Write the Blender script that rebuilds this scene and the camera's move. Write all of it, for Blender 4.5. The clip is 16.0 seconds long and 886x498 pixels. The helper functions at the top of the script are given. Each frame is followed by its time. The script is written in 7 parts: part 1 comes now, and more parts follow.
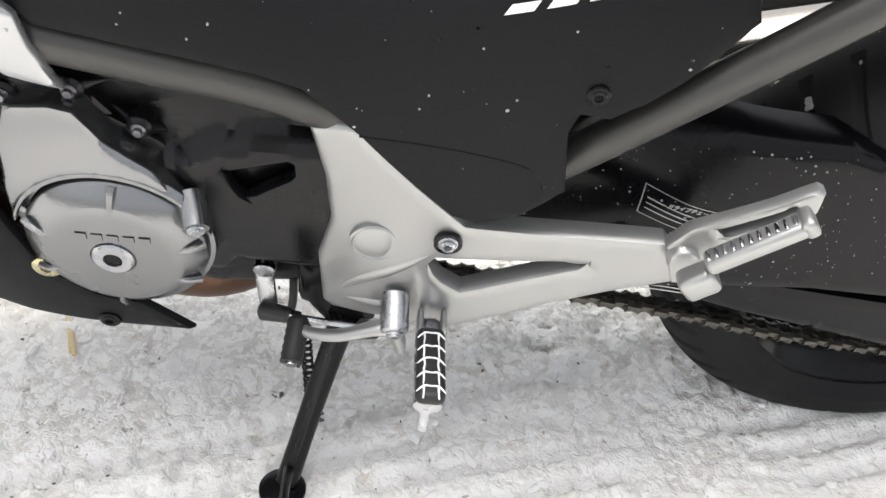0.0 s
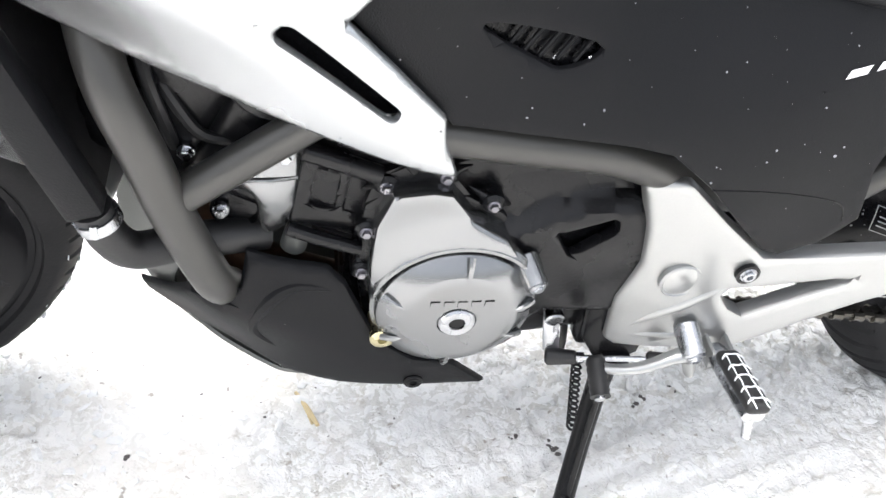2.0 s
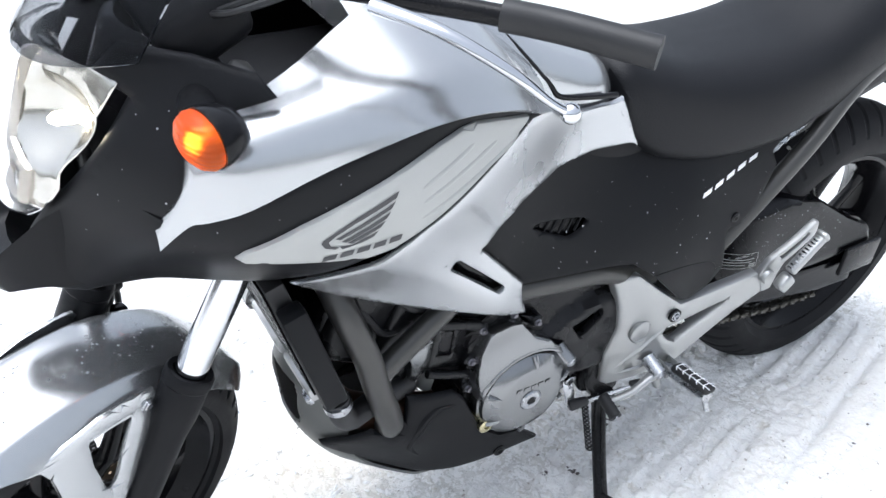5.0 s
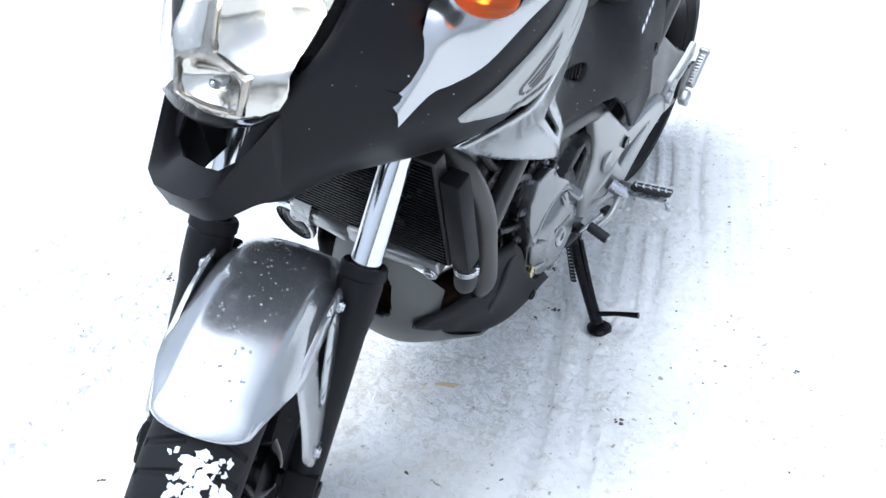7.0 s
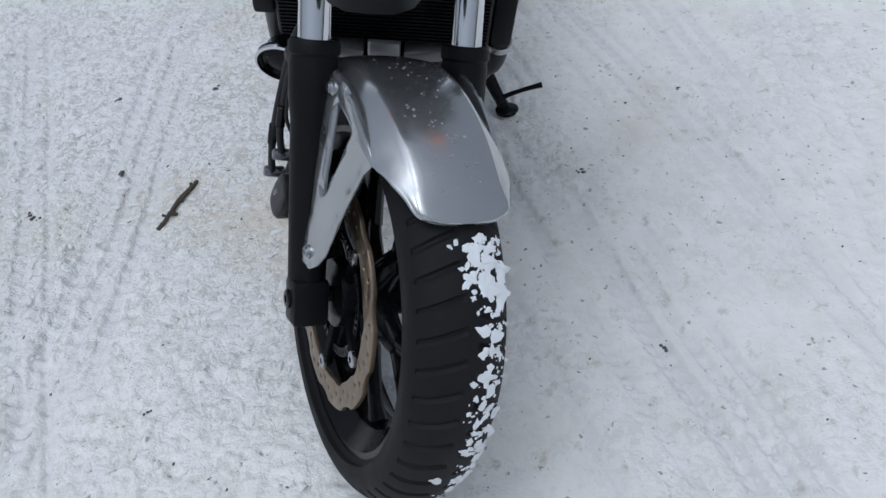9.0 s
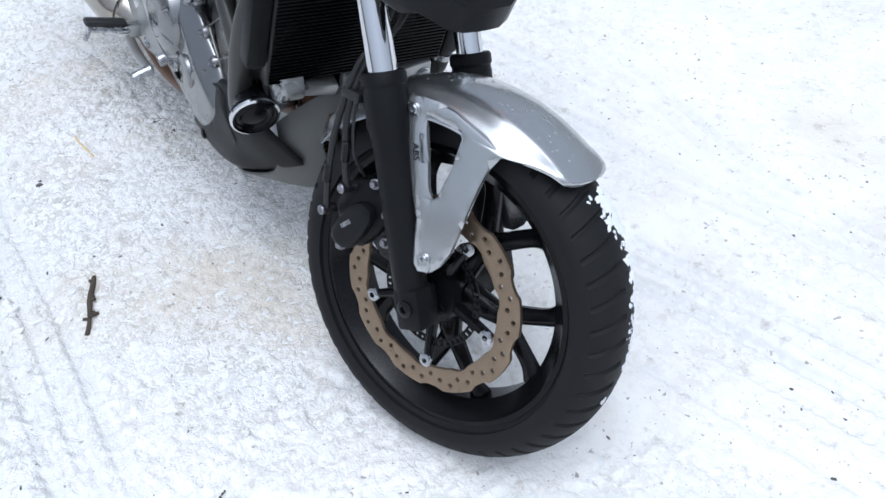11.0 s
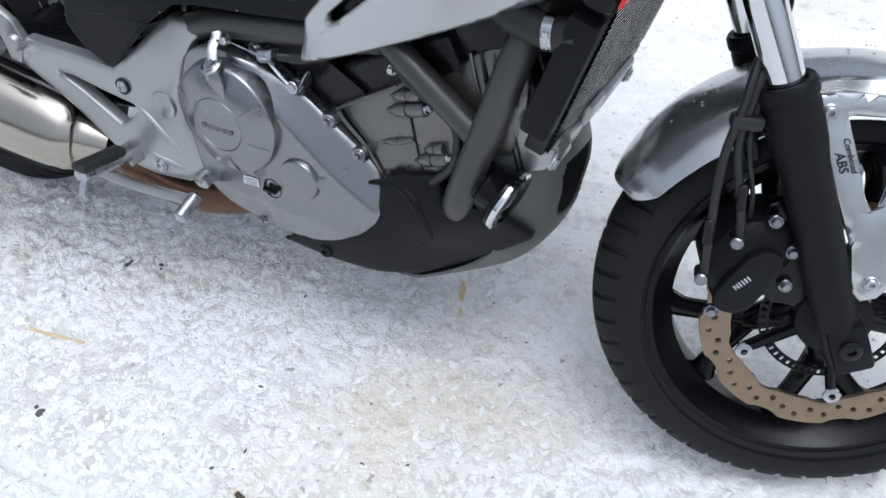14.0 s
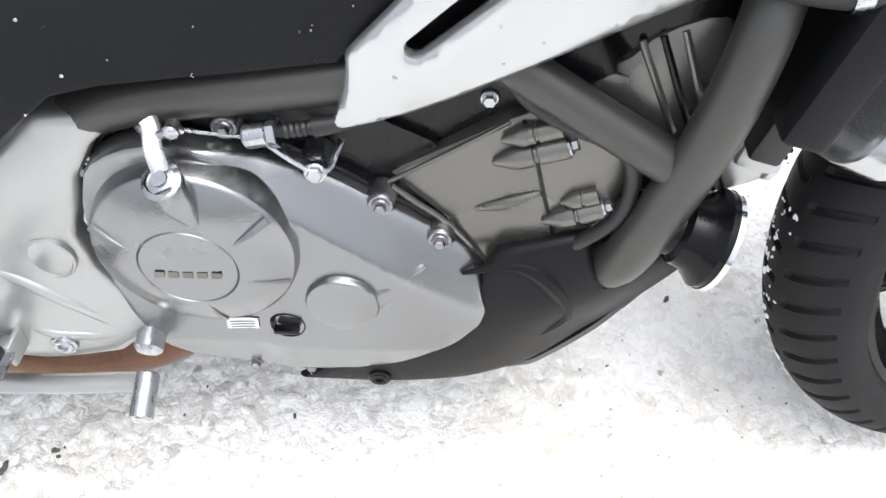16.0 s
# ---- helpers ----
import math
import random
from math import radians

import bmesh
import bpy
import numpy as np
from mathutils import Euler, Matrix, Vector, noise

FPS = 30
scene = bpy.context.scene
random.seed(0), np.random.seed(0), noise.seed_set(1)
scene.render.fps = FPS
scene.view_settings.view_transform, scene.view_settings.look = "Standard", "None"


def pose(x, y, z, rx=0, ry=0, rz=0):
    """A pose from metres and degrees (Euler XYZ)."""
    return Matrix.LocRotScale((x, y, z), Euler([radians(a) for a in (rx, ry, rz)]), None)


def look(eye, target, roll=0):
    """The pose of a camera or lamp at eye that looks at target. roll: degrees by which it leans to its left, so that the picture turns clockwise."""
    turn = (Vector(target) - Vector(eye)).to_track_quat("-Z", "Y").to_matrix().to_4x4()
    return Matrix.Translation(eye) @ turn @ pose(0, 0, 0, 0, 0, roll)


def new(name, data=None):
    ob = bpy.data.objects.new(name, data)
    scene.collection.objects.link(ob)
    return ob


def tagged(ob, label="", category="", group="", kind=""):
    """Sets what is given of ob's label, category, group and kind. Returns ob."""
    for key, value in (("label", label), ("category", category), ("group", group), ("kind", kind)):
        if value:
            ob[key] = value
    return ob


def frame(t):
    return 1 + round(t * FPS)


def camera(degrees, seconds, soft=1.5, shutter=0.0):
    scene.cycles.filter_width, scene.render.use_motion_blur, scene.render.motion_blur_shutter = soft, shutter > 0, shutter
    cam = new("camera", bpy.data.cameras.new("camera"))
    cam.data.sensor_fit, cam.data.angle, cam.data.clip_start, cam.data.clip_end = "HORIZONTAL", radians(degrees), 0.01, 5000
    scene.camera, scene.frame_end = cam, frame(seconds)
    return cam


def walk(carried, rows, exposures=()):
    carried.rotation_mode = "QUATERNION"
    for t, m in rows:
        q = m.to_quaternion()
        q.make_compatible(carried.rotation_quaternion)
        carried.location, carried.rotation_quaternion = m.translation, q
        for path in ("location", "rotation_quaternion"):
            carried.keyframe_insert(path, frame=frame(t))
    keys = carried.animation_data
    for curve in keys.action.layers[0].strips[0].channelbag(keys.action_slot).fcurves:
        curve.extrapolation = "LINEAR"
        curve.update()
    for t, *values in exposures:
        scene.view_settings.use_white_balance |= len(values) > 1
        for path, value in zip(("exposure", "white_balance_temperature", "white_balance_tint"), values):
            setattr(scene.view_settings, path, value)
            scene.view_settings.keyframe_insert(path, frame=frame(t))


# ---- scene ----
from mathutils import geometry

cam = camera(54.2, 16.0)
METRES, EYE, TILT, LEAN, TURN = 4.3, 0.76, -39.0, -5.5, 0.0
PATH = [
    (0, (0.654, 0.836, 0.835), (0.48, -0.707, -0.426), 9.5),
    (0.5, (0.75, 0.83, 0.823), (0.559, -0.707, -0.442), 7.3),
    (1, (0.86, 0.807, 0.812), (0.6, -0.717, -0.457), 6.3),
    (1.5, (0.948, 0.82, 0.834), (0.633, -0.737, -0.381), 6.7),
    (2, (1.042, 0.888, 0.861), (0.684, -0.707, -0.292), 6.6),
    (2.5, (1.107, 0.961, 0.913), (0.694, -0.665, -0.176), 6.2),
    (3, (1.162, 1.069, 1.003), (0.681, -0.555, -0.06), 5.3),
    (3.5, (1.245, 1.109, 1.062), (0.653, -0.522, 0.066), 3.0),
    (4, (1.342, 1.125, 1.105), (0.703, -0.502, 0.133), 1.4),
    (4.2, (1.382, 1.13, 1.113), (0.701, -0.48, 0.142), 1.0),
    (4.7, (1.477, 1.135, 1.143), (0.687, -0.439, 0.196), -0.6),
    (5.25, (1.587, 1.113, 1.163), (0.608, -0.368, 0.241), -2.5),
    (5.8, (1.715, 1.055, 1.166), (0.543, -0.279, 0.244), -4.0),
    (6.3, (1.86, 0.966, 1.153), (0.562, -0.212, 0.19), -4.7),
    (6.5, (1.907, 0.934, 1.141), (0.585, -0.192, 0.148), -4.9),
    (7, (2.086, 0.817, 1.124), (0.682, -0.141, 0.069), -5.2),
    (7.5, (2.19, 0.708, 1.111), (0.755, -0.08, -0.037), -6.2),
    (8, (2.237, 0.536, 1.078), (0.804, -0.034, -0.195), -8.0),
    (8.5, (2.285, 0.397, 1.082), (0.848, -0.002, -0.251), -8.9),
    (9, (2.372, 0.239, 1.094), (0.897, 0.095, -0.249), -7.6),
    (9.2, (2.425, 0.176, 1.119), (0.956, 0.133, -0.238), -6.4),
    (9.7, (2.487, 0.012, 1.149), (1.04, 0.222, -0.215), -4.8),
    (10.25, (2.478, -0.17, 1.184), (1.086, 0.291, -0.176), -3.6),
    (10.8, (2.405, -0.333, 1.206), (1.085, 0.311, -0.151), -3.3),
    (11.3, (2.296, -0.445, 1.205), (1.03, 0.273, -0.167), -4.1),
    (11.5, (2.268, -0.492, 1.203), (1.015, 0.261, -0.162), -4.3),
    (12, (2.121, -0.571, 1.184), (0.915, 0.177, -0.226), -5.8),
    (12.5, (1.953, -0.626, 1.19), (0.832, 0.207, -0.242), -4.9),
    (13, (1.801, -0.691, 1.186), (0.842, 0.337, -0.237), -4.1),
    (13.5, (1.673, -0.768, 1.186), (0.837, 0.363, -0.237), -5.0),
    (14, (1.516, -0.75, 1.152), (0.773, 0.381, -0.321), -5.8),
    (14.5, (1.367, -0.693, 1.127), (0.809, 0.462, -0.407), -5.5),
    (15, (1.221, -0.656, 1.112), (0.895, 0.553, -0.447), -5.1),
    (15.5, (1.093, -0.574, 1.056), (0.922, 0.613, -0.545), -4.5),
    (16, (1.01, -0.486, 0.987), (0.894, 0.637, -0.664), -3.6),
]
EXPOSURES = [(0.0, 0.85, 6650, 10), (1.5, 1.12, 6550, 10), (2.0, 1.41, 6400, 10), (3.0, 1.52, 6300, 10), (3.5, 1.40, 6250, 10), (4.2, 0.96, 6150, 10), (6.3, 0.42, 5500, 8), (7.0, 0.45, 5500, 8), (7.5, 0.0, 5500, 8), (8.0, -0.55, 5560, 8), (9.0, -0.97, 5620, 8), (9.2, -1.0, 5620, 8),
             (11.3, -0.16, 5600, 9), (12.5, -0.5, 5750, 9), (13.5, 0.15, 5700, 9), (14.0, -0.15, 5750, 9), (14.5, -0.28, 5800, 9), (15.0, 0.08, 5850, 9), (15.5, 0.46, 6050, 10), (16.0, 0.86, 6300, 10)]
walk(cam, [(t, look(eye, target, roll)) for t, eye, target, roll in PATH], EXPOSURES)

# ==== world and light ====
SUN_EL, SUN_ROT = radians(77), radians(118)
world = bpy.data.worlds.new("overcast_sky")
scene.world = world
world.use_nodes = True
wn = world.node_tree
wn.nodes.clear()
sky = wn.nodes.new("ShaderNodeTexSky")
sky.sky_type, sky.sun_disc = "NISHITA", False
sky.sun_elevation, sky.sun_rotation = SUN_EL, SUN_ROT
sky.air_density, sky.dust_density, sky.ozone_density = 1.0, 6.0, 0.6
sky_grey = wn.nodes.new("ShaderNodeHueSaturation")
sky_grey.inputs["Saturation"].default_value = 0.27
background = wn.nodes.new("ShaderNodeBackground")
background.inputs["Strength"].default_value = 0.19
world_out = wn.nodes.new("ShaderNodeOutputWorld")
wn.links.new(sky.outputs[0], sky_grey.inputs["Color"])
wn.links.new(sky_grey.outputs[0], background.inputs[0])
wn.links.new(background.outputs[0], world_out.inputs[0])
sun = new("sun", bpy.data.lights.new("sun", "SUN"))
sun.data.energy, sun.data.angle, sun.data.color = 0.45, radians(70), (1.0, 0.97, 0.93)
sun.rotation_euler = (Vector((math.sin(SUN_ROT) * math.cos(SUN_EL), math.cos(SUN_ROT) * math.cos(SUN_EL), math.sin(SUN_EL)))).to_track_quat("Z", "Y").to_euler()


# ==== materials ====
def material(name, color, rough=0.5, metal=0.0, vary=0.12, scale=6.0, grain=120.0, bump=0.05, coat=0.0, rough_vary=0.1, second=None, spec=0.5):
    """A procedural surface: two scales of colour and roughness variation, and fine relief."""
    m = bpy.data.materials.new(name)
    m.use_nodes = True
    t = m.node_tree
    b = t.nodes["Principled BSDF"]
    co = t.nodes.new("ShaderNodeTexCoord")
    big, fine = t.nodes.new("ShaderNodeTexNoise"), t.nodes.new("ShaderNodeTexNoise")
    big.inputs["Scale"].default_value, big.inputs["Detail"].default_value = scale, 5
    fine.inputs["Scale"].default_value, fine.inputs["Detail"].default_value = grain, 3
    for n in (big, fine):
        t.links.new(co.outputs["Object"], n.inputs["Vector"])
    mix = t.nodes.new("ShaderNodeMix")
    mix.data_type = "RGBA"
    dark = second or tuple(c * (1 - 2.2 * vary) for c in color)
    light = tuple(min(1, c * (1 + vary)) for c in color)
    mix.inputs["A"].default_value, mix.inputs["B"].default_value = (*dark, 1), (*light, 1)
    add = t.nodes.new("ShaderNodeMath")
    add.operation = "MULTIPLY_ADD"
    t.links.new(fine.outputs["Fac"], add.inputs[0])
    add.inputs[1].default_value = 0.4
    sub = t.nodes.new("ShaderNodeMath")
    sub.operation = "MULTIPLY"
    t.links.new(big.outputs["Fac"], sub.inputs[0])
    sub.inputs[1].default_value = 0.75
    t.links.new(sub.outputs[0], add.inputs[2])
    t.links.new(add.outputs[0], mix.inputs["Factor"])
    t.links.new(mix.outputs["Result"], b.inputs["Base Color"])
    rmap = t.nodes.new("ShaderNodeMapRange")
    rmap.inputs["From Min"].default_value, rmap.inputs["From Max"].default_value = 0.3, 0.7
    rmap.inputs["To Min"].default_value, rmap.inputs["To Max"].default_value = max(0.02, rough - rough_vary), min(1, rough + rough_vary)
    t.links.new(big.outputs["Fac"], rmap.inputs["Value"])
    t.links.new(rmap.outputs["Result"], b.inputs["Roughness"])
    b.inputs["Metallic"].default_value = metal
    b.inputs["Specular IOR Level"].default_value = spec
    b.inputs["Coat Weight"].default_value, b.inputs["Coat Roughness"].default_value = coat, 0.06
    if bump:
        bm_ = t.nodes.new("ShaderNodeBump")
        bm_.inputs["Strength"].default_value, bm_.inputs["Distance"].default_value = bump, 0.001
        t.links.new(fine.outputs["Fac"], bm_.inputs["Height"])
        t.links.new(bm_.outputs["Normal"], b.inputs["Normal"])
    return m


SILVER = material("silver_paint", (0.46, 0.47, 0.48), 0.24, 0.82, 0.03, 4, 900, 0.0, coat=0.5, rough_vary=0.05)
PEARL = material("pale_grey_paint", (0.385, 0.39, 0.375), 0.50, 0.0, 0.03, 4, 900, 0.02, coat=0.0, rough_vary=0.05)
BLACK = material("black_grained_plastic", (0.008, 0.0083, 0.0095), 0.46, 0, 0.15, 7, 700, 0.35, rough_vary=0.08, spec=0.14)
COWL = material("satin_black_cowl", (0.008, 0.0083, 0.0095), 0.38, 0, 0.12, 5, 900, 0.15, rough_vary=0.06, spec=0.16)
GLOSS = material("gloss_black_paint", (0.005, 0.005, 0.006), 0.22, 0, 0.2, 9, 300, 0.05, rough_vary=0.08, spec=0.18)
ENGINE = material("black_engine_paint", (0.006, 0.006, 0.007), 0.26, 0, 0.3, 14, 260, 0.25, rough_vary=0.12, spec=0.28)
GREY = material("grey_plastic", (0.105, 0.108, 0.102), 0.5, 0, 0.1, 8, 600, 0.2)
TUBE = material("graphite_frame_paint", (0.062, 0.061, 0.058), 0.36, 0.45, 0.08, 6, 800, 0.06, rough_vary=0.06)
CAST = material("cast_aluminium_paint", (0.255, 0.26, 0.265), 0.245, 0.94, 0.06, 7, 500, 0.12, rough_vary=0.07)
PLATE = material("silver_painted_alloy", (0.385, 0.39, 0.385), 0.33, 0.72, 0.05, 6, 500, 0.08, rough_vary=0.06)
BRONZE = material("bronze_grey_engine_paint", (0.165, 0.160, 0.149), 0.30, 0.78, 0.1, 9, 500, 0.12)
CHROME = material("polished_chrome", (0.66, 0.67, 0.69), 0.10, 1.0, 0.03, 12, 400, 0.0, rough_vary=0.05)
# muffler's brownish reflection is put into this tint; also tans the lamp strip
STEEL = material("brown_tinted_polished_steel", (0.42, 0.39, 0.345), 0.16, 1.0, 0.12, 7, 300, 0.03, rough_vary=0.06)
REFLECT = material("warm_reflector_mirror", (0.62, 0.60, 0.55), 0.15, 1.0, 0.05, 30, 400, 0.0, rough_vary=0.04)
ZINC = material("zinc_plated_steel", (0.46, 0.47, 0.49), 0.26, 1.0, 0.12, 60, 600, 0.1)
BOLT = material("dull_violet_zinc_bolt", (0.27, 0.265, 0.29), 0.32, 1.0, 0.2, 90, 600, 0.1)
BRASS = material("yellow_zinc_bolt", (0.55, 0.50, 0.32), 0.3, 1.0, 0.12, 60, 600, 0.1)
DISC = material("brown_tarnished_disc_steel", (0.27, 0.205, 0.145), 0.36, 0.85, 0.16, 30, 300, 0.15)
RUBBER = material("tyre_rubber", (0.010, 0.010, 0.011), 0.65, 0, 0.25, 12, 220, 0.4, second=(0.005, 0.005, 0.006), spec=0.22)
HOSE = material("black_rubber_hose", (0.011, 0.011, 0.012), 0.5, 0, 0.2, 20, 300, 0.2)
EXHAUST = material("rusty_brown_exhaust", (0.15, 0.082, 0.052), 0.38, 0.7, 0.3, 16, 220, 0.2)
FINS = material("radiator_fin_black", (0.010, 0.010, 0.011), 0.5, 0.2, 0.3, 30, 300, 0.1)
SEAT = material("black_seat_vinyl", (0.008, 0.0084, 0.010), 0.46, 0, 0.15, 5, 450, 0.5, rough_vary=0.06, spec=0.20)
WHITE = material("white_print", (0.82, 0.82, 0.82), 0.5, 0, 0.02, 10, 200, 0)
FADED = material("faded_white_print", (0.42, 0.42, 0.41), 0.5, 0, 0.1, 60, 500, 0)
SMOKE_GREY = material("dark_grey_print", (0.045, 0.045, 0.047), 0.5, 0, 0.05, 10, 200, 0)
RED = material("red_print", (0.65, 0.03, 0.03), 0.4, 0, 0.05, 10, 200, 0)
CHAIN = material("oily_chain_steel", (0.09, 0.085, 0.075), 0.35, 0.9, 0.35, 80, 500, 0.2)
BARK = material("dark_wet_bark", (0.07, 0.055, 0.04), 0.8, 0, 0.3, 60, 300, 0.6)
STRAW = material("dry_straw", (0.68, 0.55, 0.32), 0.7, 0, 0.2, 60, 300, 0.3)
STONE = material("grey_grit", (0.11, 0.10, 0.095), 0.85, 0, 0.3, 60, 300, 0.5)
DIRTY_SNOW = material("dirty_snow", (0.62, 0.61, 0.58), 0.75, 0, 0.15, 80, 400, 0.8, second=(0.22, 0.20, 0.17))
PACKED = material("fresh_snow_clump", (0.86, 0.88, 0.90), 0.6, 0, 0.05, 60, 500, 0.6)


def clear_material(name, color, rough=0.02, ior=1.45):
    m = bpy.data.materials.new(name)
    m.use_nodes = True
    b = m.node_tree.nodes["Principled BSDF"]
    b.inputs["Base Color"].default_value = (*color, 1)
    b.inputs["Transmission Weight"].default_value = 1.0
    b.inputs["Roughness"].default_value, b.inputs["IOR"].default_value = rough, ior
    return m


GLASS = clear_material("clear_lens", (0.98, 0.98, 0.98), 0.01, 1.2)
SMOKE = clear_material("smoked_screen", (0.30, 0.31, 0.33), 0.03, 1.15)
AMBER = clear_material("amber_lens", (0.95, 0.15, 0.008), 0.45, 1.3)
AMBER.node_tree.nodes["Principled BSDF"].inputs["Transmission Weight"].default_value = 0.75
rib_wave, rib_bump, rib_place = (AMBER.node_tree.nodes.new(k) for k in ("ShaderNodeTexWave", "ShaderNodeBump", "ShaderNodeTexCoord"))
rib_wave.inputs["Scale"].default_value, rib_wave.inputs["Distortion"].default_value = 55, 1.5
rib_wave.bands_direction = "Z"
rib_bump.inputs["Strength"].default_value, rib_bump.inputs["Distance"].default_value = 0.35, 0.002
AMBER.node_tree.links.new(rib_place.outputs["Object"], rib_wave.inputs["Vector"])
AMBER.node_tree.links.new(rib_wave.outputs["Fac"], rib_bump.inputs["Height"])
AMBER.node_tree.links.new(rib_bump.outputs["Normal"], AMBER.node_tree.nodes["Principled BSDF"].inputs["Normal"])
DROP = clear_material("water", (1, 1, 1), 0.02, 1.33)
LAMP_ON = bpy.data.materials.new("glowing_bulb")
LAMP_ON.use_nodes = True
LAMP_ON.node_tree.nodes["Principled BSDF"].inputs["Emission Color"].default_value = (1, 0.86, 0.6, 1)
LAMP_ON.node_tree.nodes["Principled BSDF"].inputs["Emission Strength"].default_value = 60
AMBER_ON = bpy.data.materials.new("glowing_amber_bulb")
AMBER_ON.use_nodes = True
AMBER_ON.node_tree.nodes["Principled BSDF"].inputs["Emission Color"].default_value = (1, 0.35, 0.04, 1)
AMBER_ON.node_tree.nodes["Principled BSDF"].inputs["Emission Strength"].default_value = 6

SNOW = bpy.data.materials.new("packed_snow")
SNOW.use_nodes = True
st = SNOW.node_tree
sb = st.nodes["Principled BSDF"]
sco = st.nodes.new("ShaderNodeTexCoord")


def snow_noise(scale, detail, rough=0.5):
    n = st.nodes.new("ShaderNodeTexNoise")
    n.inputs["Scale"].default_value, n.inputs["Detail"].default_value, n.inputs["Roughness"].default_value = scale, detail, rough
    st.links.new(sco.outputs["Object"], n.inputs["Vector"])
    return n


def snow_mix(fac, lo, hi, a, b):
    r = st.nodes.new("ShaderNodeMapRange")
    r.inputs["From Min"].default_value, r.inputs["From Max"].default_value = lo, hi
    st.links.new(fac, r.inputs["Value"])
    mx = st.nodes.new("ShaderNodeMix")
    mx.data_type = "RGBA"
    st.links.new(r.outputs["Result"], mx.inputs["Factor"])
    for key, v in (("A", a), ("B", b)):
        if isinstance(v, tuple):
            mx.inputs[key].default_value = (*v, 1)
        else:
            st.links.new(v, mx.inputs[key])
    return mx.outputs["Result"]


dirt, grit, stain = snow_noise(2.6, 8, 0.68), snow_noise(120, 3, 0.6), snow_noise(1.35, 6, 0.6)
soil, specks, patch, warp = snow_noise(26, 5, 0.7), snow_noise(62, 2, 0.5), snow_noise(9, 6, 0.7), snow_noise(22, 3, 0.6)
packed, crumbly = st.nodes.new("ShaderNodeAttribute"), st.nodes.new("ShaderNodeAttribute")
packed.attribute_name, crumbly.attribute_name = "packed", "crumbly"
bend = st.nodes.new("ShaderNodeVectorMath")
bend.operation = "MULTIPLY_ADD"
bend.inputs[1].default_value = (0.07, 0.07, 0.07)
st.links.new(warp.outputs["Color"], bend.inputs[0])
st.links.new(sco.outputs["Object"], bend.inputs[2])


def snow_chips(scale):
    n = st.nodes.new("ShaderNodeTexVoronoi")
    n.feature, n.inputs["Scale"].default_value = "F1", scale
    st.links.new(bend.outputs["Vector"], n.inputs["Vector"])
    split = st.nodes.new("ShaderNodeSeparateColor")
    st.links.new(n.outputs["Color"], split.inputs[0])
    return n.outputs["Distance"], split.outputs[0]


def snow_math(op, a, b):
    n = st.nodes.new("ShaderNodeMath")
    n.operation = op
    for k, v in enumerate((a, b)):
        if isinstance(v, (int, float)):
            n.inputs[k].default_value = v
        else:
            st.links.new(v, n.inputs[k])
    return n.outputs[0]


chip_far, chip_pick = snow_chips(58)
crumb_far, crumb_pick = snow_chips(125)
icy = snow_mix(patch.outputs["Fac"], 0.36, 0.66, (0.755, 0.755, 0.74), (0.57, 0.56, 0.52))
icy = snow_mix(dirt.outputs["Fac"], 0.48, 0.70, icy, (0.62, 0.60, 0.55))
white = (0.83, 0.83, 0.815)
smooth_snow = snow_mix(patch.outputs["Fac"], 0.40, 0.70, (0.885, 0.872, 0.84), (0.80, 0.777, 0.73))
chipped = snow_mix(chip_pick, 0.55, 0.70, icy, white)
chipped = snow_mix(crumb_pick, 0.62, 0.72, chipped, white)
col = snow_mix(crumbly.outputs["Fac"], 0.0, 1.0, smooth_snow, chipped)
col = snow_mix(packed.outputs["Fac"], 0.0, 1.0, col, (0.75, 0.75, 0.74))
col = snow_mix(stain.outputs["Fac"], 0.55, 0.80, col, (0.64, 0.575, 0.465))
col = snow_mix(soil.outputs["Fac"], 0.585, 0.78, col, (0.47, 0.43, 0.36))
col = snow_mix(specks.outputs["Fac"], 0.69, 0.75, col, (0.40, 0.37, 0.33))
col = snow_mix(grit.outputs["Fac"], 0.69, 0.75, col, (0.22, 0.20, 0.18))
st.links.new(col, sb.inputs["Base Color"])
sb.inputs["Roughness"].default_value = 0.5
sb.inputs["Specular IOR Level"].default_value = 0.35
bump1, bump2 = st.nodes.new("ShaderNodeBump"), st.nodes.new("ShaderNodeBump")
bump1.inputs["Distance"].default_value = 0.012
bump2.inputs["Strength"].default_value, bump2.inputs["Distance"].default_value = 0.45, 0.004
lumps, grains = snow_noise(40, 4, 0.6), snow_noise(150, 2, 0.5)
relief = snow_math("MULTIPLY_ADD", chip_far, -0.5)
st.links.new(lumps.outputs["Fac"], relief.node.inputs[2])
relief = snow_math("SUBTRACT", relief, snow_math("MULTIPLY", crumb_far, 0.40))
relief = snow_math("ADD", relief, snow_math("MULTIPLY", chip_pick, 0.22))
st.links.new(snow_math("MULTIPLY_ADD", crumbly.outputs["Fac"], 0.40), bump1.inputs["Strength"])
bump1.inputs["Strength"].links[0].from_node.inputs[2].default_value = 0.10
st.links.new(relief, bump1.inputs["Height"])
st.links.new(grains.outputs["Fac"], bump2.inputs["Height"])
st.links.new(bump1.outputs["Normal"], bump2.inputs["Normal"])
st.links.new(bump2.outputs["Normal"], sb.inputs["Normal"])


# ==== mesh helpers ====
def finish(ob, sharp=35):
    for p in ob.data.polygons:
        p.use_smooth = True
    ob.data.set_sharp_from_angle(angle=radians(sharp))
    return ob


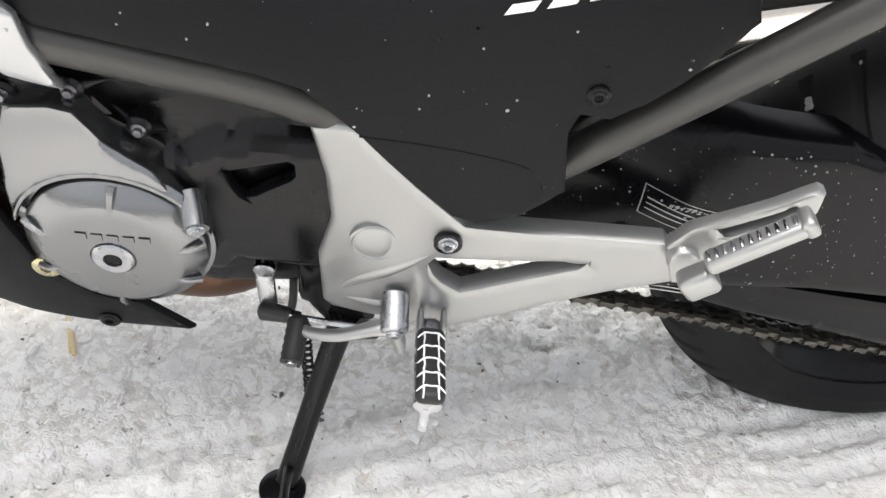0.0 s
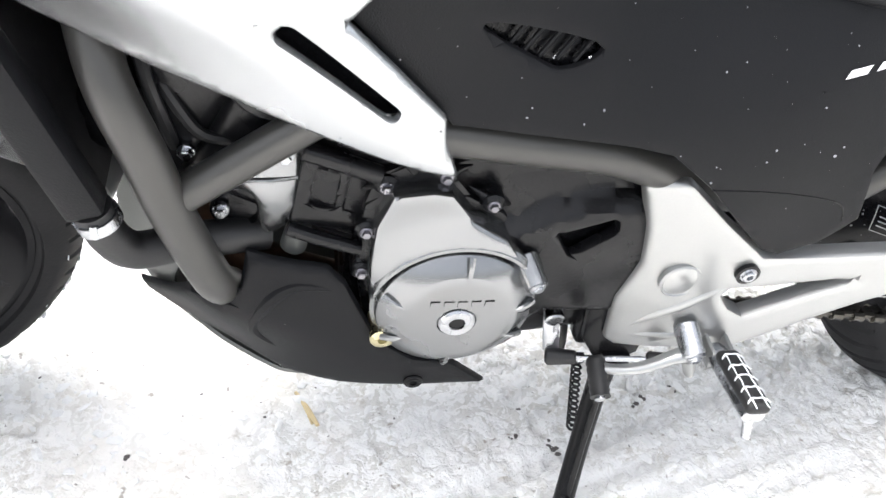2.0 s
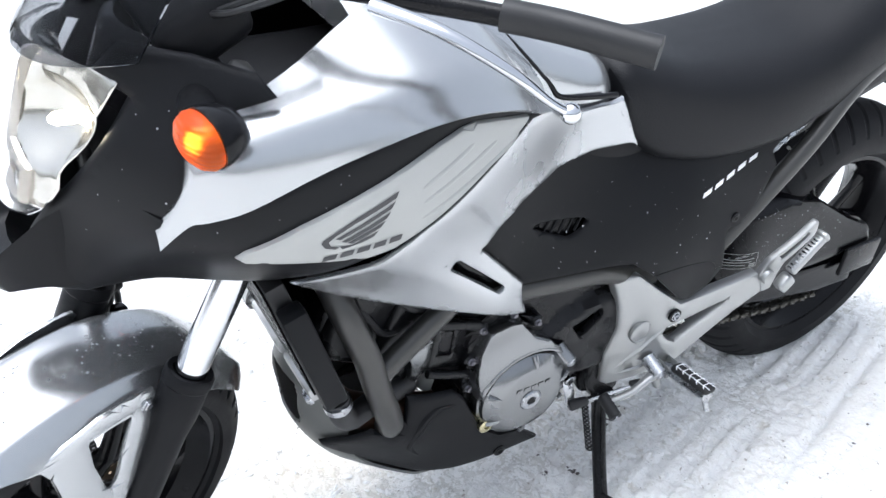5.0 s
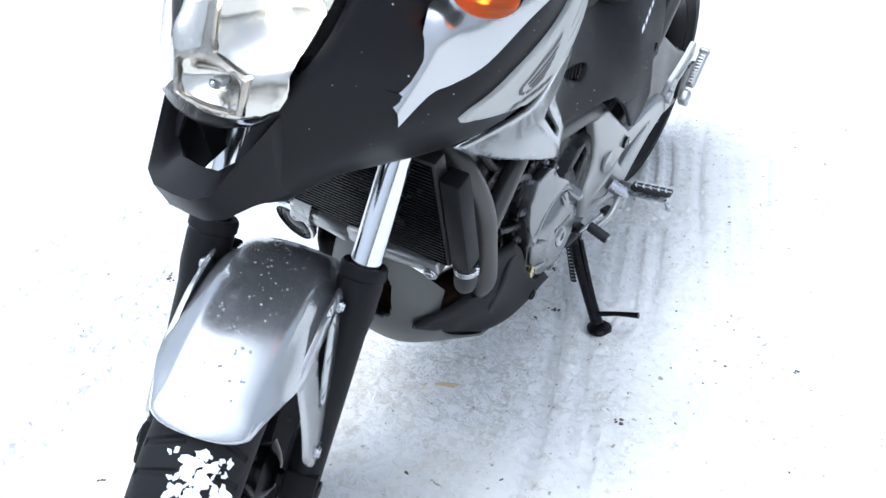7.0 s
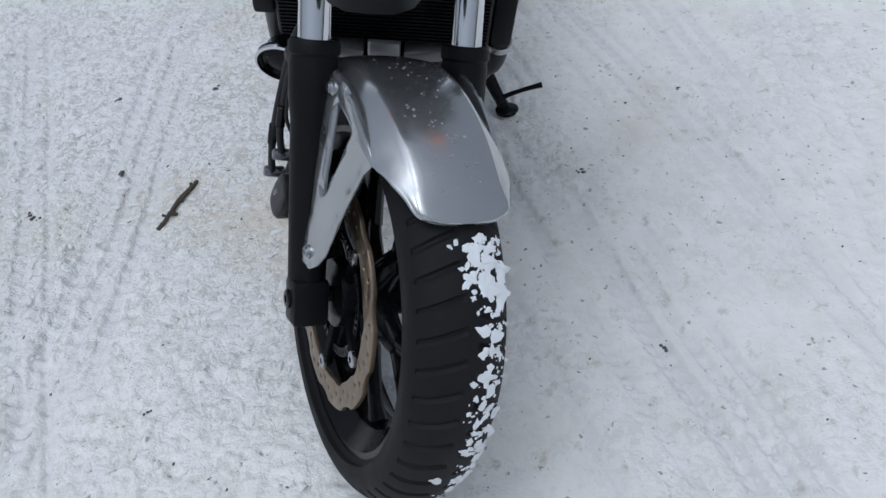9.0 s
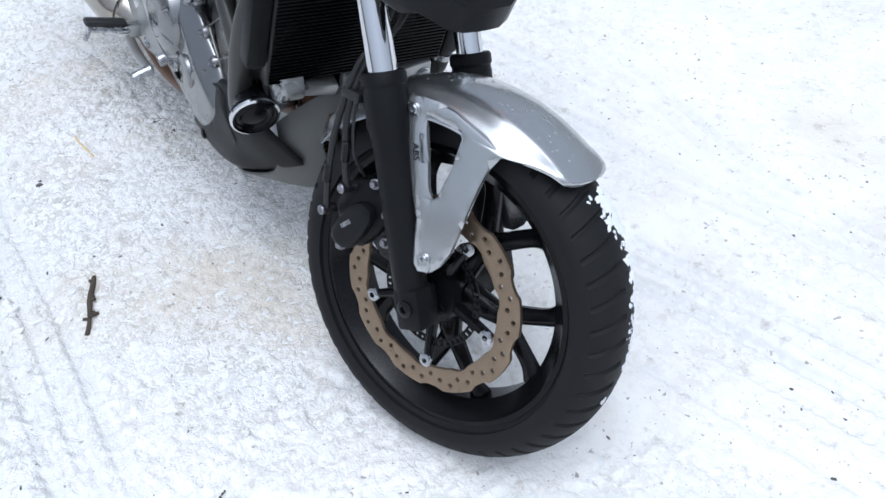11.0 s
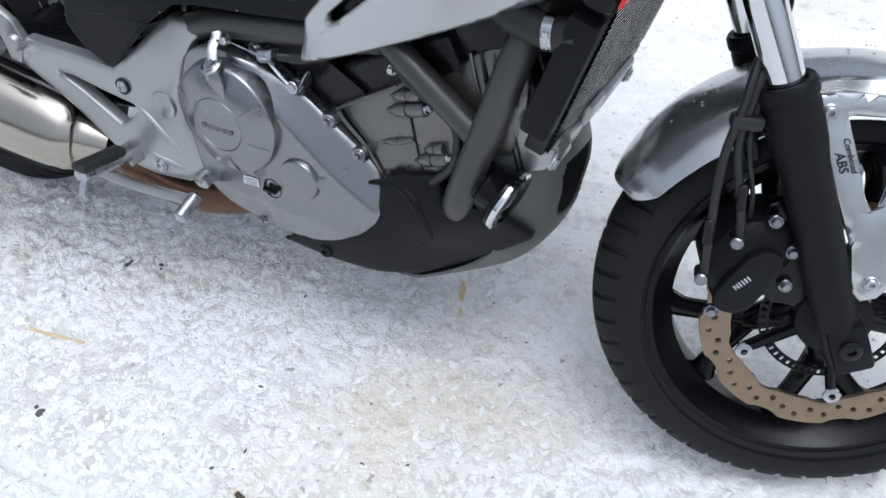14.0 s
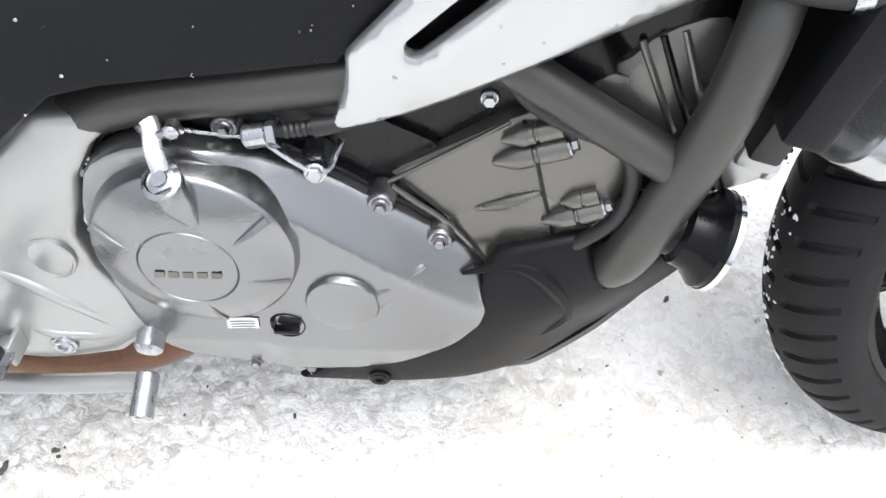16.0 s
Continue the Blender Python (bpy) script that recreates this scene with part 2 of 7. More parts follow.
def part(name, bm, mat, parent, label="", sharp=35):
    """Links a bmesh as one mesh object under a thing or a part."""
    bmesh.ops.recalc_face_normals(bm, faces=bm.faces)
    me = bpy.data.meshes.new(name)
    bm.to_mesh(me)
    bm.free()
    me.materials.append(mat)
    ob = finish(new(name, me), sharp)
    ob.parent = parent
    return tagged(ob, label)


def spline(pts, n=8, closed=False):
    """Catmull-Rom points through pts."""
    p = [np.array(q, float) for q in pts]
    out = []
    m = len(p) if closed else len(p) - 1
    for i in range(m):
        a, b, c, d = (p[(i + k) % len(p)] if closed else p[min(max(i + k, 0), len(p) - 1)] for k in (-1, 0, 1, 2))
        for s in np.arange(n) / n:
            out.append(0.5 * (2 * b + (c - a) * s + (2 * a - 5 * b + 4 * c - d) * s * s + (3 * b - a - 3 * c + d) * s ** 3))
    if not closed:
        out.append(p[-1])
    return out


def tube(bm, pts, r, seg=14, smooth=6, radii=None, flat=1.0):
    """A pipe along a smooth line; radii per given point; flat squeezes it sideways."""
    src = [np.array(q, float) for q in pts]
    rr = radii or [r] * len(src)
    line = spline([(*q, k) for q, k in zip(src, rr)], smooth) if smooth > 1 and len(src) > 2 else [np.array((*q, k)) for q, k in zip(src, rr)]
    side, rings = None, []
    for i, q in enumerate(line):
        d = line[min(i + 1, len(line) - 1)][:3] - line[max(i - 1, 0)][:3]
        d /= np.linalg.norm(d) + 1e-12
        if side is None:
            side = np.cross(d, (0, 0, 1) if abs(d[2]) < 0.9 else (1, 0, 0))
        side = side - d * (side @ d)
        side /= np.linalg.norm(side)
        up = np.cross(side, d)
        rings.append([bm.verts.new(q[:3] + q[3] * (math.cos(a) * side + flat * math.sin(a) * up)) for a in np.arange(seg) * 2 * math.pi / seg])
    for a, b in zip(rings, rings[1:]):
        for i in range(seg):
            bm.faces.new((a[i], a[(i + 1) % seg], b[(i + 1) % seg], b[i]))
    bm.faces.new(rings[0][::-1])
    bm.faces.new(rings[-1])
    return bm


def lathe(bm, profile, center, axis=(0, 1, 0), seg=48, closed=False):
    """Turns a profile of (radius, distance along the axis) about an axis through center."""
    ax = np.array(axis, float) / np.linalg.norm(axis)
    u = np.cross(ax, (0, 0, 1) if abs(ax[2]) < 0.9 else (1, 0, 0))
    u /= np.linalg.norm(u)
    v, c = np.cross(ax, u), np.array(center, float)
    rings = [[bm.verts.new(c + ax * h + max(r, 1e-5) * (math.cos(a) * u + math.sin(a) * v)) for a in np.arange(seg) * 2 * math.pi / seg] for r, h in profile]
    pairs = list(zip(rings, rings[1:])) + ([(rings[-1], rings[0])] if closed else [])
    for a, b in pairs:
        for i in range(seg):
            bm.faces.new((a[i], a[(i + 1) % seg], b[(i + 1) % seg], b[i]))
    if not closed:
        bm.faces.new(rings[0][::-1])
        bm.faces.new(rings[-1])
    return bm


def rod(bm, a, b, r0, r1=None, seg=16, chamfer=0.0):
    a, b = np.array(a, float), np.array(b, float)
    r1 = r0 if r1 is None else r1
    n = np.linalg.norm(b - a)
    c = min(chamfer, n * 0.3)
    prof = [(r0, 0), (r1, n)] if not c else [(r0 - c, 0), (r0, c), (r1, n - c), (r1 - c, n)]
    return lathe(bm, prof, a, b - a, seg)


def block(bm, center, size, m=None, bevel=0.004, seg=2):
    """A box with rounded edges."""
    made = bmesh.ops.create_cube(bm, size=1)["verts"]
    for v in made:
        v.co = Vector((v.co.x * size[0], v.co.y * size[1], v.co.z * size[2]))
    if bevel:
        edges = list({e for v in made for e in v.link_edges})
        made = list({v for f in bmesh.ops.bevel(bm, geom=edges, offset=bevel, segments=seg, affect="EDGES", profile=0.5)["faces"] for v in f.verts} | {v for v in made if v.is_valid})
    t = Matrix.Translation(center) @ (m or Matrix())
    for v in made:
        v.co = t @ v.co
    return bm


def loft(bm, rings, closed=False, caps=False):
    """A skin over rows of points."""
    vs = [[bm.verts.new(p) for p in r] for r in rings]
    n = len(vs[0])
    for a, b in zip(vs, vs[1:]):
        for i in range(n if closed else n - 1):
            bm.faces.new((a[i], a[(i + 1) % n], b[(i + 1) % n], b[i]))
    if caps:
        bm.faces.new(vs[0][::-1])
        bm.faces.new(vs[-1])
    return bm


def thicken(bm, d):
    """Gives an open skin its thickness."""
    bmesh.ops.recalc_face_normals(bm, faces=bm.faces)
    bmesh.ops.solidify(bm, geom=bm.faces[:], thickness=d)
    return bm


def plate_spline(ctrl):
    """A thin-plate surface through control points (u, v, height)."""
    c = np.array(ctrl, float)
    d = np.linalg.norm(c[:, None, :2] - c[None, :, :2], axis=-1)
    k = np.where(d > 0, d * d * np.log(d + 1e-12), 0) + 2e-4 * np.eye(len(c))
    p = np.c_[np.ones(len(c)), c[:, :2]]
    a = np.block([[k, p], [p.T, np.zeros((3, 3))]])
    w = np.linalg.solve(a, np.r_[c[:, 2], 0, 0, 0])

    def height(u, v):
        r = np.hypot(c[:, 0] - u, c[:, 1] - v)
        return float(np.where(r > 0, r * r * np.log(r + 1e-12), 0) @ w[:-3] + w[-3] + w[-2] * u + w[-1] * v)

    return height


def inside(p, poly):
    x, y, hit = p[0], p[1], False
    for (ax, ay), (bx, by) in zip(poly, poly[1:] + poly[:1]):
        if (ay > y) != (by > y) and x < (bx - ax) * (y - ay) / (by - ay) + ax:
            hit = not hit
    return hit


def edge_distance(pts, poly):
    a = np.array(poly)
    b = np.roll(a, -1, 0)
    d = b - a
    best = np.full(len(pts), 9.0)
    for p0, dd in zip(a, d):
        s = np.clip(((pts - p0) @ dd) / (dd @ dd + 1e-12), 0, 1)
        best = np.minimum(best, np.linalg.norm(pts - p0 - s[:, None] * dd, axis=1))
    return best


def panel(outline, height, thick=0.004, rnd=0.006, step=0.012, holes=(), smooth=0, place=None, side=1, back=None):
    """A moulded panel: an outline in a plane, a height over it, rounded rims, holes and a back.
    place turns (u, v, height) into x, y, z; as a rule u is x, v is z and the height is y."""
    loops = [outline, *holes]
    if smooth:
        loops = [[tuple(q) for q in spline(l, smooth, True)] for l in loops]
    dense = []
    for l in loops:
        out = []
        for a, b in zip(l, l[1:] + l[:1]):
            n = max(1, int(math.dist(a, b) / step))
            out += [(a[0] + (b[0] - a[0]) * i / n, a[1] + (b[1] - a[1]) * i / n) for i in range(n)]
        dense.append(out)
    us, vs = [p[0] for p in dense[0]], [p[1] for p in dense[0]]
    grid = np.array([(u + (step / 2 if j % 2 else 0), v) for j, v in enumerate(np.arange(min(vs), max(vs), step * 0.87)) for u in np.arange(min(us), max(us), step)]).reshape(-1, 2)
    near = np.min([edge_distance(grid, l) for l in dense], axis=0) if len(grid) else np.zeros(0)
    ring = []
    for l in dense:
        c = np.array(l)
        t = np.roll(c, -1, 0) - np.roll(c, 1, 0)
        nrm = np.c_[t[:, 1], -t[:, 0]] / (np.linalg.norm(t, axis=1)[:, None] + 1e-9)
        for k in (0.3, 1.0):
            for s in (-1, 1):
                ring += list(c + s * nrm * rnd * k)
    ring = np.array(ring)
    rd = np.min([edge_distance(ring, l) for l in dense], axis=0)
    ring = ring[rd > rnd * 0.25]
    keep = grid[near > max(step * 0.5, rnd * 1.25)]
    extra = [tuple(p) for p in np.concatenate([ring, keep]) if inside(p, dense[0]) and not any(inside(p, h) for h in dense[1:])]
    pts = [p for l in dense for p in l] + extra
    edges, k = [], 0
    for l in dense:
        edges += [(k + i, k + (i + 1) % len(l)) for i in range(len(l))]
        k += len(l)
    res = geometry.delaunay_2d_cdt([Vector(p) for p in pts], edges, [], 0, 1e-5)
    pv, faces = [(v.x, v.y) for v in res[0]], res[2]
    d = np.min([edge_distance(np.array(pv), l) for l in dense], axis=0)
    place = place or (lambda u, v, h: (u, side * h, v))
    bm = bmesh.new()
    fall = [rnd - math.sqrt(max(0, rnd * rnd - max(0, rnd - e) ** 2)) for e in d]
    hh = [height(*p) for p in pv]
    front = [bm.verts.new(place(*p, h - f)) for p, h, f in zip(pv, hh, fall)]
    rear = [bm.verts.new(place(*p, (h - rnd - thick) if back is None else back)) for p, h in zip(pv, hh)]
    count = {}
    for f in faces:
        c = (sum(pv[i][0] for i in f) / len(f), sum(pv[i][1] for i in f) / len(f))
        if not inside(c, dense[0]) or any(inside(c, h) for h in dense[1:]):
            continue
        bm.faces.new([front[i] for i in f])
        bm.faces.new([rear[i] for i in reversed(f)])
        for a, b in zip(f, f[1:] + f[:1]):
            count.setdefault((min(a, b), max(a, b)), []).append((a, b))
    for e in count.values():
        if len(e) == 1:
            a, b = e[0]
            bm.faces.new((front[b], front[a], rear[a], rear[b]))
    bmesh.ops.delete(bm, geom=[v for v in bm.verts if not v.link_faces], context="VERTS")
    return bm


def flat_shape(points, y, thick, side=1):
    """A thin print or badge lying in a plane of constant y."""
    bm = bmesh.new()
    a = [bm.verts.new((p[0], side * y, p[1])) for p in points]
    b = [bm.verts.new((p[0], side * (y - thick), p[1])) for p in points]
    bm.faces.new(a)
    bm.faces.new(b[::-1])
    for i in range(len(a)):
        j = (i + 1) % len(a)
        bm.faces.new((a[i], b[i], b[j], a[j]))
    bmesh.ops.triangulate(bm, faces=bm.faces[:])
    return bm


def draped(shapes, height, lift, place=None, side=1):
    """Thin prints that follow a curved panel: polygons in its plane, laid lift above it."""
    place = place or (lambda u, v, h: (u, side * h, v))
    bm = bmesh.new()
    for poly in shapes:
        pts = []
        for a, b in zip(poly, poly[1:] + poly[:1]):
            n = max(1, int(math.dist(a, b) / 0.008))
            pts += [(a[0] + (b[0] - a[0]) * i / n, a[1] + (b[1] - a[1]) * i / n) for i in range(n)]
        res = geometry.delaunay_2d_cdt([Vector(p) for p in pts], [(i, (i + 1) % len(pts)) for i in range(len(pts))], [], 1, 1e-6)
        vs = [bm.verts.new(place(v.x, v.y, height(v.x, v.y) + lift)) for v in res[0]]
        for f in res[2]:
            bm.faces.new([vs[i] for i in f])
    return bm


def bolt(bm, p, axis, r=0.007, h=0.005, hexed=True):
    """A flanged bolt head with a socket or hexagon."""
    ax = np.array(axis, float) / np.linalg.norm(axis)
    p = np.array(p, float)
    lathe(bm, [(r * 1.35, -0.004), (r * 1.35, 0.001), (r * 1.2, 0.002), (r, 0.002)], p, ax, 16)
    if hexed:
        lathe(bm, [(r * 0.95, 0.002), (r * 0.95, h), (r * 0.8, h + 0.001)], p, ax, 6)
    else:
        lathe(bm, [(r, 0.002), (r, h), (r * 0.85, h + 0.001), (r * 0.5, h + 0.001), (r * 0.5, h - 0.003)], p, ax, 16)
    return bm


# ==== ground ====
NOISE = {k: np.random.RandomState(k).rand(256, 256) for k in (1, 2, 3, 4, 5, 11, 12, 13, 14, 15, 16, 31)}


def value_noise(x, y, seed):
    """Smooth random heights between 0 and 1 over arrays of places."""
    table = NOISE[seed]
    ix, iy = np.floor(x).astype(int), np.floor(y).astype(int)
    fx, fy = x - ix, y - iy
    fx, fy = fx * fx * (3 - 2 * fx), fy * fy * (3 - 2 * fy)
    g = lambda a, b: table[a % 256, b % 256]
    return (g(ix, iy) * (1 - fx) + g(ix + 1, iy) * fx) * (1 - fy) + (g(ix, iy + 1) * (1 - fx) + g(ix + 1, iy + 1) * fx) * fy


def tread(x, y, y0, slope, width, pitch, seed, ribs=1):
    """A tyre's print along x, from 0 to 1: a shallow rut with slanted cross bars and long ribs."""
    c = y - (y0 + slope * x) - 0.012 * (value_noise(x * 3, x * 0 + seed, seed) - 0.5)
    mask = 1 / (1 + np.exp(np.clip((np.abs(c) - width / 2) / 0.004, -50, 50)))
    bars = np.clip(0.5 + 1.1 * np.sin(2 * math.pi * (x / pitch + 0.9 * np.abs(c) / width + 0.25 * value_noise(x * 9, y * 9, seed))), 0, 1)
    long = np.clip(0.5 + 1.2 * np.cos(2 * math.pi * ribs * c / width), 0, 1)
    fade = np.clip(value_noise(x * 2.5, y * 2.5, seed) * 2.2 - 0.35, 0, 1) * np.clip(value_noise(x * 8, y * 11, seed) * 3 - 0.2, 0, 1)
    return mask * (0.25 + 0.50 * long + 0.40 * bars * long) * fade


TREADS = [  # offset in y, slope, width, pitch, depth, seed, ribs
    (-0.075, 0.335, 0.060, 0.026, 0.013, 11, 1), (0.000, 0.330, 0.050, 0.026, 0.010, 12, 1), (0.11, 0.30, 0.14, 0.034, 0.012, 13, 3), (0.36, 0.33, 0.10, 0.034, 0.006, 16, 2),
    (0.62, 0.20, 0.14, 0.036, 0.008, 15, 3), (0.98, -0.06, 0.16, 0.036, 0.010, 11, 3), (-1.12, 0.35, 0.12, 0.030, 0.013, 14, 2), (-0.62, 0.06, 0.16, 0.036, 0.009, 12, 3), (-0.92, -0.05, 0.15, 0.034, 0.010, 13, 3)]
CROSSING = [(0.62, 0.26, 0.11, 0.034, 0.013, 16, 2), (0.50, 0.24, 0.09, 0.034, 0.010, 14, 2)]  # the same, for prints that run along y


def crumbled(x, y):
    """How loose and chipped the snow is: most on the trodden side, least on the smooth lane beside the stand."""
    lane = 1 / (1 + np.exp(-np.clip((y - 0.20 + 0.25 * (value_noise(x * 2.3, y * 2.3, 4) - 0.5)) / 0.05, -40, 40)))
    front = 1 / (1 + np.exp(-np.clip((x - 1.08 + 0.2 * (y + 0.25)) / 0.10, -40, 40)))
    patchy = np.clip(value_noise(x * 4.2, y * 4.2, 15) * 2.6 - 0.9, 0, 1)
    return np.clip(1 - 0.86 * lane * (1 - 0.45 * patchy) - 0.55 * front * (1 - 0.7 * patchy), 0.12, 1)


def snow_shape(x, y):
    """Height of the snow, and how firmly tyres have packed it."""
    far = np.exp(-((x - 0.9) ** 2 + y ** 2) / 30.0)
    loose = np.clip(value_noise(x * 3.1 + 40, y * 3.1, 2) * 2.4 - 0.45, 0.5, 1) * (0.25 + 0.75 * crumbled(x, y))
    h = 0.016 * (value_noise(x * 1.3, y * 1.3, 1) - 0.5) + 0.012 * (value_noise(x * 5, y * 5, 2) - 0.5)
    fine = 0.0080 * (value_noise(x * 22, y * 22, 3) - 0.5) + 0.019 * np.clip(value_noise(x * 52, y * 46, 4) - 0.45, 0, 1)
    fine += 0.014 * np.clip(value_noise(x * 90, y * 85, 5) - 0.5, 0, 1) + 0.008 * np.abs(value_noise(x * 70 + y * 20, y * 60, 1) - 0.5) - 0.05 * np.clip(value_noise(x * 38 + 9, y * 44, 13) - 0.74, 0, 1)
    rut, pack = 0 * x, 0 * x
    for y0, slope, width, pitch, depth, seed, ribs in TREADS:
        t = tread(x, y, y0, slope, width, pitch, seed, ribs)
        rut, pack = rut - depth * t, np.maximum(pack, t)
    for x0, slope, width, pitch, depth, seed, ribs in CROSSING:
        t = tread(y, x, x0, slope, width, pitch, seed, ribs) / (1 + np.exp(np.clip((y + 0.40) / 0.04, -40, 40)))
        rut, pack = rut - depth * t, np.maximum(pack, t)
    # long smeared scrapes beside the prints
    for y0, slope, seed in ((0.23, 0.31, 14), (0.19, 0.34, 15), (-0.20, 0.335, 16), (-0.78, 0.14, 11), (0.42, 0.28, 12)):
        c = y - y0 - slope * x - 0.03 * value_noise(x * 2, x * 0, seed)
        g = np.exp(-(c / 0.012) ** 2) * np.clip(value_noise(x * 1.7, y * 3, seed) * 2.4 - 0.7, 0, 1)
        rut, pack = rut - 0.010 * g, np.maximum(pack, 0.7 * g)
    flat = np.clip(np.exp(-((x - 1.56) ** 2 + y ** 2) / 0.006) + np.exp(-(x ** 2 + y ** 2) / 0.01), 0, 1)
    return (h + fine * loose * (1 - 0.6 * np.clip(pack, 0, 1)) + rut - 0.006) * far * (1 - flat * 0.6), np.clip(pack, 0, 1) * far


def snow_height(x, y):
    return snow_shape(x, y)[0]


def spaced(lo, hi, step, reach):
    a, out_lo, out_hi, d = list(np.arange(lo, hi, step)), [], [], step
    p = lo
    while p > -reach:
        d *= 1.28
        p -= d
        out_lo.append(p)
    p, d = a[-1], step
    while p < reach:
        d *= 1.28
        p += d
        out_hi.append(p)
    return np.array(out_lo[::-1] + a + out_hi)


gx, gy = spaced(-0.6, 2.2, 0.0040, 400), spaced(-1.25, 1.25, 0.0040, 400)
GX, GY = np.meshgrid(gx, gy, indexing="ij")
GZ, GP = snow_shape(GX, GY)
nx, ny = len(gx), len(gy)
ground_mesh = bpy.data.meshes.new("ground")
idx = np.arange(nx * ny).reshape(nx, ny)
quads = np.stack([idx[:-1, :-1], idx[1:, :-1], idx[1:, 1:], idx[:-1, 1:]], -1).reshape(-1, 4)
ground_mesh.vertices.add(nx * ny)
ground_mesh.vertices.foreach_set("co", np.stack([GX, GY, GZ], -1).ravel())
ground_mesh.loops.add(quads.size)
ground_mesh.loops.foreach_set("vertex_index", quads.ravel())
ground_mesh.polygons.add(len(quads))
ground_mesh.polygons.foreach_set("loop_start", np.arange(0, quads.size, 4))
ground_mesh.polygons.foreach_set("use_smooth", np.ones(len(quads), bool))
ground_mesh.update()
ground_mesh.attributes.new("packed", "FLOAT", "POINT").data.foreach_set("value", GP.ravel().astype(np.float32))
ground_mesh.attributes.new("crumbly", "FLOAT", "POINT").data.foreach_set("value", crumbled(GX, GY).ravel().astype(np.float32))
ground_mesh.materials.append(SNOW)
tagged(new("ground", ground_mesh), "trampled packed snow with tyre prints and brown dirt", "ground", kind="structure")


def ground_z(x, y):
    return float(snow_height(np.array([x], float), np.array([y], float))[0])


# ==== motorcycle: frame of reference ====
LEAN, STEER_DEG = 9.53, 23.15
bike = new("motorcycle")
bike.rotation_euler = (radians(-LEAN), 0, 0)
bike.location = (0, 0, -0.0112)
tagged(bike, "silver and black adventure motorcycle leaning on its side stand in snow", "motorcycle")
RAKE = radians(27)
STEER_AXIS = Vector((-math.sin(RAKE), 0, math.cos(RAKE)))
STEER = Matrix.Translation((1.65, 0, 0)) @ Matrix.Rotation(radians(STEER_DEG), 4, STEER_AXIS) @ Matrix.Translation((-1.65, 0, 0))
FC, RC = np.array([1.547, 0, 0.2945]), np.array([0.010, 0, 0.292])


def steered(name, bm, mat, parent, label="", sharp=35):
    bm.transform(STEER)
    return part(name, bm, mat, parent, label, sharp)


# ==== wheels ====
def tyre_mesh(c, r, width, rim_r, grooves, seg=120):
    """A round tyre with slanted tread grooves cut into it."""
    bm, prof = bmesh.new(), []
    half = width / 2
    fall = 0.048 if width < 0.14 else 0.072
    for a in np.radians(np.arange(-86, 87, 5)):
        prof.append((r - fall * (1 - math.cos(a)), half * math.sin(a)))
    side_in = [(r - fall - 0.010, half * 0.985), (rim_r + 0.008, half * 0.86), (rim_r, half * 0.76)]
    full = [(q, -h) for q, h in side_in[::-1]] + prof + side_in
    per = seg // grooves
    rings = []
    for k in range(seg):
        ring = []
        for q, h in full:
            u = min(0.92, abs(h / half))
            t = 2 * math.pi * (k / seg - 0.62 * u ** 1.3 / grooves * (1 if h > 0 else 0.9) + (0.5 / grooves if h > 0 else 0))
            cut = 0.0045 if k % per < 2 and 0.14 < abs(h / half) < 0.90 and q > r - 0.05 else 0
            ring.append((c[0] + (q - cut) * math.cos(t), h, c[2] + (q - cut) * math.sin(t)))
        rings.append(ring)
    return loft(bm, rings + [rings[0]])


def weld(bm):
    bmesh.ops.remove_doubles(bm, verts=bm.verts[:], dist=1e-5)
    return bm


def rim_mesh(c, rim_r, half):
    prof = [(rim_r, -half), (rim_r + 0.008, -half), (rim_r + 0.008, -half + 0.006), (rim_r - 0.012, -half * 0.5), (rim_r - 0.012, half * 0.5),
            (rim_r + 0.008, half - 0.006), (rim_r + 0.008, half), (rim_r, half), (rim_r - 0.006, half - 0.008), (rim_r - 0.026, half * 0.45),
            (rim_r - 0.028, 0), (rim_r - 0.026, -half * 0.45), (rim_r - 0.006, -half + 0.008)]
    return lathe(bmesh.new(), prof, c, (0, 1, 0), 96, closed=True)


def spoke_mesh(c, a, hub_r, rim_r, spread):
    """One Y-shaped cast spoke."""
    bm = bmesh.new()
    at = lambda r, t, y: (c[0] + r * math.cos(t), y, c[2] + r * math.sin(t))
    tube(bm, [at(hub_r * 0.7, a, -0.010), at(0.078, a, -0.006), at(0.098, a, 0)], 0.016, 12, 3, radii=[0.022, 0.0165, 0.015], flat=1.15)
    for s in (-1, 1):
        line = [at(0.090, a + s * 0.02, 0), at(0.120, a + s * spread * 0.45, 0), at(0.165, a + s * spread * 0.80, 0), at(rim_r - 0.016, a + s * spread, 0)]
        tube(bm, line, 0.012, 10, 5, radii=[0.013, 0.0115, 0.0110, 0.0150], flat=1.25)
    return bm


front_wheel = steered("front_wheel", rim_mesh(FC, 0.212, 0.048), GLOSS, bike, "black cast alloy rim of the front wheel")
steered("tyre", weld(tyre_mesh(FC, 0.2855, 0.120, 0.219, 50, 500)), RUBBER, front_wheel, "black road tyre with slanted grooves", 25)
for k in range(5):
    steered("spoke", spoke_mesh(FC, radians(68 + 72 * k), 0.045, 0.205, radians(19)), GLOSS, front_wheel)
steered("hub", lathe(bmesh.new(), [(0.02, -0.07), (0.045, -0.066), (0.048, -0.05), (0.036, -0.035), (0.036, 0.035), (0.045, 0.05), (0.03, 0.062), (0.018, 0.068)], FC, (0, 1, 0), 40), GLOSS, front_wheel)


